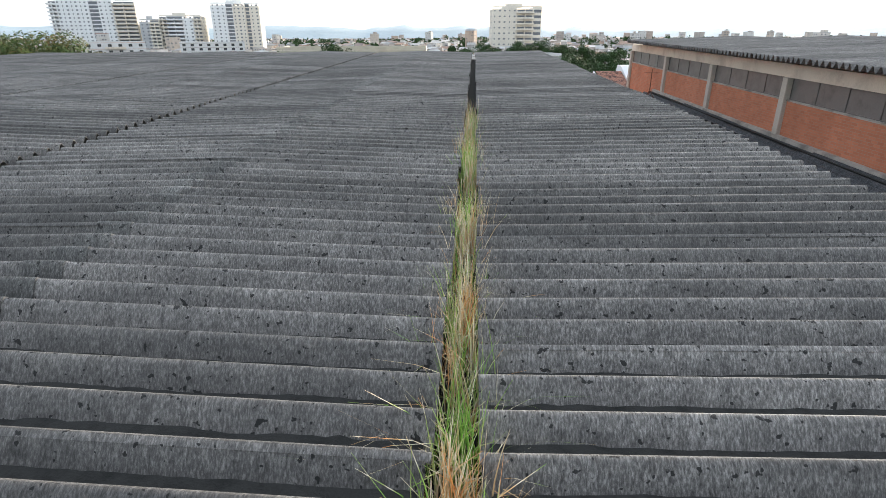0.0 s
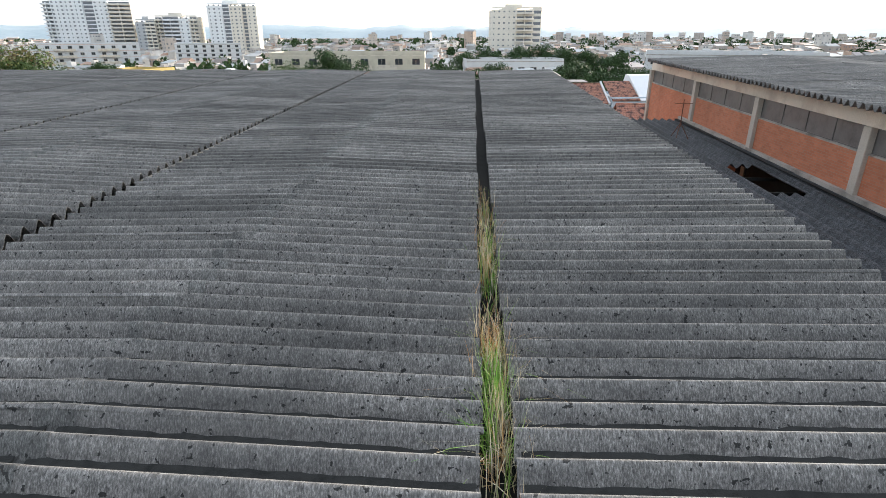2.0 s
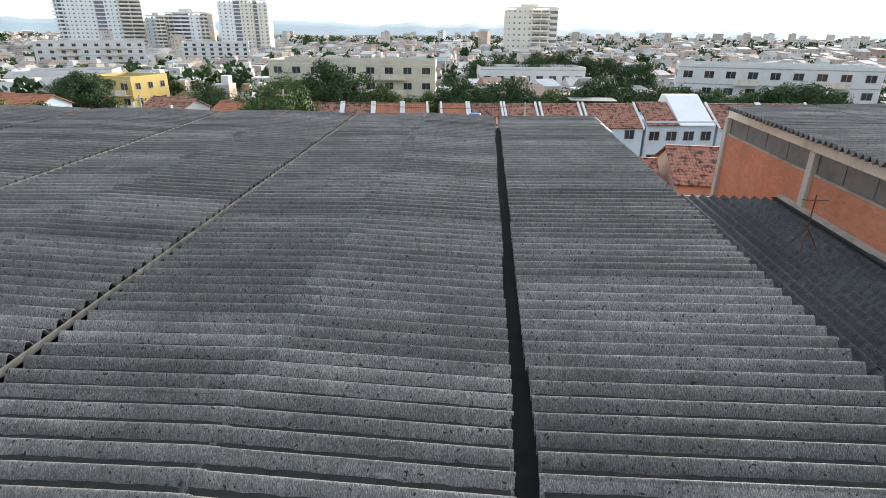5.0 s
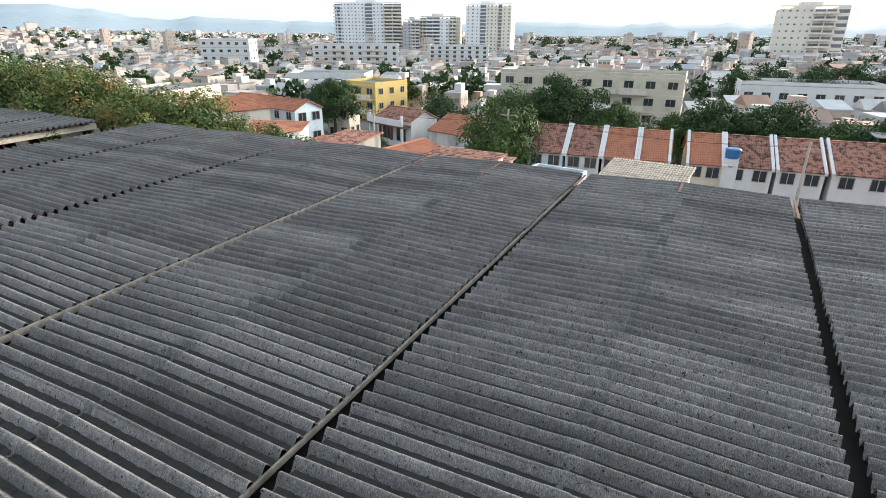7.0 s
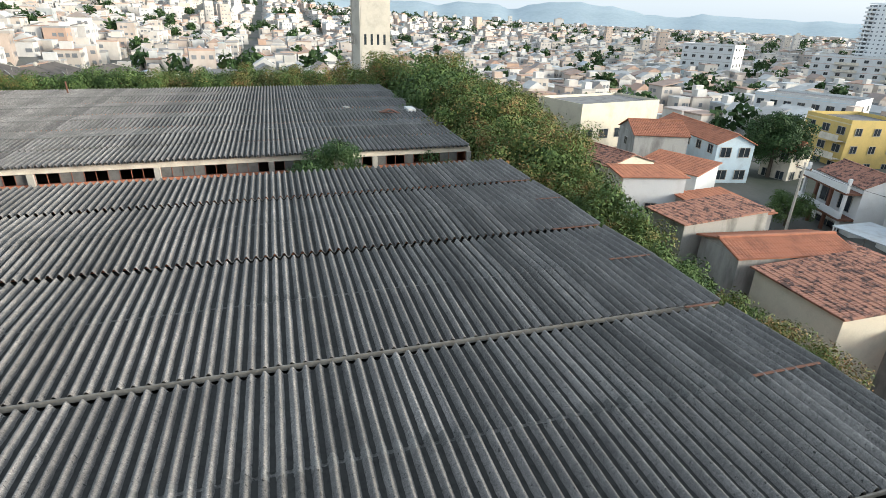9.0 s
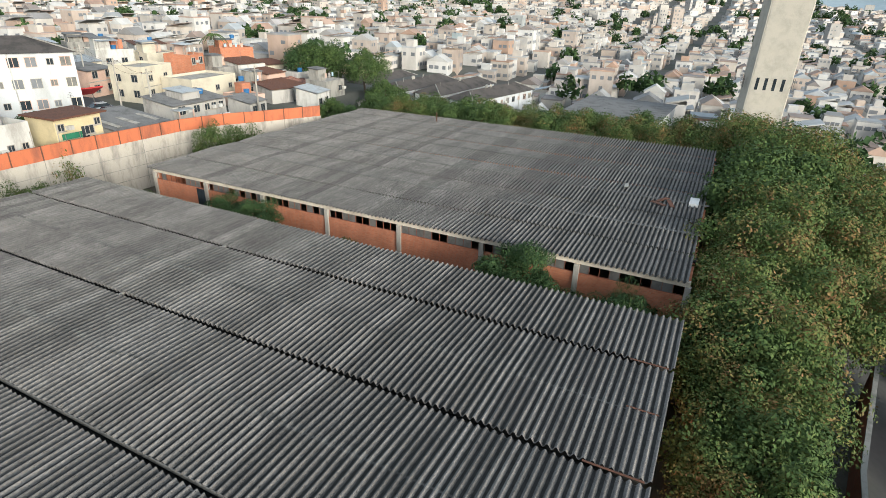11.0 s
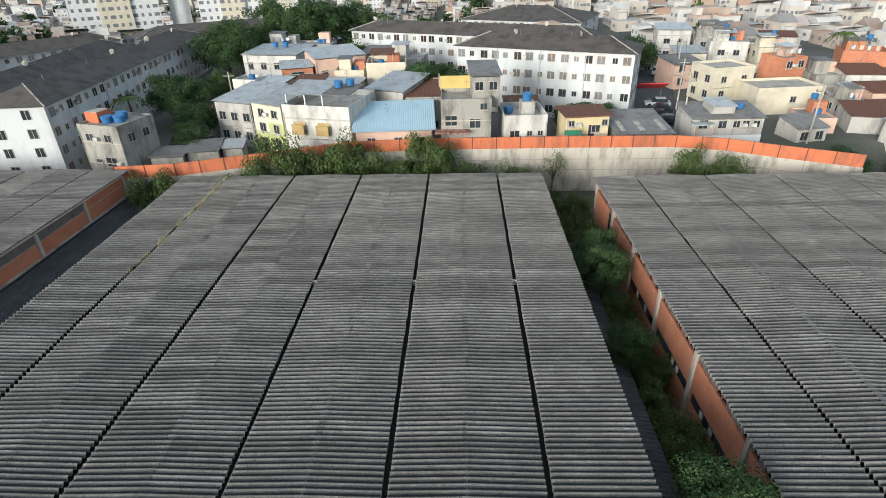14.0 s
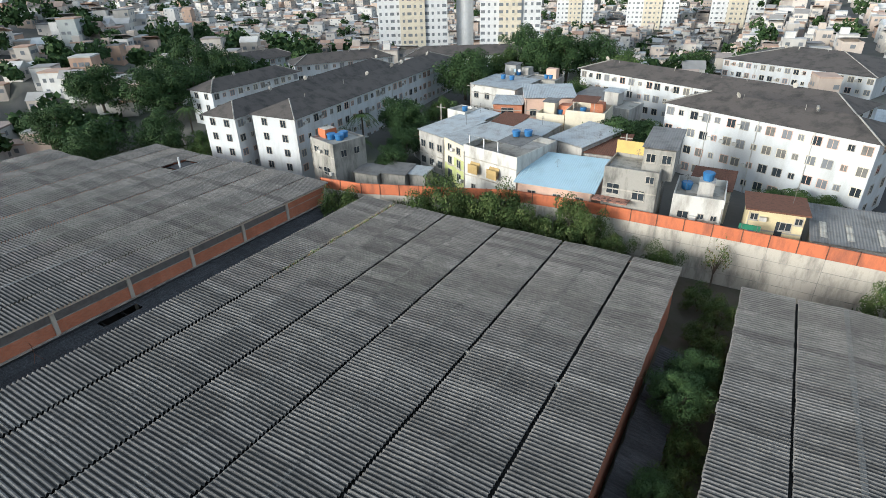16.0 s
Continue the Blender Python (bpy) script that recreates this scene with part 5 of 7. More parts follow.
def balcony_tower(label, cx, cy, turn, z0, top, storeys, d, bands):
    """A tower block whose facade is split into upright bands: (width, kind, wall paint). Plain bands carry small windows, slot bands stand back
    behind dark glazing, balcony bands carry a slab and a parapet at each storey."""
    w = sum(b[0] for b in bands)
    ob = thing("tower_block", label, "tower block", pose(cx, cy, z0, 0, 0, turn))
    h, st = top - z0, (top - z0) / storeys
    x = -w / 2
    glass, quads = [], []

    def pane(x0, x1, y, za, zb):
        i = len(glass)
        glass.extend(((x0, y, za), (x1, y, za), (x1, y, zb), (x0, y, zb)))
        quads.append((i, i + 1, i + 2, i + 3))

    for bi, (bw, kind, paint) in enumerate(bands):
        back = 0.0 if kind == "plain" else 1.2
        box("wall", x, x + bw, -d / 2 + back, d / 2, 0, h - (0 if bi % 2 else 1.4), paint, ob)
        for s in range(storeys):
            z = st * s
            if kind == "plain":
                n = max(1, round(bw / 3.6))
                for k in range(n):
                    u = x + (k + 0.5) * bw / n
                    pane(u - (0.75 if (k + bi) % 2 else 0.45), u + (0.75 if (k + bi) % 2 else 0.45), -d / 2 - 0.03, z + 1.2, z + 2.3)
            else:
                pane(x + 0.5, x + bw - 0.5, -d / 2 + back - 0.03, z + 0.3, z + 2.4)
            if kind == "balcony" and s:
                bm = bmesh.new()
                add_box(bm, x - 0.6, x + bw + 0.6, -d / 2 - 1.5, -d / 2 + 1.15, z - 0.16, z + 0.12)
                add_box(bm, x - 0.6, x + bw + 0.6, -d / 2 - 1.5, -d / 2 - 1.36, z + 0.12, z + 1.05)
                tagged(part("balcony", bm, M_TOWERCREAM if paint == M_TOWERCREAM else M_TOWERWHITE, ob), kind="stuff")
        if kind == "balcony":
            box("pier", x + bw / 2 - 0.25, x + bw / 2 + 0.25, -d / 2 - 1.2, -d / 2 + 1.1, 0, h - 1.5, paint, ob)
        x += bw
    for s in range(storeys):
        for k in range(max(2, int(d / 5))):
            v = -d / 2 + 2.5 + k * 5
            for side in (-1, 1):
                i = len(glass)
                xx = side * (w / 2 + 0.03)
                glass.extend(((xx, v - 0.6, st * s + 1.1), (xx, v + 0.6, st * s + 1.1), (xx, v + 0.6, st * s + 2.3), (xx, v - 0.6, st * s + 2.3)))
                quads.append((i, i + 1, i + 2, i + 3))
    tagged(raw_part("window_grid", glass, quads, M_FARGLASS, ob), kind="stuff")
    box("roof_house", -w * 0.2, w * 0.12, -d * 0.25, d * 0.25, h, h + 3.0, bands[0][2], ob)
    box("parapet", -w / 2 + 0.2, w / 2 - 0.2, -d / 2 + 1.3, -d / 2 + 1.5, h, h + 0.9, bands[0][2], ob)
    return ob



balcony_tower("white tower block with stacked corner balconies", -322, 500, 14, -8, 37, 15, 22, [(6, "balcony", M_TOWERWHITE), (24, "plain", M_TOWERWHITE), (8, "slot", M_TOWERWHITE), (11, "plain", M_TOWERWHITE), (17, "balcony", M_TOWERCREAM)])
balcony_tower("grey slab tower with cream balconies", -275, 500, 14, -8, 22, 11, 24, [(8, "plain", M_TOWERGREY), (7, "balcony", M_TOWERCREAM)])
balcony_tower("dark slatted tower block beside a white stair core", -252, 508, 10, -8, 25, 11, 20, [(6, "balcony", M_TOWERCREAM), (13, "balcony", M_TOWERGREY), (9, "plain", M_TOWERWHITE), (6, "balcony", M_TOWERCREAM)])
balcony_tower("tall pale tower pair", -208, 520, 12, -8, 35, 15, 24, [(12, "plain", M_TOWERWHITE), (6, "slot", M_TOWERWHITE), (10, "plain", M_TOWERCREAM), (4, "slot", M_TOWERCREAM), (8, "plain", M_TOWERCREAM)])
balcony_tower("unfinished beige concrete tower with open floors", 33, 500, 4, -8, 30, 9, 22, [(8, "plain", M_TOWERCREAM), (12, "plain", M_TOWERCREAM), (13, "balcony", M_TOWERCREAM), (7, "slot", M_TOWERCREAM)])

# ---- west: the water tower ----
wt = thing("water_tower", "tall concrete water tower with twin ribbed faces", "tower", pose(-123, 59.5, -1, 0, 0, 6) @ Matrix.Diagonal((1.2, 1.2, 1.0, 1.0)))
prism("core", [(-3.0, -2.6), (-0.4, -3.2), (0.0, -2.4), (0.4, -3.2), (3.0, -2.6), (3.0, 2.6), (0.4, 3.2), (0.0, 2.4), (-0.4, 3.2), (-3.0, 2.6)], "z", -3, 34, M_PALECONC, wt)
wtb = bmesh.new()
for x in (-3.05, 2.75):
    add_box(wtb, x, x + 0.3, -2.4, 2.4, -3, 34)
part("rib", wtb, M_PALECONC, wt)
for k in range(4):
    for s in (-1, 1):
        x = 3.0 if s > 0 else -3.0
        box("slot", x + s * 0.055, x + s * 0.07, -1.9 + k * 1.1, -1.5 + k * 1.1, 12.0, 14.0, M_GLASS, wt, "dark vertical slot")
        box("slot", -1.9 + k * 1.1, -1.5 + k * 1.1, s * 3.25, s * 3.27, 12.0, 14.0, M_GLASS, wt)

# ---- west: long barracks and a dark hall ----
for a, b in (((-113.5, 7.0), (-139.0, 11.5)), ((-116.0, -2.0), (-142.0, 0.2)), ((-114.0, -11.0), (-140.0, -9.6)), ((-115.0, -20.5), (-139.5, -20.5))):
    apartment_block("long low white barrack under a brown tiled roof", a, b, 6.4, -2.2, 3.8, 2, 10, 1.7, "white barracks")
dark_hall = house("wide low hall with dark flat sheet roof and skylights", (-105.0, 25.0), (-104.0, 43.0), 30.0, -2.0, 3.6, M_WHITE, "sheet", M_GREYROOF, rise=0.8, category="hall")
for k in range(4):
    for j in range(4):
        sheet_slope(dark_hall, (2.4 + k * 4.2, 4.5 + j * 6.5, 4.06 + 0.026 * (4.5 + j * 6.5)), (0.5, 0, 0), (0, 2.6, 0.07), M_CONC, "skylight")

# ---- south: houses along the boundary wall ----
S0 = 4.3
gh = house("bare concrete two-storey house with blue tanks", (21.6, -7.6), (15.4, -5.9), 6.2, S0 - 1, 10.8, M_CONCDARK, "flat", M_CONCDARK, wins=[("f", 0.25, 6.2, 1.2, 0.9), ("f", 0.7, 6.2, 1.0, 0.9), ("f", 0.62, 3.0, 1.7, 1.2), ("f", 0.3, 3.0, 0.8, 0.5), ("l", 0.3, 6, 1, 1), ("r", 0.3, 6, 1, 1), ("r", 0.7, 6, 1, 1)], parapet=0.35, lived=False)
for x, y in ((2.9, 2.2), (4.3, 2.8), (3.4, 4.2)):
    water_tank(gh, x, y, 7.57, 0.75, 0.8)
house("small orange rooftop hut", (21.2, -9.2), (19.2, -8.65), 2.2, 10.9, 12.2, M_ORANGE, "flat", M_CONC, parapet=0)
aw = house("white two-storey house with tan awnings and rooftop terrace", (-3.4, -13.6), (-13.0, -11.4), 10.0, S0, 10.8, M_DIRTYWHITE, "flat", M_GREYPL, wins=[("f", 0.2, 1.2, 0.7, 0.7), ("f", 0.7, 1.0, 0.8, 0.8), ("f", 0.85, 1.0, 0.7, 0.8), ("r", 0.4, 4.6, 1.1, 1.1), ("l", 0.4, 4.6, 1.1, 1.1)], parapet=0.9, lived=False)
for u in (2.4, 6.0):
    prism("awning", [(-0.75, 3.7), (-0.03, 5.1), (-0.03, 5.0), (-0.7, 3.6)], "x", u - 0.9, u + 0.9, M_CURTAIN, aw, "tan window awning")
    box("awning_front", u - 0.9, u + 0.9, -0.8, -0.7, 3.5, 4.9, M_CURTAIN, aw)
sheet_slope(aw, (-0.4, 1.0, 8.6), (6.2, 0, 0), (0, 5.6, 0.7), M_METALROOF)
sheet_slope(aw, (6.0, 0.4, 8.9), (4.0, 0, 0), (0, 5.0, 0.3), M_GREYROOF)
for x, y in ((7.4, 3.0), (8.6, 4.2)):
    water_tank(aw, x, y, 9.3, 0.6, 0.7)
for x in (0.2, 3.0, 5.6):
    box("terrace_post", x - 0.08, x + 0.08, 1.1, 1.26, 6.55, 8.6, M_WHITE, aw)
house("narrow lime green house with dark windows", (2.2, -17.4), (-3.0, -14.4), 8.0, S0, 8.6, M_LIME, "flat", M_GREYPL, wins=[("f", 0.3, 1.2, 1.2, 1.3), ("f", 0.75, 1.2, 1.0, 1.3), ("f", 0.3, 3.4, 1.2, 1.3), ("f", 0.75, 3.4, 1.0, 1.3)], parapet=0)
house("cream upper storey under pale sheet roof", (2.1, -17.3), (-2.9, -14.5), 7.6, 8.66, 11.0, M_BEIGE, "sheet", M_METALROOF, rise=0.7, wins=[("f", 0.3, 1.2, 1.0, 1.0), ("f", 0.75, 1.2, 1.0, 1.0)])
house("white stained house with long sheet roof and railings", (8.6, -20.0), (2.5, -17.8), 9.0, S0, 10.6, M_GREYPL, "sheet", M_METALROOF, rise=0.8, wins=grid_wins("f", 3, (1.6, 4.4)))
for a, b, dp, top, rm in (((13.6, -8.2), (9.4, -8.6), 3.4, 6.1, M_GREYROOF), ((9.2, -9.4), (5.2, -10.2), 4.2, 6.3, M_GREYROOF), ((5.0, -11.2), (2.4, -11.6), 3.0, 6.2, M_METALROOF)):
    house("low lean shed under sheets behind the wall", a, b, dp, S0 - 1, top, M_CONCDARK, "sheet", rm, rise=0.3)
house("clay-roofed shed beside the lane", (13.0, -24.5), (8.9, -21.5), 7.0, S0, 8.2, M_GREYPL, "mono", M_TILE, rise=0.8)
house("small white house with tank on top", (10.6, -33.0), (6.4, -32.0), 4.0, S0, 10.6, M_DIRTYWHITE, "flat", M_CONC, tanks=((0.6, 0.5),))
bl = house("low shop under a wide pale blue sheet roof", (-13.9, -9.9), (-24.0, -10.6), 8.5, S0, 8.7, M_PINK, "sheet", M_BLUEROOF, rise=1.6, over=0.5, wins=[("f", 0.2, 3.2, 1.0, 0.8), ("f", 0.55, 3.2, 1.0, 0.8), ("f", 0.85, 3.2, 1.0, 0.8)])
gt = house("tall bare grey house with stained render", (-25.2, -10.8), (-31.8, -10.9), 6.0, S0, 12.2, M_CONCDARK, "flat", M_CONCDARK, wins=[("f", 0.2, 5.6, 1.5, 1.3), ("f", 0.68, 5.2, 1.4, 1.2), ("f", 0.72, 1.6, 1.7, 0.9), ("f", 0.55, 1.6, 0.7, 0.6), ("f", 0.85, 7.4, 0.9, 0.8), ("r", 0.5, 6, 1, 1)], parapet=0.5, lived=False)
house("grey rooftop room under a dark sheet roof", (-29.3, -12.6), (-33.0, -12.8), 7.5, 12.7, 15.0, M_CONCDARK, "sheet", M_GREYROOF, rise=0.5, wins=grid_wins("f", 2, (1.2,), 1.0, 1.0))
box("parapet_paint", -29.2, -25.0, -16.9, -16.8, 12.5, 14.4, M_YELLOW, thing("yellow_parapet", "yellow painted rooftop wall", "wall"))
porch = thing("tile_porch", "small clay-tiled porch roof against the grey house", "porch", pose(-28.6, -10.0, 8.6))
box("roof", -0.2, 4.2, -0.78, 0.9, 0, 0.14, M_TILE, porch)
house("unpainted house with sheet roofs and clay store", (-13.6, -22.4), (-19.4, -20.0), 9.0, S0, 11.4, M_GREYPL, "sheet", M_METALROOF, rise=0.8, wins=[("f", 0.7, 4.4, 0.9, 1.0), ("f", 0.3, 4.4, 0.9, 1.0)])
house("half-finished house with a covered terrace", (-19.6, -20.4), (-25.0, -20.8), 8.0, S0, 10.6, M_GREYPL, "sheet", M_RUST, rise=0.9, wins=[("f", 0.4, 4.6, 1.8, 1.3), ("f", 0.8, 2.2, 0.9, 1.0)])
house("beige house with raw brick upper room", (-2.0, -40.0), (-10.4, -44.0), 9.0, S0 + 0.6, 12.6, M_PINK, "sheet", M_METALROOF, rise=0.6, wins=grid_wins("f", 3, (2.0, 5.2)))
house("raw brick room with open front", (3.6, -38.0), (-1.6, -39.6), 5.0, S0 + 0.6, 11.4, M_BRICK, "sheet", M_METALROOF, rise=0.5, wins=[("f", 0.5, 5.2, 2.2, 1.6)])
house("stained white house with rooftop tanks", (14.6, -50.0), (3.6, -48.0), 9.0, S0 + 0.6, 12.0, M_DIRTYWHITE, "sheet", M_METALROOF, rise=0.5, wins=grid_wins("f", 4, (2.0, 5.2)), tanks=((0.4, 0.6), (0.6, 0.6)))
sm = house("small white house with tanks and arched windows", (-33.6, -12.0), (-39.4, -12.4), 7.0, S0, 9.2, M_DIRTYWHITE, "flat", M_CONC, wins=[("f", 0.25, 3.2, 1.2, 1.0), ("f", 0.6, 3.3, 0.6, 0.6), ("f", 0.85, 3.3, 0.6, 0.6)], parapet=0.9, lived=False)
box("stair_room", 2.6, 4.4, 2.0, 4.0, 4.97, 7.0, M_GREYPL, sm)
water_tank(sm, 3.5, 3.0, 7.0, 0.7, 0.9)
water_tank(sm, 1.2, 4.5, 4.97, 0.7, 0.8)
yl = house("small yellow house with a brown fascia", (-42.0, -12.6), (-47.8, -13.2), 4.6, S0, 9.5, M_PALEYELLOW, "flat", M_TILE, wins=[("f", 0.12, 4.4, 0.7, 0.7), ("f", 0.7, 3.6, 1.1, 0.9), ("f", 0.9, 4.4, 0.7, 0.7)], parapet=0.2, lived=False)
box("door", 3.1, 3.9, -0.06, -0.004, 2.0, 4.1, M_GLASS, yl, "dark open doorway")
box("fascia", -0.4, 6.2, -0.8, 4.9, 5.41, 5.6, M_RUST, yl, "brown tiled fascia and roof edge")
water_tank(yl, 0.6, -0.8, 1.9, 0.4, 0.8)
box("balcony", -0.3, 6.1, -1.3, -0.07, 1.5, 1.7, M_PINK, yl)
bs = house("low dark shed roof patched with pale sheets", (-48.9, -12.2), (-56.6, -12.6), 9.0, S0, 7.0, M_GREYPL, "sheet", M_GREYROOF, rise=0.9)
for x in (0.8, 3.4, 6.4):
    sheet_slope(bs, (x, 1.0, 3.14), (0.7, 0, 0), (0, 3.6, 0.35), M_CONC, "patch_sheet")
gw = house("grey house with white terrace wall and sheet roofs", (-60.4, -16.4), (-70.4, -16.8), 6.0, S0, 7.8, M_GREYPL, "sheet", M_GREYROOF, rise=0.8, wins=[("f", 0.15, 2.9, 1.2, 1.2), ("f", 0.42, 2.8, 1.1, 1.0), ("f", 0.62, 2.8, 0.9, 0.9), ("f", 0.75, 2.8, 0.9, 0.9), ("f", 0.9, 2.8, 0.9, 0.9)])
box("terrace_wall", -0.6, 9.2, -1.5, -1.35, 0.0, 1.7, M_WHITE, gw, "white painted terrace wall")
box("upper_room", 3.0, 6.2, 1.2, 4.6, 4.0, 5.1, M_GREYPL, gw)
sheet_slope(gw, (2.8, 0.8, 5.12), (3.6, 0, 0), (0, 4.2, 0.3), M_METALROOF, "upper_sheet_roof")
box("porch_slab", -0.4, 2.4, -1.6, 0.2, 3.2, 3.32, M_METALROOF, gw, "pale porch slab")
for x in (-0.3, 2.2):
    box("porch_post", x, x + 0.14, -1.5, -1.36, 1.7, 3.2, M_PINK, gw)
water_tank(gw, 7.6, 2.6, 4.3, 0.5, 0.6)
house("cream house with long blank wall", (-75.8, -30.5), (-87.0, -31.6), 7.0, S0, 8.2, M_BEIGE, "flat", M_CONC, wins=[("f", 0.55, 2.4, 0.9, 0.9), ("f", 0.85, 2.4, 0.8, 0.8)], lived=False)
house("cream two-storey house with a roof parapet", (-71.0, -36.6), (-78.6, -38.6), 6.5, S0 + 0.2, 10.2, M_BEIGE, "flat", M_CONC, wins=grid_wins("l", 2, (1.6, 4.2)) + grid_wins("f", 2, (1.8, 4.2), 0.9, 0.9), lived=False)
house("pinkish two-storey house with a grey roof", (-67.8, -46.6), (-73.8, -48.2), 6.0, S0 + 0.4, 9.2, M_PINK, "sheet", M_GREYROOF, rise=0.7, wins=grid_wins("f", 2, (1.6, 4.0)))
house("raw orange brick house", (-84.0, -40.0), (-88.6, -41.4), 5.5, S0 + 0.6, 11.0, M_BRICK, "flat", M_CONC, wins=grid_wins("f", 2, (2.0, 5.4)))
for i, (x, y) in enumerate(((-75.5, -16.8), (-88, -12.8), (-97, -24), (-104, -34))):
    house("small house with grey sheet roof", (x, y), (x - 4.6, y - 0.8), 4.4, S0 - 1.0, 6.0 + 0.5 * (i % 2), (M_GREYPL, M_DIRTYWHITE, M_PINK, M_DIRTYWHITE)[i], "sheet", (M_GREYROOF, M_METALROOF, M_TILE, M_GREYROOF)[i], rise=0.8, wins=grid_wins("f", 2, (1.8,)))
aw2 = thing("shop_awning", "red shop awning over the pavement", "awning")
prism("awning", [(-39.0, 7.4), (-36.0, 8.6), (-36.0, 8.4), (-39.0, 7.0)], "x", -63.4, -58.6, M_REDCLOTH, aw2)
for x in (-63.2, -58.8):
    box("post", x - 0.05, x + 0.05, -38.9, -38.8, 4.5, 7.05, M_FRAME, aw2)


# ---- south: more homes packed behind the first row ----
rh = random.Random(41)
PACKED = [(-8.0, -25.0, 6.0, 10.5), (4.5, -30.5, 5.0, 10.2), (-15.5, -33.0, 6.5, 12.4), (-9.0, -34.5, 5.0, 11.0), (-2.8, -28.5, 4.6, 10.6), (-17.5, -42.0, 6.5, 12.0), (-11.5, -47.5, 6.0, 12.0), (2.0, -57.0, 7.0, 12.4), (11.0, -62.0, 7.0, 11.6), (-37.0, -19.2, 5.0, 8.6), (-58.6, -58.0, 6.5, 10.2), (-84.0, -62.0, 7.5, 10.6), (-92.0, -58.0, 7.0, 9.8), (-75.0, -58.0, 6.0, 9.2), (-97.0, -37.0, 7.0, 9.0), (-101.0, -45.0, 7.5, 10.6), (-99.0, -17.0, 6.0, 7.2), (-103.0, -27.0, 6.5, 7.6), (-87.5, -20.5, 4.6, 6.6), (-81.0, -21.0, 4.4, 6.2), (-93.5, -21.0, 4.2, 6.4), (-90.0, -26.5, 4.6, 6.8), (-96.0, -29.5, 5.5, 7.8), (-105.0, -37.0, 6.0, 8.2), (-92.0, -38.0, 6.0, 8.6), (-66.5, -62.0, 5.5, 8.6), (-84.5, -72.0, 7.0, 10.8), (-97.0, -68.0, 7.0, 10.6), (-78.0, -78.0, 7.5, 11.0)]
for x, y, w, top in PACKED:
    t = rh.uniform(-0.35, 0.1)
    wall = rh.choice((M_DIRTYWHITE, M_GREYPL, M_PINK, M_BEIGE, M_CONCDARK, M_BRICK, M_DIRTYWHITE))
    kind, rm = rh.choice((("flat", M_CONCDARK), ("sheet", M_METALROOF), ("sheet", M_GREYROOF), ("sheet", M_RUST), ("flat", M_GREYPL)))
    colour = {M_DIRTYWHITE: "stained white", M_GREYPL: "grey rendered", M_PINK: "faded pink", M_BEIGE: "beige", M_CONCDARK: "bare concrete", M_BRICK: "raw brick"}[wall]
    roofing = {M_CONCDARK: "a flat concrete roof", M_METALROOF: "a pale sheet roof", M_GREYROOF: "a grey sheet roof", M_RUST: "a rusted sheet roof", M_GREYPL: "a flat roof terrace"}[rm]
    ob = house(f"{colour} self-built house under {roofing}", (x + w / 2 * math.cos(t), y + w / 2 * math.sin(t)), (x - w / 2 * math.cos(t), y - w / 2 * math.sin(t)), rh.uniform(5.0, 7.0), S0, top, wall, kind, rm, rise=rh.uniform(0.4, 0.9), wins=[(f, u + rh.uniform(-0.06, 0.06), z, rh.choice((0.8, 1.1, 1.3)), 1.0) for f in "flr" for u in (0.27, 0.72) for z in (1.6, 4.4) if rh.random() < 0.8 and z < top - S0 - 0.8], parapet=rh.choice((0.3, 0.9)), tanks=((rh.uniform(0.3, 0.7), rh.uniform(0.3, 0.7)),) if kind == "flat" else ())
    h = top - S0
    if kind == "flat" and rh.random() < 0.6:
        box("stair_room", w * 0.1, w * 0.5, 2.2, 4.6, h + 0.062, h + 2.3, wall, ob)
        sheet_slope(ob, (w * 0.05, 2.0, h + 2.34), (w * 0.52, 0, 0), (0, 2.8, 0.2), rh.choice((M_METALROOF, M_GREYROOF)))


def utility_pole(x, y, h):
    z = ground_z(x, y)
    ob = thing("utility_pole", "grey concrete utility pole with a crossarm and insulators", "utility pole", pose(x, y, z), "utility poles")
    bm = bmesh.new()
    tube(bm, (0, 0, -0.3), (0, 0, h), 0.16, 0.1, 8)
    part("pole", bm, M_CONC, ob)
    arm = box("crossarm", -0.9, 0.9, -0.05, 0.05, h - 0.7, h - 0.58, M_CONCDARK, ob)
    for k in (-0.8, 0.0, 0.8):
        box("insulator", k - 0.05, k + 0.05, -0.05, 0.05, h - 0.579, h - 0.4, M_RUST, arm)
    return ob


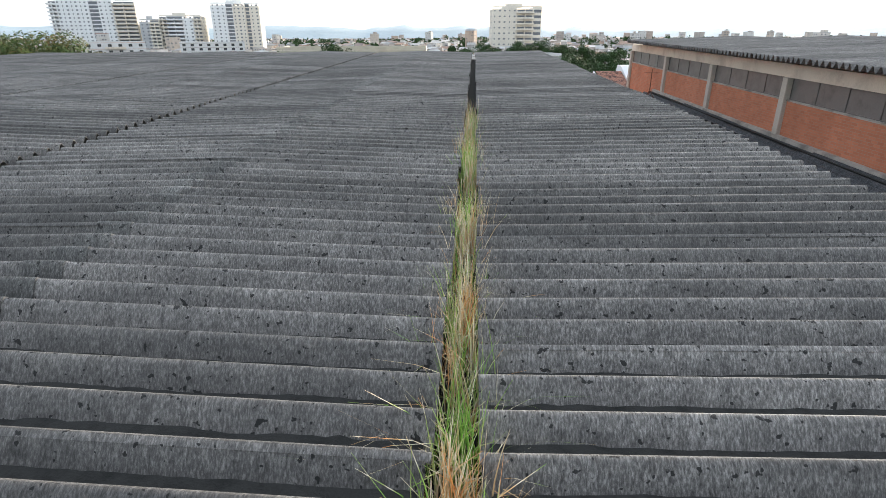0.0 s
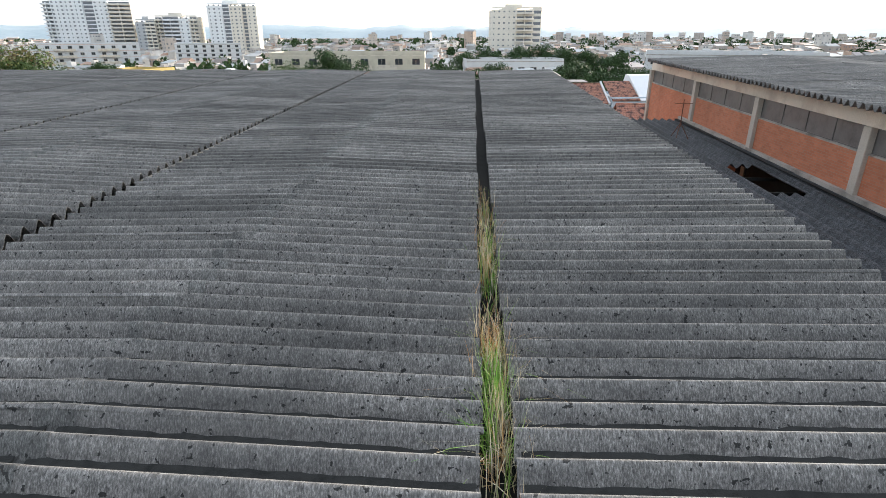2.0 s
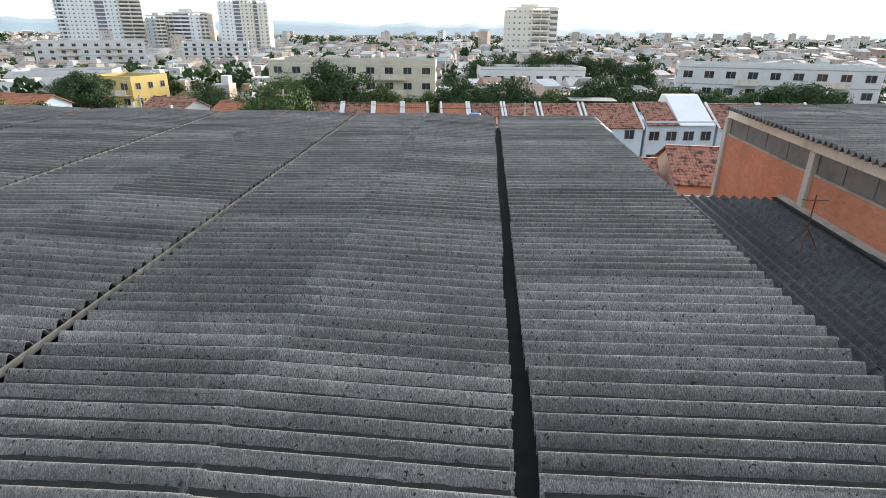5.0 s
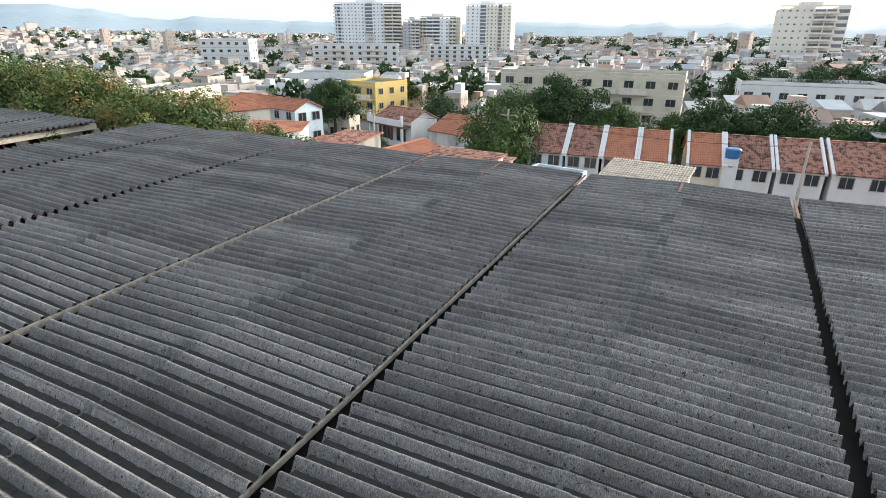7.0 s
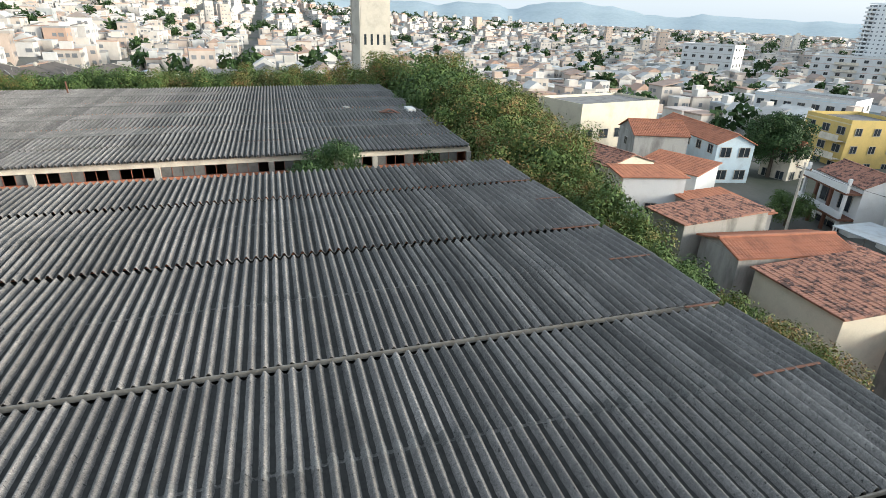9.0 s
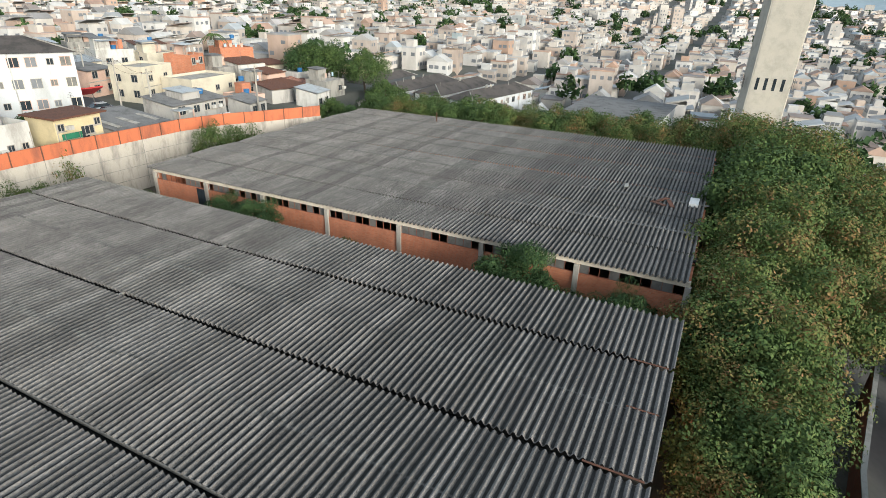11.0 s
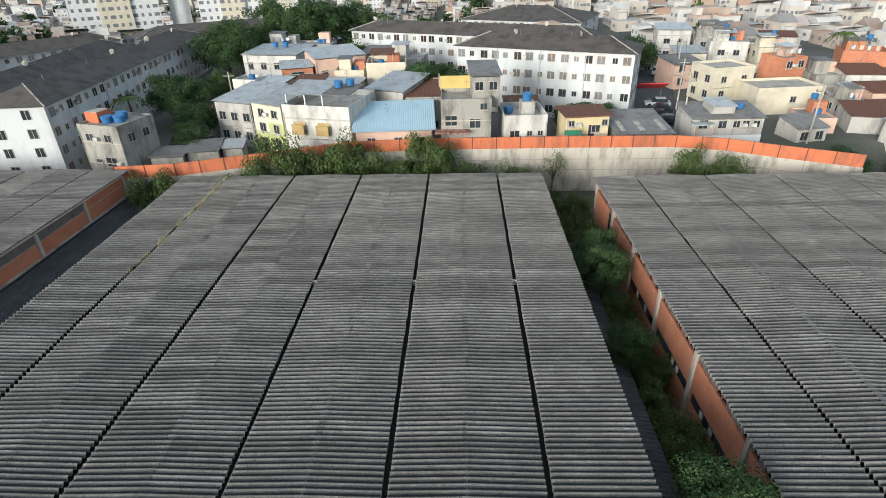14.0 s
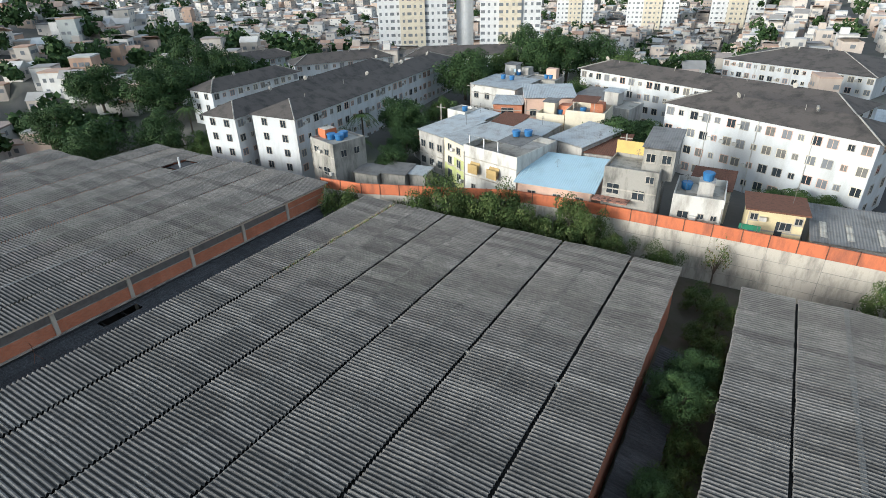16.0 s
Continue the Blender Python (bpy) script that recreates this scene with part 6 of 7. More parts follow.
POLES = [(-61.0, -21.5, 8.5), (-64.5, -34.0, 8.5), (-69.5, -50.0, 8.5), (-77.0, -16.5, 8.0), (9.0, -28.0, 9.0), (11.5, -44.0, 9.0), (-24.6, -24.0, 9.0), (-24.5, 87.8, 9.6), (-43.5, 89.6, 8.5), (4.0, 88.6, 8.5)]
for x, y, h in POLES:
    utility_pole(x, y, h)
for (xa, ya, ha), (xb, yb, hb) in ((POLES[0], POLES[1]), (POLES[1], POLES[2]), (POLES[4], POLES[5]), (POLES[7], POLES[9]), (POLES[8], POLES[7])):
    for off in (-0.8, 0.8):
        pa, pb = Vector((xa + off, ya, ground_z(xa, ya) + ha - 0.4)), Vector((xb + off, yb, ground_z(xb, yb) + hb - 0.4))
        pts = [pa.lerp(pb, k / 8) - Vector((0, 0, 0.9 * (1 - (2 * k / 8 - 1) ** 2))) for k in range(9)]
        bm = bmesh.new()
        rings = [[bm.verts.new(p + Vector(c) * 0.02) for c in ((1, 0, 0), (0, 1, 0), (-1, 0, 0), (0, 0, 1))] for p in pts]
        for p, q in zip(rings, rings[1:]):
            for k in range(4):
                bm.faces.new((p[k], p[(k + 1) % 4], q[(k + 1) % 4], q[k]))
        tagged(part("power_cable", bm, M_GUTTER_DARK, None), "thin black power cable slung between two poles", "cable", "power cables")

# ---- south: white apartment blocks ----
apartment_block("long white four-storey block with dark hipped roof", (-27.2, -37.2), (-54.0, -26.2), 9.0, S0, 15.1, 4, 15, 1.8)
apartment_block("very long white four-storey block with dark hipped roof", (-4.6, -64.0), (-52.5, -44.3), 9.2, S0 + 0.4, 14.3, 4, 26, 1.8)
apartment_block("white block end-on to the factory with dark roof", (26.4, -9.4), (31.0, -72.0), 9.4, S0 - 1.5, 13.0, 4, 28)
apartment_block("white block end-on to the factory with dark roof", (37.6, -6.4), (42.0, -60.0), 7.4, S0 - 2.0, 12.6, 4, 24)
apartment_block("white block crossing behind the others", (48.0, -74.0), (18.0, -92.0), 11.0, S0 - 1.0, 12.0, 3, 15)
apartment_block("white block crossing behind the others", (69.0, -53.4), (53.4, -76.4), 9.0, S0 - 2.0, 11.6, 4, 12)
apartment_block("white block end-on behind the others with dark roof", (62.6, -21.6), (62.2, -47.5), 7.4, S0 - 2.5, 11.6, 4, 12)
apartment_block("white block crossing far behind the others", (95.0, -51.0), (86.6, -72.3), 9.0, S0 - 2.5, 10.6, 4, 10)
apartment_block("white block with broad dark roof in the distance", (-28.0, -112.0), (-60.0, -98.0), 24.0, S0 - 1.0, 10.5, 3, 18, 3.0)

# ---- south: far towers ----
tower("cream and white tower block with small windows", 104, -164, 30, 14, 30, -16, 50, 23, 12, M_WHITE, False, trim=M_BEIGE)
tower("white and cream tower block with small windows", 66, -184, 26, 14, 22, -16, 50, 23, 10, M_WHITE, False, trim=M_BEIGE)
tower("white tower block with small windows", 98, -370, 26, 16, 16, -20, 46, 22, 9, M_WHITE, False, trim=M_BEIGE)
tower("pale tower block with small windows", 46, -383, 34, 16, 10, -20, 44, 21, 12, M_WHITE, False, trim=M_BEIGE)
tower("pale tower block with small windows", -7, -391, 32, 16, 5, -20, 44, 21, 11, M_WHITE, False, trim=M_BEIGE)
bm_silo = bmesh.new()
tube(bm_silo, (84.6, -176, -15), (84.6, -176, 36), 3.8, 3.8, 24)
tagged(part("water_silo", bm_silo, M_WHITE, None), "white cylindrical water silo between the towers", "silo")
bm_silo = bmesh.new()
tube(bm_silo, (-39, -393, -16), (-39, -393, 34), 5.4, 5.4, 20)
tagged(part("water_silo", bm_silo, M_WHITE, None), "slim white water silo", "silo")

# ---- south: cars ----
for label, x, y, turn, paint in (("dark parked hatchback at the kerb", -59.6, -29.6, -6, M_CARDARK), ("dark parked saloon at the kerb", -61.2, -32.8, -10, M_CARDARK), ("dark parked car half on the pavement", -60.2, -26.6, -4, M_CARDARK), ("silver parked car farther along the street", -68.4, -58.0, 70, M_CARPALE), ("silver car parked by the shop awning", -62.0, -36.2, -12, M_CARPALE)):
    car(label, x, y, ground_z(x, y) + 0.06, turn, paint)


# ---- trees ----
def tree_parts(seed, height, radius, clumps, per, leaf, squash=0.8, base=0.35):
    """Meshes of a tree with its foot at the origin: a tapered trunk with limbs, and a crown of many small leaves in uneven clumps."""
    r = random.Random(seed)
    bm = bmesh.new()
    fork = height * base
    tube(bm, (0, 0, -0.3), (r.uniform(-0.15, 0.15), r.uniform(-0.15, 0.15), fork), 0.035 * height, 0.024 * height, 8)
    cz = height - radius * squash
    centres = []
    for k in range(clumps):
        a, c = r.uniform(0, math.tau), r.uniform(-0.75, 1.0)
        s = math.sqrt(1 - c * c)
        q = radius * (0.62 + 0.38 * r.random()) * (1 + 0.22 * math.sin(3 * a + seed))
        centres.append(Vector((q * s * math.cos(a), q * s * math.sin(a), cz + q * squash * c)))
    for c in centres[:9]:
        mid = Vector((c.x * 0.4, c.y * 0.4, fork + (c.z - fork) * 0.55))
        tube(bm, (0, 0, fork * 0.93), mid, 0.018 * height, 0.011 * height, 5)
        tube(bm, mid, c, 0.011 * height, 0.003 * height, 5)
    trunk = bpy.data.meshes.new("trunk")
    bm.to_mesh(trunk), bm.free()
    trunk.materials.append(M_TRUNK)
    verts, faces = [], []
    for c in centres:
        spread = radius * r.uniform(0.2, 0.37)
        for k in range(per):
            d = Vector((r.gauss(0, 1), r.gauss(0, 1), r.gauss(0.25, 0.85))).normalized()
            p = c + Vector((d.x, d.y, d.z * 0.8)) * spread * (r.uniform(0.82, 1.08) if k % 5 else r.uniform(0.2, 1.35))
            n = (d + Vector((r.gauss(0, 0.4), r.gauss(0, 0.4), 0.25 + r.gauss(0, 0.4)))).normalized()
            t = n.orthogonal().normalized()
            t = Matrix.Rotation(r.uniform(0, math.tau), 3, n) @ t
            b = n.cross(t)
            w = leaf * r.uniform(0.6, 1.35)
            s = len(verts)
            verts += [tuple(p - t * w), tuple(p - b * w * 0.5), tuple(p + t * w), tuple(p + b * w * 0.5)]
            faces.append((s, s + 1, s + 2, s + 3))
    return trunk, verts, faces


def crown_mesh(verts, faces, material):
    me = bpy.data.meshes.new("crown")
    me.from_pydata(verts, [], faces)
    me.materials.append(material)
    me.update()
    return me


TREES = {}
for key, mat, args in (
    ("broad", M_LEAF, (1, 8.0, 4.2, 74, 220, 0.145)), ("broad2", M_LEAF, (2, 8.0, 4.0, 70, 220, 0.145)),
    ("dark", M_LEAFDARK, (3, 9.0, 4.4, 74, 190, 0.17)), ("dark2", M_LEAFDARK, (4, 9.0, 4.2, 70, 190, 0.17)),
    ("rust", M_LEAFRUST, (5, 8.0, 4.4, 80, 320, 0.11)), ("rust2", M_LEAFRUST, (6, 8.0, 4.4, 80, 320, 0.11)),
    ("alley", M_LEAFDARK, (11, 8.0, 3.0, 70, 330, 0.085)), ("alley2", M_LEAFDARK, (12, 8.0, 3.0, 66, 330, 0.085)),
    ("shrub", M_LEAFOLIVE, (7, 4.0, 2.3, 48, 190, 0.085, 0.8, 0.2)), ("shrub2", M_LEAFOLIVE, (8, 4.0, 2.2, 44, 190, 0.085, 0.85, 0.2)),
    ("bare", M_LEAFRUST, (9, 6.5, 3.2, 30, 14, 0.2))):
    trunk, v, f = tree_parts(*args)
    TREES[key] = (trunk, crown_mesh(v, f, mat))


def place_tree(kind, x, y, z, s=1.0, turn=0.0, label="", group="trees", sz=None, category="tree"):
    ob = thing("shrub" if "shrub" in kind else "tree", label or "broad leafy green tree with uneven crown", category, pose(x, y, z, 0, 0, turn) @ Matrix.Diagonal((s, s, sz or s, 1)), group)
    for nm, me in zip(("trunk", "crown"), TREES[kind]):
        p = new(nm, me)
        p.parent = ob
    return ob


rt = random.Random(77)
# the thicket north-west of the roofs
for x, y, s in ((-40.5, 58.5, 0.95), (-46, 58.2, 1.0), (-52.5, 58.5, 1.05), (-51, 64.5, 0.95), (-58, 60.5, 1.1), (-59.5, 66, 1.0), (-66, 58.5, 1.2), (-67, 65.5, 1.15), (-74, 60, 1.25), (-75.5, 68, 1.15), (-82, 62.5, 1.25), (-84, 71, 1.15), (-90, 57, 1.2), (-92, 66, 1.2), (-99, 60, 1.2), (-94, 76, 1.1), (-88, 50, 1.1), (-104, 70, 1.1)):
    place_tree(rt.choice(("rust", "rust2", "rust", "broad")), x, y, ground_z(x, y) - 0.1, s * 1.12, rt.uniform(0, 360), "olive tree with rusty autumn leaves in the thicket", "thicket trees")
for x, y, s in ((-38.5, 58.6, 0.95), (-35.0, 58.2, 0.88), (-31.5, 58.8, 0.84), (-28.0, 58.4, 0.74), (-25.0, 59.0, 0.66), (-21.5, 58.4, 0.62), (-18.4, 59.0, 0.64), (-15.4, 58.6, 0.58), (-12.4, 58.8, 0.5)):
    place_tree("broad2" if rt.random() < 0.5 else "rust2", x, y, 0.0 if y < 60 else ground_z(x, y) - 0.1, s, rt.uniform(0, 360), "small leafy tree below the roof's north edge", "trees below the roof")
for x, y, s in ((-87.5, 2, 0.95), (-88, 8, 1.1), (-88.5, 14, 1.15), (-89, 20, 1.2), (-88, 26, 1.15), (-89, 32, 1.2), (-90, 38, 1.25), (-88.5, 44, 1.2), (-96, 5, 1.05), (-97, 12, 1.1), (-97, 19, 1.1), (-98, 27, 1.15), (-99, 35, 1.15), (-100, 43, 1.2), (-94, -3, 1.0), (-104, -8, 1.0), (-105, 2, 1.0), (-106, 14, 1.0), (-110, 50, 1.1), (-112, 60, 1.1), (-108, -16, 1.1), (-109, -27, 1.2), (-88, -9, 0.8)):
    place_tree(rt.choice(("broad", "broad2", "dark", "rust2", "broad")), x, y, ground_z(x, y) - 0.1, s * 0.95, rt.uniform(0, 360), "dense green tree beside the far hall", "trees by the far hall")
# the alley
for x, y, s, k in ((-41.1, 43.0, 1.12, "alley"), (-40.6, 46.6, 0.8, "alley2"), (-40.6, 18.0, 0.95, "alley2"), (-40.8, 14.0, 0.85, "alley"), (-40.6, 27.3, 0.7, "alley"), (-40.4, 50.5, 0.95, "alley2")):
    place_tree(k, x, y, 0.0, s * 0.82, rt.uniform(0, 360), "leafy tree growing up in the alley", "alley trees", sz=s * 0.88)
for x, y, s in ((-41.7, 20.5, 0.8), (-41.5, 24.5, 0.85), (-42.2, 28.0, 0.75), (-41.3, 31.5, 0.7), (-42.0, 6.5, 0.8), (-40.6, 3.5, 0.7), (-41.6, -0.5, 0.9), (-39.4, -3.0, 0.8), (-41.4, 51.6, 1.3), (-41.8, 10.0, 0.8), (-42.3, 35.5, 0.9)):
    place_tree(rt.choice(("shrub", "shrub2")), x, y, 0.0, s, rt.uniform(0, 360), "dark green shrub in the alley", "alley shrubs", category="shrub")
# shrubs between the roof and the south wall
for x, y, s, k in ((9.2, 0.6, 1.75, "shrub"), (7.2, 0.0, 1.5, "shrub"), (-1.6, -3.4, 1.6, "shrub"), (-4.9, -4.0, 2.3, "shrub"), (-8.0, -4.8, 1.75, "shrub2"), (-11.4, -5.4, 1.85, "shrub2"), (-13.6, -5.8, 2.15, "shrub"), (-16.0, -6.0, 1.55, "shrub"), (-19.0, -6.4, 1.35, "shrub2"), (-22.6, -6.6, 2.05, "shrub2"), (-25.0, -6.6, 1.8, "shrub2"), (-28.5, -6.4, 1.4, "shrub"), (-34.4, -6.0, 1.3, "shrub"), (-56.0, -4.4, 1.7, "shrub2"), (-60.5, -4.0, 1.6, "shrub")):
    place_tree(k, x, y, 0.0, s * 0.68, rt.uniform(0, 360), "bushy olive green shrub against the boundary wall", "wall shrubs", sz=s * 1.1, category="shrub")
place_tree("bare", -40.0, -8.6, 0.0, 0.55, 20, "thin straw-coloured bush against the wall", "wall shrubs", sz=0.98, category="shrub")
# north streets
place_tree("broad", -26.2, 91.0, -5.2, 1.05, 40, "large round green street tree", "street trees", sz=1.36)
for x, y, s, k in ((-65.8, 110, 1.0, "dark"), (-68.0, 113, 0.95, "dark2"), (-33, 113, 1.15, "broad"), (-25, 115, 1.2, "dark"), (-18, 116, 0.95, "broad2"), (-45, 112, 0.8, "dark"), (-47.5, 94, 0.5, "broad")):
    place_tree(k, x, y, ground_z(x, y), s, rt.uniform(0, 360), "leafy street tree among the houses", "street trees")
place_tree("bare", -50, 118, ground_z(-50, 118), 1.25, 0, "sparse reddish leafless tree", "street trees")
for k in range(17):
    x = -10 + k * 3.9 + rt.uniform(-0.8, 0.8)
    place_tree(rt.choice(("dark", "dark2", "dark", "broad2")), x, 114 + rt.uniform(-3, 4), -5.5, rt.uniform(0.92, 1.15), rt.uniform(0, 360), "dense dark green tree in a tall row", "tree row")
for x, y, s in ((-2, 178, 1.15), (5, 184, 1.25), (12, 180, 1.3), (18, 187, 1.35), (25, 182, 1.25), (33, 188, 1.2), (41, 184, 1.1)):
    place_tree(rt.choice(("dark", "dark2")), x, y, ground_z(x, y) - 0.2, s, rt.uniform(0, 360), "tall dark tree in a grove behind the houses", "grove")
# south: between the blocks
for x, y, s, k in ((10.6, -14.6, 0.55, "dark2"), (12.2, -20.6, 0.66, "dark2"), (17.5, -29.5, 0.78, "dark"), (20.8, -31.5, 0.85, "dark2"), (22.5, -62, 1.25, "dark"), (18.5, -58, 1.15, "dark2"), (16.0, -40, 0.8, "broad2"), (22.5, -16, 0.6, "dark"), (-21.5, -31.5, 1.0, "dark"), (-25.0, -33.5, 0.9, "dark2"), (-6, -56, 1.0, "broad"), (10, -76, 1.45, "dark"), (4, -80, 1.4, "dark2"), (16, -72, 1.3, "broad2"), (-3, -86, 1.3, "dark"), (-10, -78, 1.2, "broad"), (24, -100, 1.5, "dark"), (38, -112, 1.3, "broad2"), (-47.6, -23.5, 0.55, "broad"), (-50.5, -24.5, 0.5, "broad2"), (-44.6, -23.0, 0.5, "dark"), (-78.5, -3.0, 0.6, "broad"), (-83, -2.0, 0.65, "dark"), (-76.5, -10.5, 0.62, "broad"), (-79.5, -11.0, 0.55, "dark"), (-2, -150, 1.9, "dark"), (10, -158, 1.8, "dark2"), (-14, -160, 1.8, "dark"), (77, -27, 1.2, "dark2"), (82, -44, 1.2, "dark"), (90, -30, 1.3, "dark"), (76, -18, 1.3, "dark"), (92, -14, 1.3, "dark2"), (100, -46, 1.4, "dark"), (64, -8, 1.1, "dark"), (86, 0, 1.2, "dark2"), (70, 2, 1.1, "dark"), (56, -12, 0.8, "broad2"), (-107, -31, 1.0, "dark"), (-64.5, -58, 0.8, "dark")):
    place_tree(k, x, y, ground_z(x, y) - 0.2, s, rt.uniform(0, 360), "dark green tree between the blocks", "estate trees")


def palm(x, y, z, h, label):
    ob = thing("palm", label, "palm", pose(x, y, z), "palms")
    bm = bmesh.new()
    for k in range(6):
        tube(bm, (0.06 * math.sin(k), 0, h * k / 6), (0.06 * math.sin(k + 1), 0, h * (k + 1) / 6), 0.2 - 0.012 * k, 0.19 - 0.012 * k, 8)
    part("trunk", bm, M_TRUNK, ob)
    r = random.Random(int(h * 10 + x))
    for k in range(15):
        a = k * math.tau / 15 + r.uniform(-0.15, 0.15)
        lift = r.uniform(0.1, 1.0)
        verts, faces = [], []
        for j in range(1, 13):
            s = j / 12
            p = Vector((math.cos(a) * 2.9 * s, math.sin(a) * 2.9 * s, h + lift * 1.6 * s - (1.4 + lift) * s * s * 1.3))
            side = Vector((-math.sin(a), math.cos(a), 0))
            fwd = Vector((math.cos(a), math.sin(a), -0.5))
            for sg in (-1, 1):
                tip = p + side * sg * (0.75 * (1 - 0.6 * s)) + fwd * 0.35 - Vector((0, 0, 0.3))
                i = len(verts)
                verts += [tuple(p - fwd * 0.09), tuple(p + fwd * 0.09), tuple(tip)]
                faces.append((i, i + 1, i + 2))
        raw_part("frond", verts, faces, M_LEAF, ob)
    return ob


palm(24.0, -24.0, 3.0, 7.6, "coconut palm beside the white block")
palm(21.6, -19.0, 3.2, 4.6, "short palm beside the white block")
palm(-99.0, -49.5, 3.6, 10.5, "tall palm above the house roofs")
palm(-46.8, -24.6, 4.4, 3.8, "low palm in front of the white block")
palm(-4.5, -33.0, 4.5, 5.6, "palm between unfinished houses")
palm(64.0, -16.0, 2.5, 7.0, "palm behind the far roof")

# ---- grass along the gutter ----
rg = random.Random(3)
gv, gf = [], []
for k in range(7600):
    y = rg.choice((rg.uniform(0.2, 13.5), rg.uniform(5.5, 13.2), rg.uniform(12.5, 17.6), rg.uniform(15.2, 22.6), rg.uniform(0.2, 8)))
    clump = 0.5 + 0.5 * math.sin(y * 2.3) * math.sin(y * 0.9 + 1)
    if rg.random() > 0.35 + 0.65 * clump:
        continue
    if (13.4 < y < 15.0 or 17.3 < y < 18.6) and rg.random() < 0.86 or y > 20.5 and rg.random() < 0.45:
        continue
    p = TILT @ Vector((rg.gauss(0.02, 0.105), y, 6.66))
    wild = rg.random() < 0.42
    stray = rg.random() < 0.075
    h = rg.uniform(0.36, 0.95) * (0.8 if wild else 1.0)
    lean = Vector((rg.gauss(0, 0.34 if wild else 0.1), rg.gauss(0.02, 0.3 if wild else 0.16), 0))
    bend = 0.45 if wild else 0.14
    if stray:
        h, bend = rg.uniform(0.6, 0.85), rg.uniform(0.45, 0.6)
        lean = Vector((rg.choice((-1, 1)) * rg.uniform(0.4, 0.85), rg.gauss(-0.1, 0.25), 0))
    side = Vector((math.cos(k), math.sin(k), 0)) * rg.uniform(0.003, 0.0075)
    s = len(gv)
    for j in range(5):
        f = j / 4
        c = p + Vector((0, 0, h * f * (1 - bend * f) * (1.0 if not stray else 1.3 - 0.3 * f))) + lean * (f * f)
        w = side * (1 - 0.85 * f)
        gv += [tuple(c - w), tuple(c + w)]
    for j in range(4):
        gf.append((s + 2 * j, s + 2 * j + 1, s + 2 * j + 3, s + 2 * j + 2))
for k in range(1300):
    y = rg.uniform(-0.2, 9.0)
    if math.sin(y * 3.1) + 0.6 * math.sin(y * 7.7 + 1) < -0.25:
        continue
    p = TILT @ Vector((rg.gauss(0.02, 0.085), y, 6.68))
    h = rg.uniform(0.35, 0.8)
    lean = Vector((rg.gauss(0, 0.15 if k % 5 else 0.45), rg.gauss(0, 0.16), 0))
    side = Vector((math.cos(k), math.sin(k), 0)) * rg.uniform(0.005, 0.011)
    s = len(gv)
    for j in range(4):
        f = j / 3
        c = p + Vector((0, 0, h * f * (1 - 0.25 * f))) + lean * (f * f)
        w = side * (1 - 0.85 * f)
        gv += [tuple(c - w), tuple(c + w)]
    for j in range(3):
        gf.append((s + 2 * j, s + 2 * j + 1, s + 2 * j + 3, s + 2 * j + 2))
tagged(raw_part("gutter_grass", gv, gf, M_GRASS, None), "tall dry and green grass growing along the roof gutter", "grass", kind="stuff")

# ---- the town beyond ----
rects = []
for ob in list(bpy.data.objects):
    if ob.name.split(".")[0] in ("house", "apartment_block", "tower_block", "brick_hall", "warehouse", "water_tower"):
        m = ob.matrix_basis
        pts = []
        for ch in ob.children:
            if ch.type == "MESH" and "wall" in ch.name:
                mm = m @ ch.matrix_basis
                pts += [mm @ Vector(c) for c in ch.bound_box]
        if pts:
            rects.append((min(p.x for p in pts), max(p.x for p in pts), min(p.y for p in pts), max(p.y for p in pts)))
rects = np.array(rects)
rng2 = np.random.default_rng(11)


def lots(step, r0, r1, keep):
    n = int(r1 / step) + 1
    i, j = np.meshgrid(np.arange(-n, n + 1), np.arange(-n, n + 1))
    x = -15 + i.ravel() * step + rng2.uniform(-0.22, 0.22, i.size) * step
    y = 30 + j.ravel() * step + rng2.uniform(-0.22, 0.22, i.size) * step
    r = np.hypot(x + 15, y - 30)
    az = np.degrees(np.arctan2(y - 30, x + 15))
    ok = (r >= r0) & (r < r1) & ~((az > -8) & (az < 48)) & (rng2.random(i.size) < keep)
    # streets between the blocks
    ok &= ~((np.mod(i.ravel(), 7) == 0) | (np.mod(j.ravel(), 5) == 0))
    ok &= ~((x > -104) & (x < 58) & (y > -84) & (y < 60)) & ~((x > 40) & (x < 84) & (y > -40) & (y < 60))
    ok &= ~((x > -88) & (x < 72) & (y >= 60) & (y < 124))
    for x0, x1, y0, y1 in rects:
        ok &= ~((x > x0 - 5.5) & (x < x1 + 5.5) & (y > y0 - 5.5) & (y < y1 + 5.5))
    return x[ok], y[ok], r[ok]


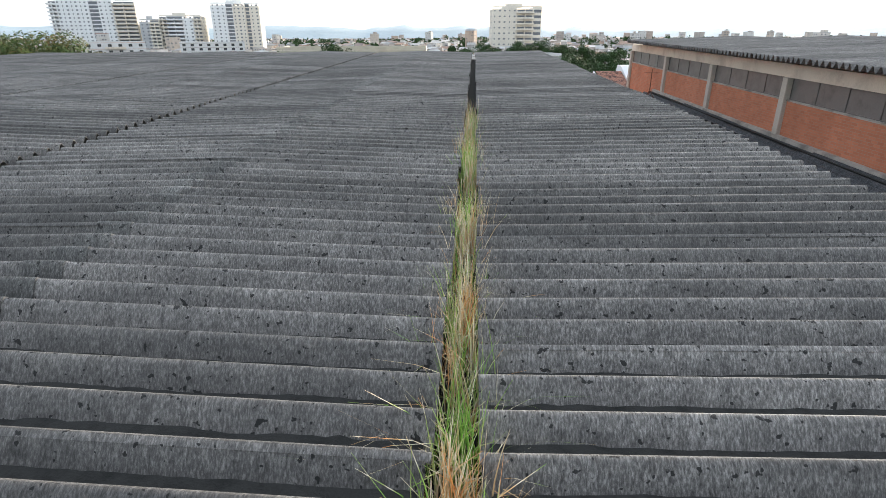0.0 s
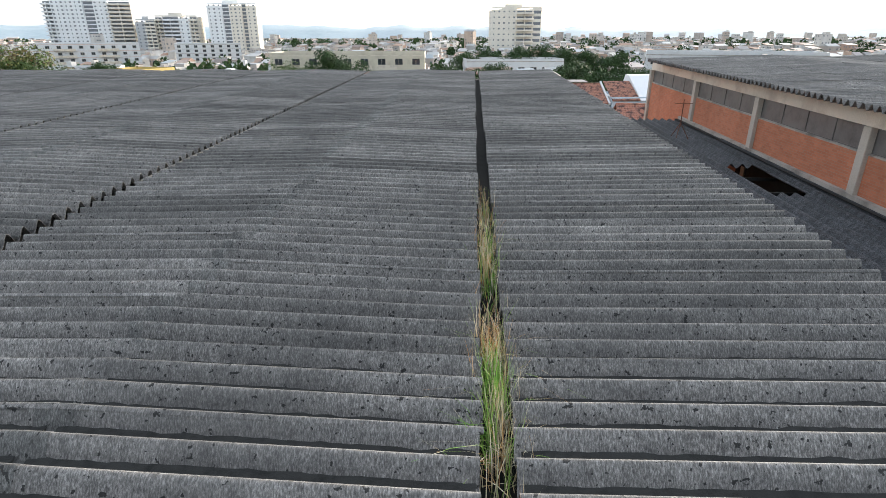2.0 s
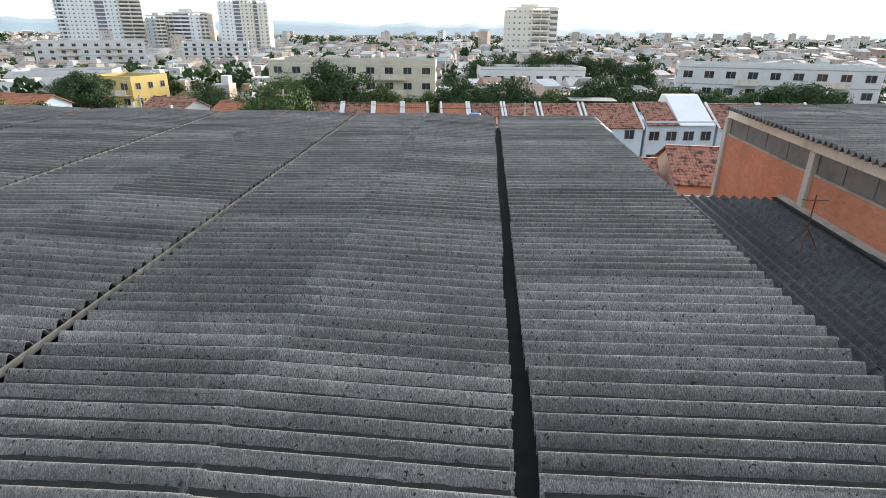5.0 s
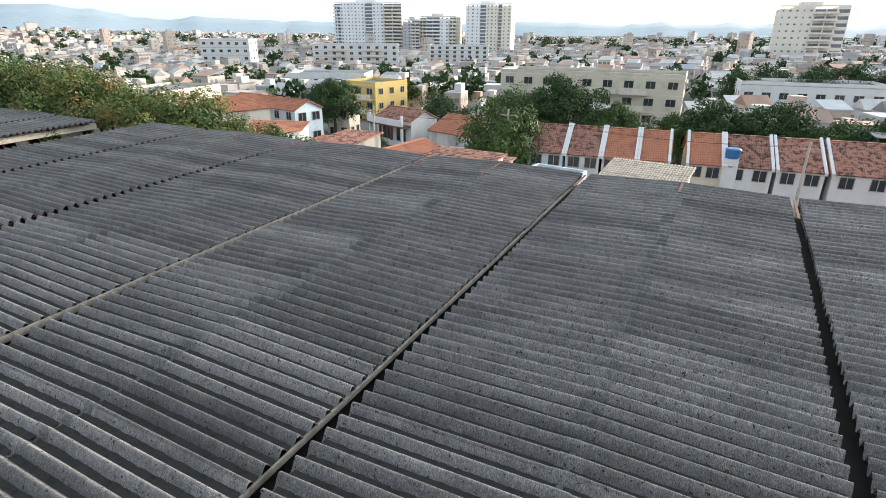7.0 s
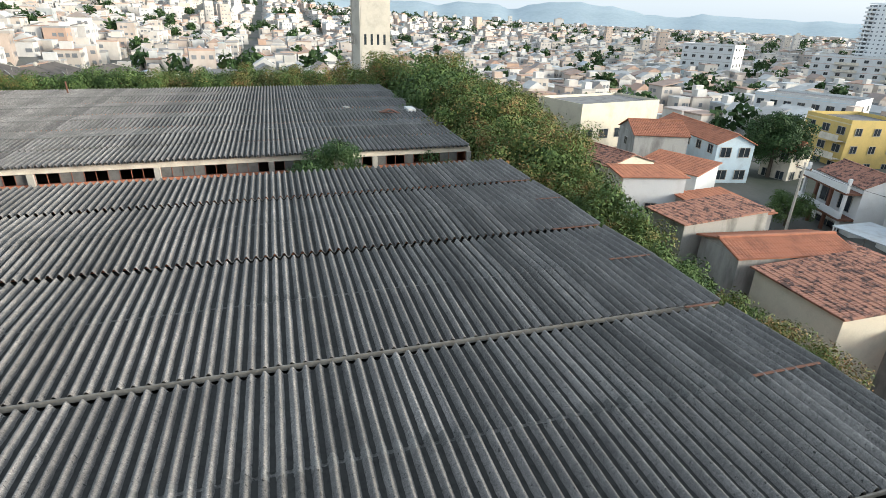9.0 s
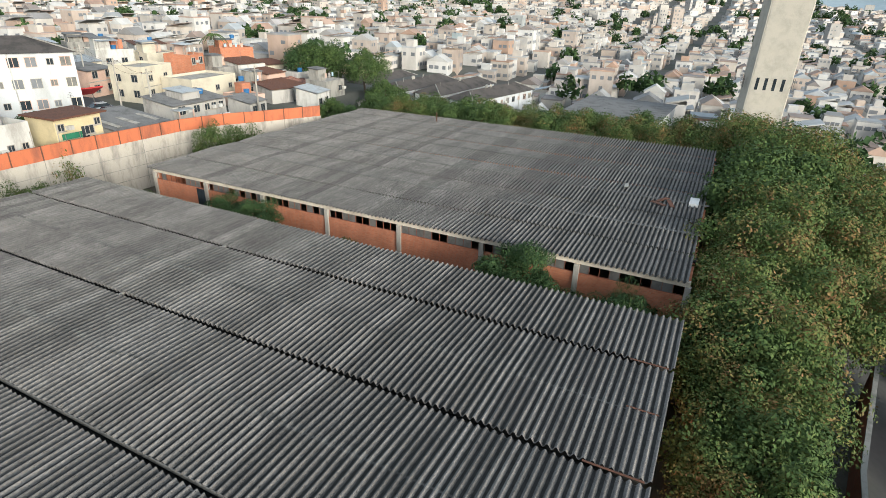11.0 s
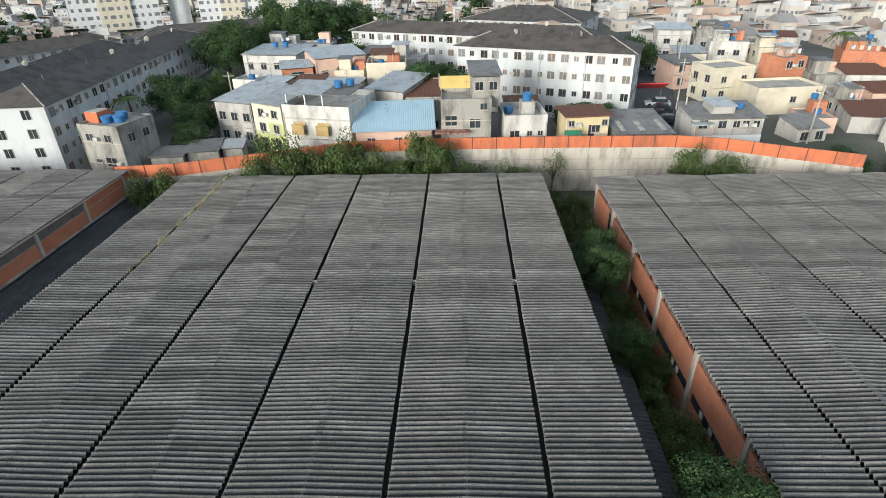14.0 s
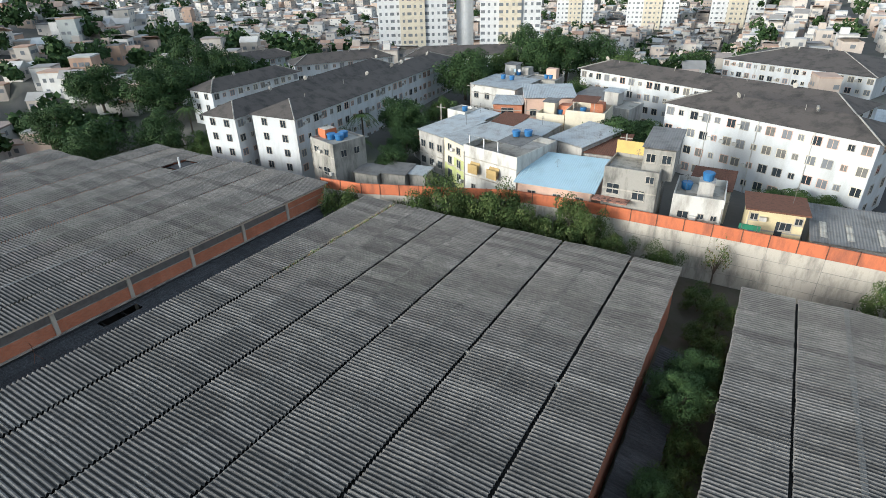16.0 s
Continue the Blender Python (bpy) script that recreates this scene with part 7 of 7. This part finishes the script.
def town(name, step, r0, r1, keep, smin, smax, windows, label):
    x, y, r = lots(step, r0, r1, keep)
    n = len(x)
    z = np.array([ground_z(a, b) for a, b in zip(x, y)])
    w, d = rng2.uniform(smin, smax, n), rng2.uniform(smin, smax, n)
    st = rng2.choice([1, 1, 1, 1, 1, 2, 2, 3], n)
    big = (rng2.random(n) < 0.008) & (r > 420)
    st = np.where(big, rng2.integers(5, 8, n), st)
    st = np.where((st == 3) & (np.minimum(w, d) < 5.4), 2, st)
    h = st * 2.7 + rng2.uniform(0, 0.7, n)
    turn = 0.35 * np.sin(x * 0.006) + 0.4 * np.cos(y * 0.005) + rng2.normal(0, 0.04, n)
    c, s = np.cos(turn), np.sin(turn)
    V, F, Mi = [], [], []
    count = 0

    def emit(px, py, pz, sel, faces, mat):
        """px.. have shape (k, m): m corners of k pieces."""
        nonlocal count
        wx = x[sel][:, None] + px * c[sel][:, None] - py * s[sel][:, None]
        wy = y[sel][:, None] + px * s[sel][:, None] + py * c[sel][:, None]
        k, m = wx.shape
        V.append(np.stack([wx, wy, z[sel][:, None] + pz], -1).reshape(-1, 3))
        base = count + np.arange(k)[:, None, None] * m
        F.append((base + np.array(faces)[None]).reshape(-1, 4))
        Mi.append(np.full(k * len(faces), mat))
        count += k * m

    one = np.ones(n)
    allsel = np.arange(n)
    cx, cy = np.array([-1, 1, 1, -1] * 2) / 2, np.array([-1, -1, 1, 1] * 2) / 2
    cz = np.array([0] * 4 + [1] * 4)
    sides = [(0, 1, 5, 4), (1, 2, 6, 5), (2, 3, 7, 6), (3, 0, 4, 7)]
    emit(cx * w[:, None], cy * d[:, None], np.where(cz, h[:, None], -6.0), allsel, sides, 0)
    # roofs: slabs, lean sheets or gables
    kind = rng2.random(n)
    flat = np.where(kind < 0.6)[0]
    emit(cx * w[flat][:, None] * 1.02, cy * d[flat][:, None] * 1.02, h[flat][:, None] + np.where(cz, 0.25, -0.1), flat, sides + [(4, 5, 6, 7)], 1)
    hut = flat[rng2.random(len(flat)) < 0.3]
    emit(cx * w[hut][:, None] * 0.42 + w[hut][:, None] * 0.2, cy * d[hut][:, None] * 0.5, h[hut][:, None] + np.where(cz, 2.0, 0.2), hut, sides + [(4, 5, 6, 7)], 0)
    lean = np.where((kind >= 0.6) & (kind < 0.8))[0]
    emit(cx * w[lean][:, None] * 1.08, cy * d[lean][:, None] * 1.08, h[lean][:, None] + np.where(cz, 0.2, 0.0) + (cy + 0.5) * 1.2, lean, sides + [(4, 5, 6, 7)], 1)
    gab = np.where(kind >= 0.8)[0]
    gx = np.array([-0.54, 0.54, 0.54, -0.54, 0.54, -0.54])
    gy = np.array([-0.54, -0.54, 0.54, 0.54, 0, 0])
    gz = np.array([0, 0, 0, 0, 1.7, 1.7])
    emit(gx * w[gab][:, None], gy * d[gab][:, None], h[gab][:, None] + gz * one[gab][:, None], gab, [(0, 1, 4, 5), (2, 3, 5, 4), (1, 2, 4, 4), (3, 0, 5, 5)], 1)
    if windows:
        for floor in range(7):
            for face in range(4):
                for k in range(3):
                    sel = np.where((st > floor) & (rng2.random(n) < 0.55))[0]
                    u = (k - 1) * 0.3 + rng2.uniform(-0.04, 0.04, len(sel))
                    ww = rng2.uniform(0.4, 0.7, len(sel))
                    hh = rng2.uniform(0.4, 0.55, len(sel))
                    zz = floor * 2.7 + 1.5
                    q = np.array([-1, 1, 1, -1])
                    e = np.array([-1, -1, 1, 1])
                    sg = -1 if face in (0, 3) else 1
                    if face % 2 == 0:
                        px = u[:, None] * w[sel][:, None] + q * ww[:, None] * -sg
                        py = np.repeat((sg * (d[sel] / 2 + 0.04))[:, None], 4, 1)
                    else:
                        py = u[:, None] * d[sel][:, None] + q * ww[:, None] * sg
                        px = np.repeat((sg * (w[sel] / 2 + 0.04))[:, None], 4, 1)
                    emit(px, py, zz + e * hh[:, None], sel, [(0, 1, 2, 3)], 2)
    v, f, mi = np.concatenate(V), np.concatenate(F), np.concatenate(Mi)
    me = bpy.data.meshes.new(name)
    me.from_pydata(v.tolist(), [], [tuple(dict.fromkeys(q)) for q in f.tolist()])
    for mt in (M_FARWALL, M_FARROOF, M_FARGLASS):
        me.materials.append(mt)
    me.polygons.foreach_set("material_index", mi.astype(np.int32))
    me.update()
    return tagged(new(name, me), label, "houses", kind="stuff")


town("town_houses", 7.0, 84, 430, 0.94, 3.6, 6.4, True, "dense white and cream houses with flat and tiled roofs")
town("far_town_houses", 10.5, 430, 1100, 0.93, 5, 9.5, True, "far streets of pale houses on the plain and hills")
town("distant_town_houses", 23, 1100, 2300, 0.85, 9, 18, False, "distant pale town towards the mountains")


def far_trees(name, count, r0, r1, size, leaves, label, mat, a0=48, a1=352):
    r = np.random.default_rng(5 + count)
    verts, faces = [], []
    k = 0
    while k < count:
        rad, az = math.sqrt(r.uniform(r0 * r0, r1 * r1)), r.uniform(math.radians(a0), math.radians(a1))
        x, y = -15 + rad * math.cos(az), 30 + rad * math.sin(az)
        k += 1
        if -104 < x < 58 and -84 < y < 60 or -88 < x < 72 and 60 <= y < 124:
            continue
        if any(x0 - 3 < x < x1 + 3 and y0 - 3 < y < y1 + 3 for x0, x1, y0, y1 in rects):
            continue
        z = ground_z(x, y)
        group = r.integers(1, 4)
        for _ in range(group):
            cx, cy, s = x + r.normal(0, size), y + r.normal(0, size), size * r.uniform(0.6, 1.2)
            p = r.normal(0, 1, (leaves, 3))
            p /= np.linalg.norm(p, axis=1)[:, None]
            p *= (s * r.uniform(0.55, 1.0, (leaves, 1)))
            p[:, 2] = np.abs(p[:, 2] + 0.25 * s) * 1.25
            p += (cx, cy, z + 2.2 + s * 0.4)
            a = r.normal(0, 1, (leaves, 3))
            b = r.normal(0, 1, (leaves, 3))
            a *= (size * 0.27 / np.linalg.norm(a, axis=1))[:, None]
            b *= (size * 0.27 / np.linalg.norm(b, axis=1))[:, None]
            i0 = len(verts)
            verts += np.stack([p - a, p - b, p + a, p + b], 1).reshape(-1, 3).tolist()
            faces += [(i0 + 4 * i, i0 + 4 * i + 1, i0 + 4 * i + 2, i0 + 4 * i + 3) for i in range(leaves)]
    return tagged(raw_part(name, verts, faces, mat, None), label, "trees", kind="stuff")


far_trees("hillside_trees", 75, 84, 230, 3.4, 130, "dark green trees on the slope behind the blocks", M_LEAFDARK, 312, 352)
far_trees("town_trees", 620, 88, 520, 3.0, 80, "green trees scattered through the streets", M_LEAFDARK)
far_trees("far_woods", 900, 520, 1300, 5.5, 44, "far dark tree clumps among the houses", M_LEAFDARK)

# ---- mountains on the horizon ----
# distance haze is put into this base colour; no volume makes it
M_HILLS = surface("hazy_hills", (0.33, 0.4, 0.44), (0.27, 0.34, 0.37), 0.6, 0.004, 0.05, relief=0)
hv, hf = [], []
NA = 220
for i in range(NA + 1):
    az = radians(50 + 210 * i / NA)
    env = 0.35 + 0.75 * math.exp(-((math.degrees(az) - 172) / 24) ** 2) + 0.4 * math.exp(-((math.degrees(az) - 228) / 18) ** 2)
    top = 25 + 190 * env * (0.35 + 0.65 * abs(noise.noise(Vector((az * 6.0, 0.3, 0))))) + 22 * noise.noise(Vector((az * 31, 2.0, 0)))
    low = 210.0 * smooth_step((math.degrees(az) - 186) / 22)
    top -= 0.75 * low
    for rr_, zz in ((3050, -20 - low), (3400, top * 0.55), (3800, top), (4150, -20 - low)):
        hv.append((rr_ * math.cos(az), rr_ * math.sin(az), zz))
for i in range(NA):
    for k in range(3):
        a = i * 4 + k
        hf.append((a, a + 1, a + 5, a + 4))
tagged(raw_part("backdrop_hills", hv, hf, M_HILLS, None, smooth=True), "mountains on the horizon with blue-grey haze painted into their colour", "mountains", kind="structure")
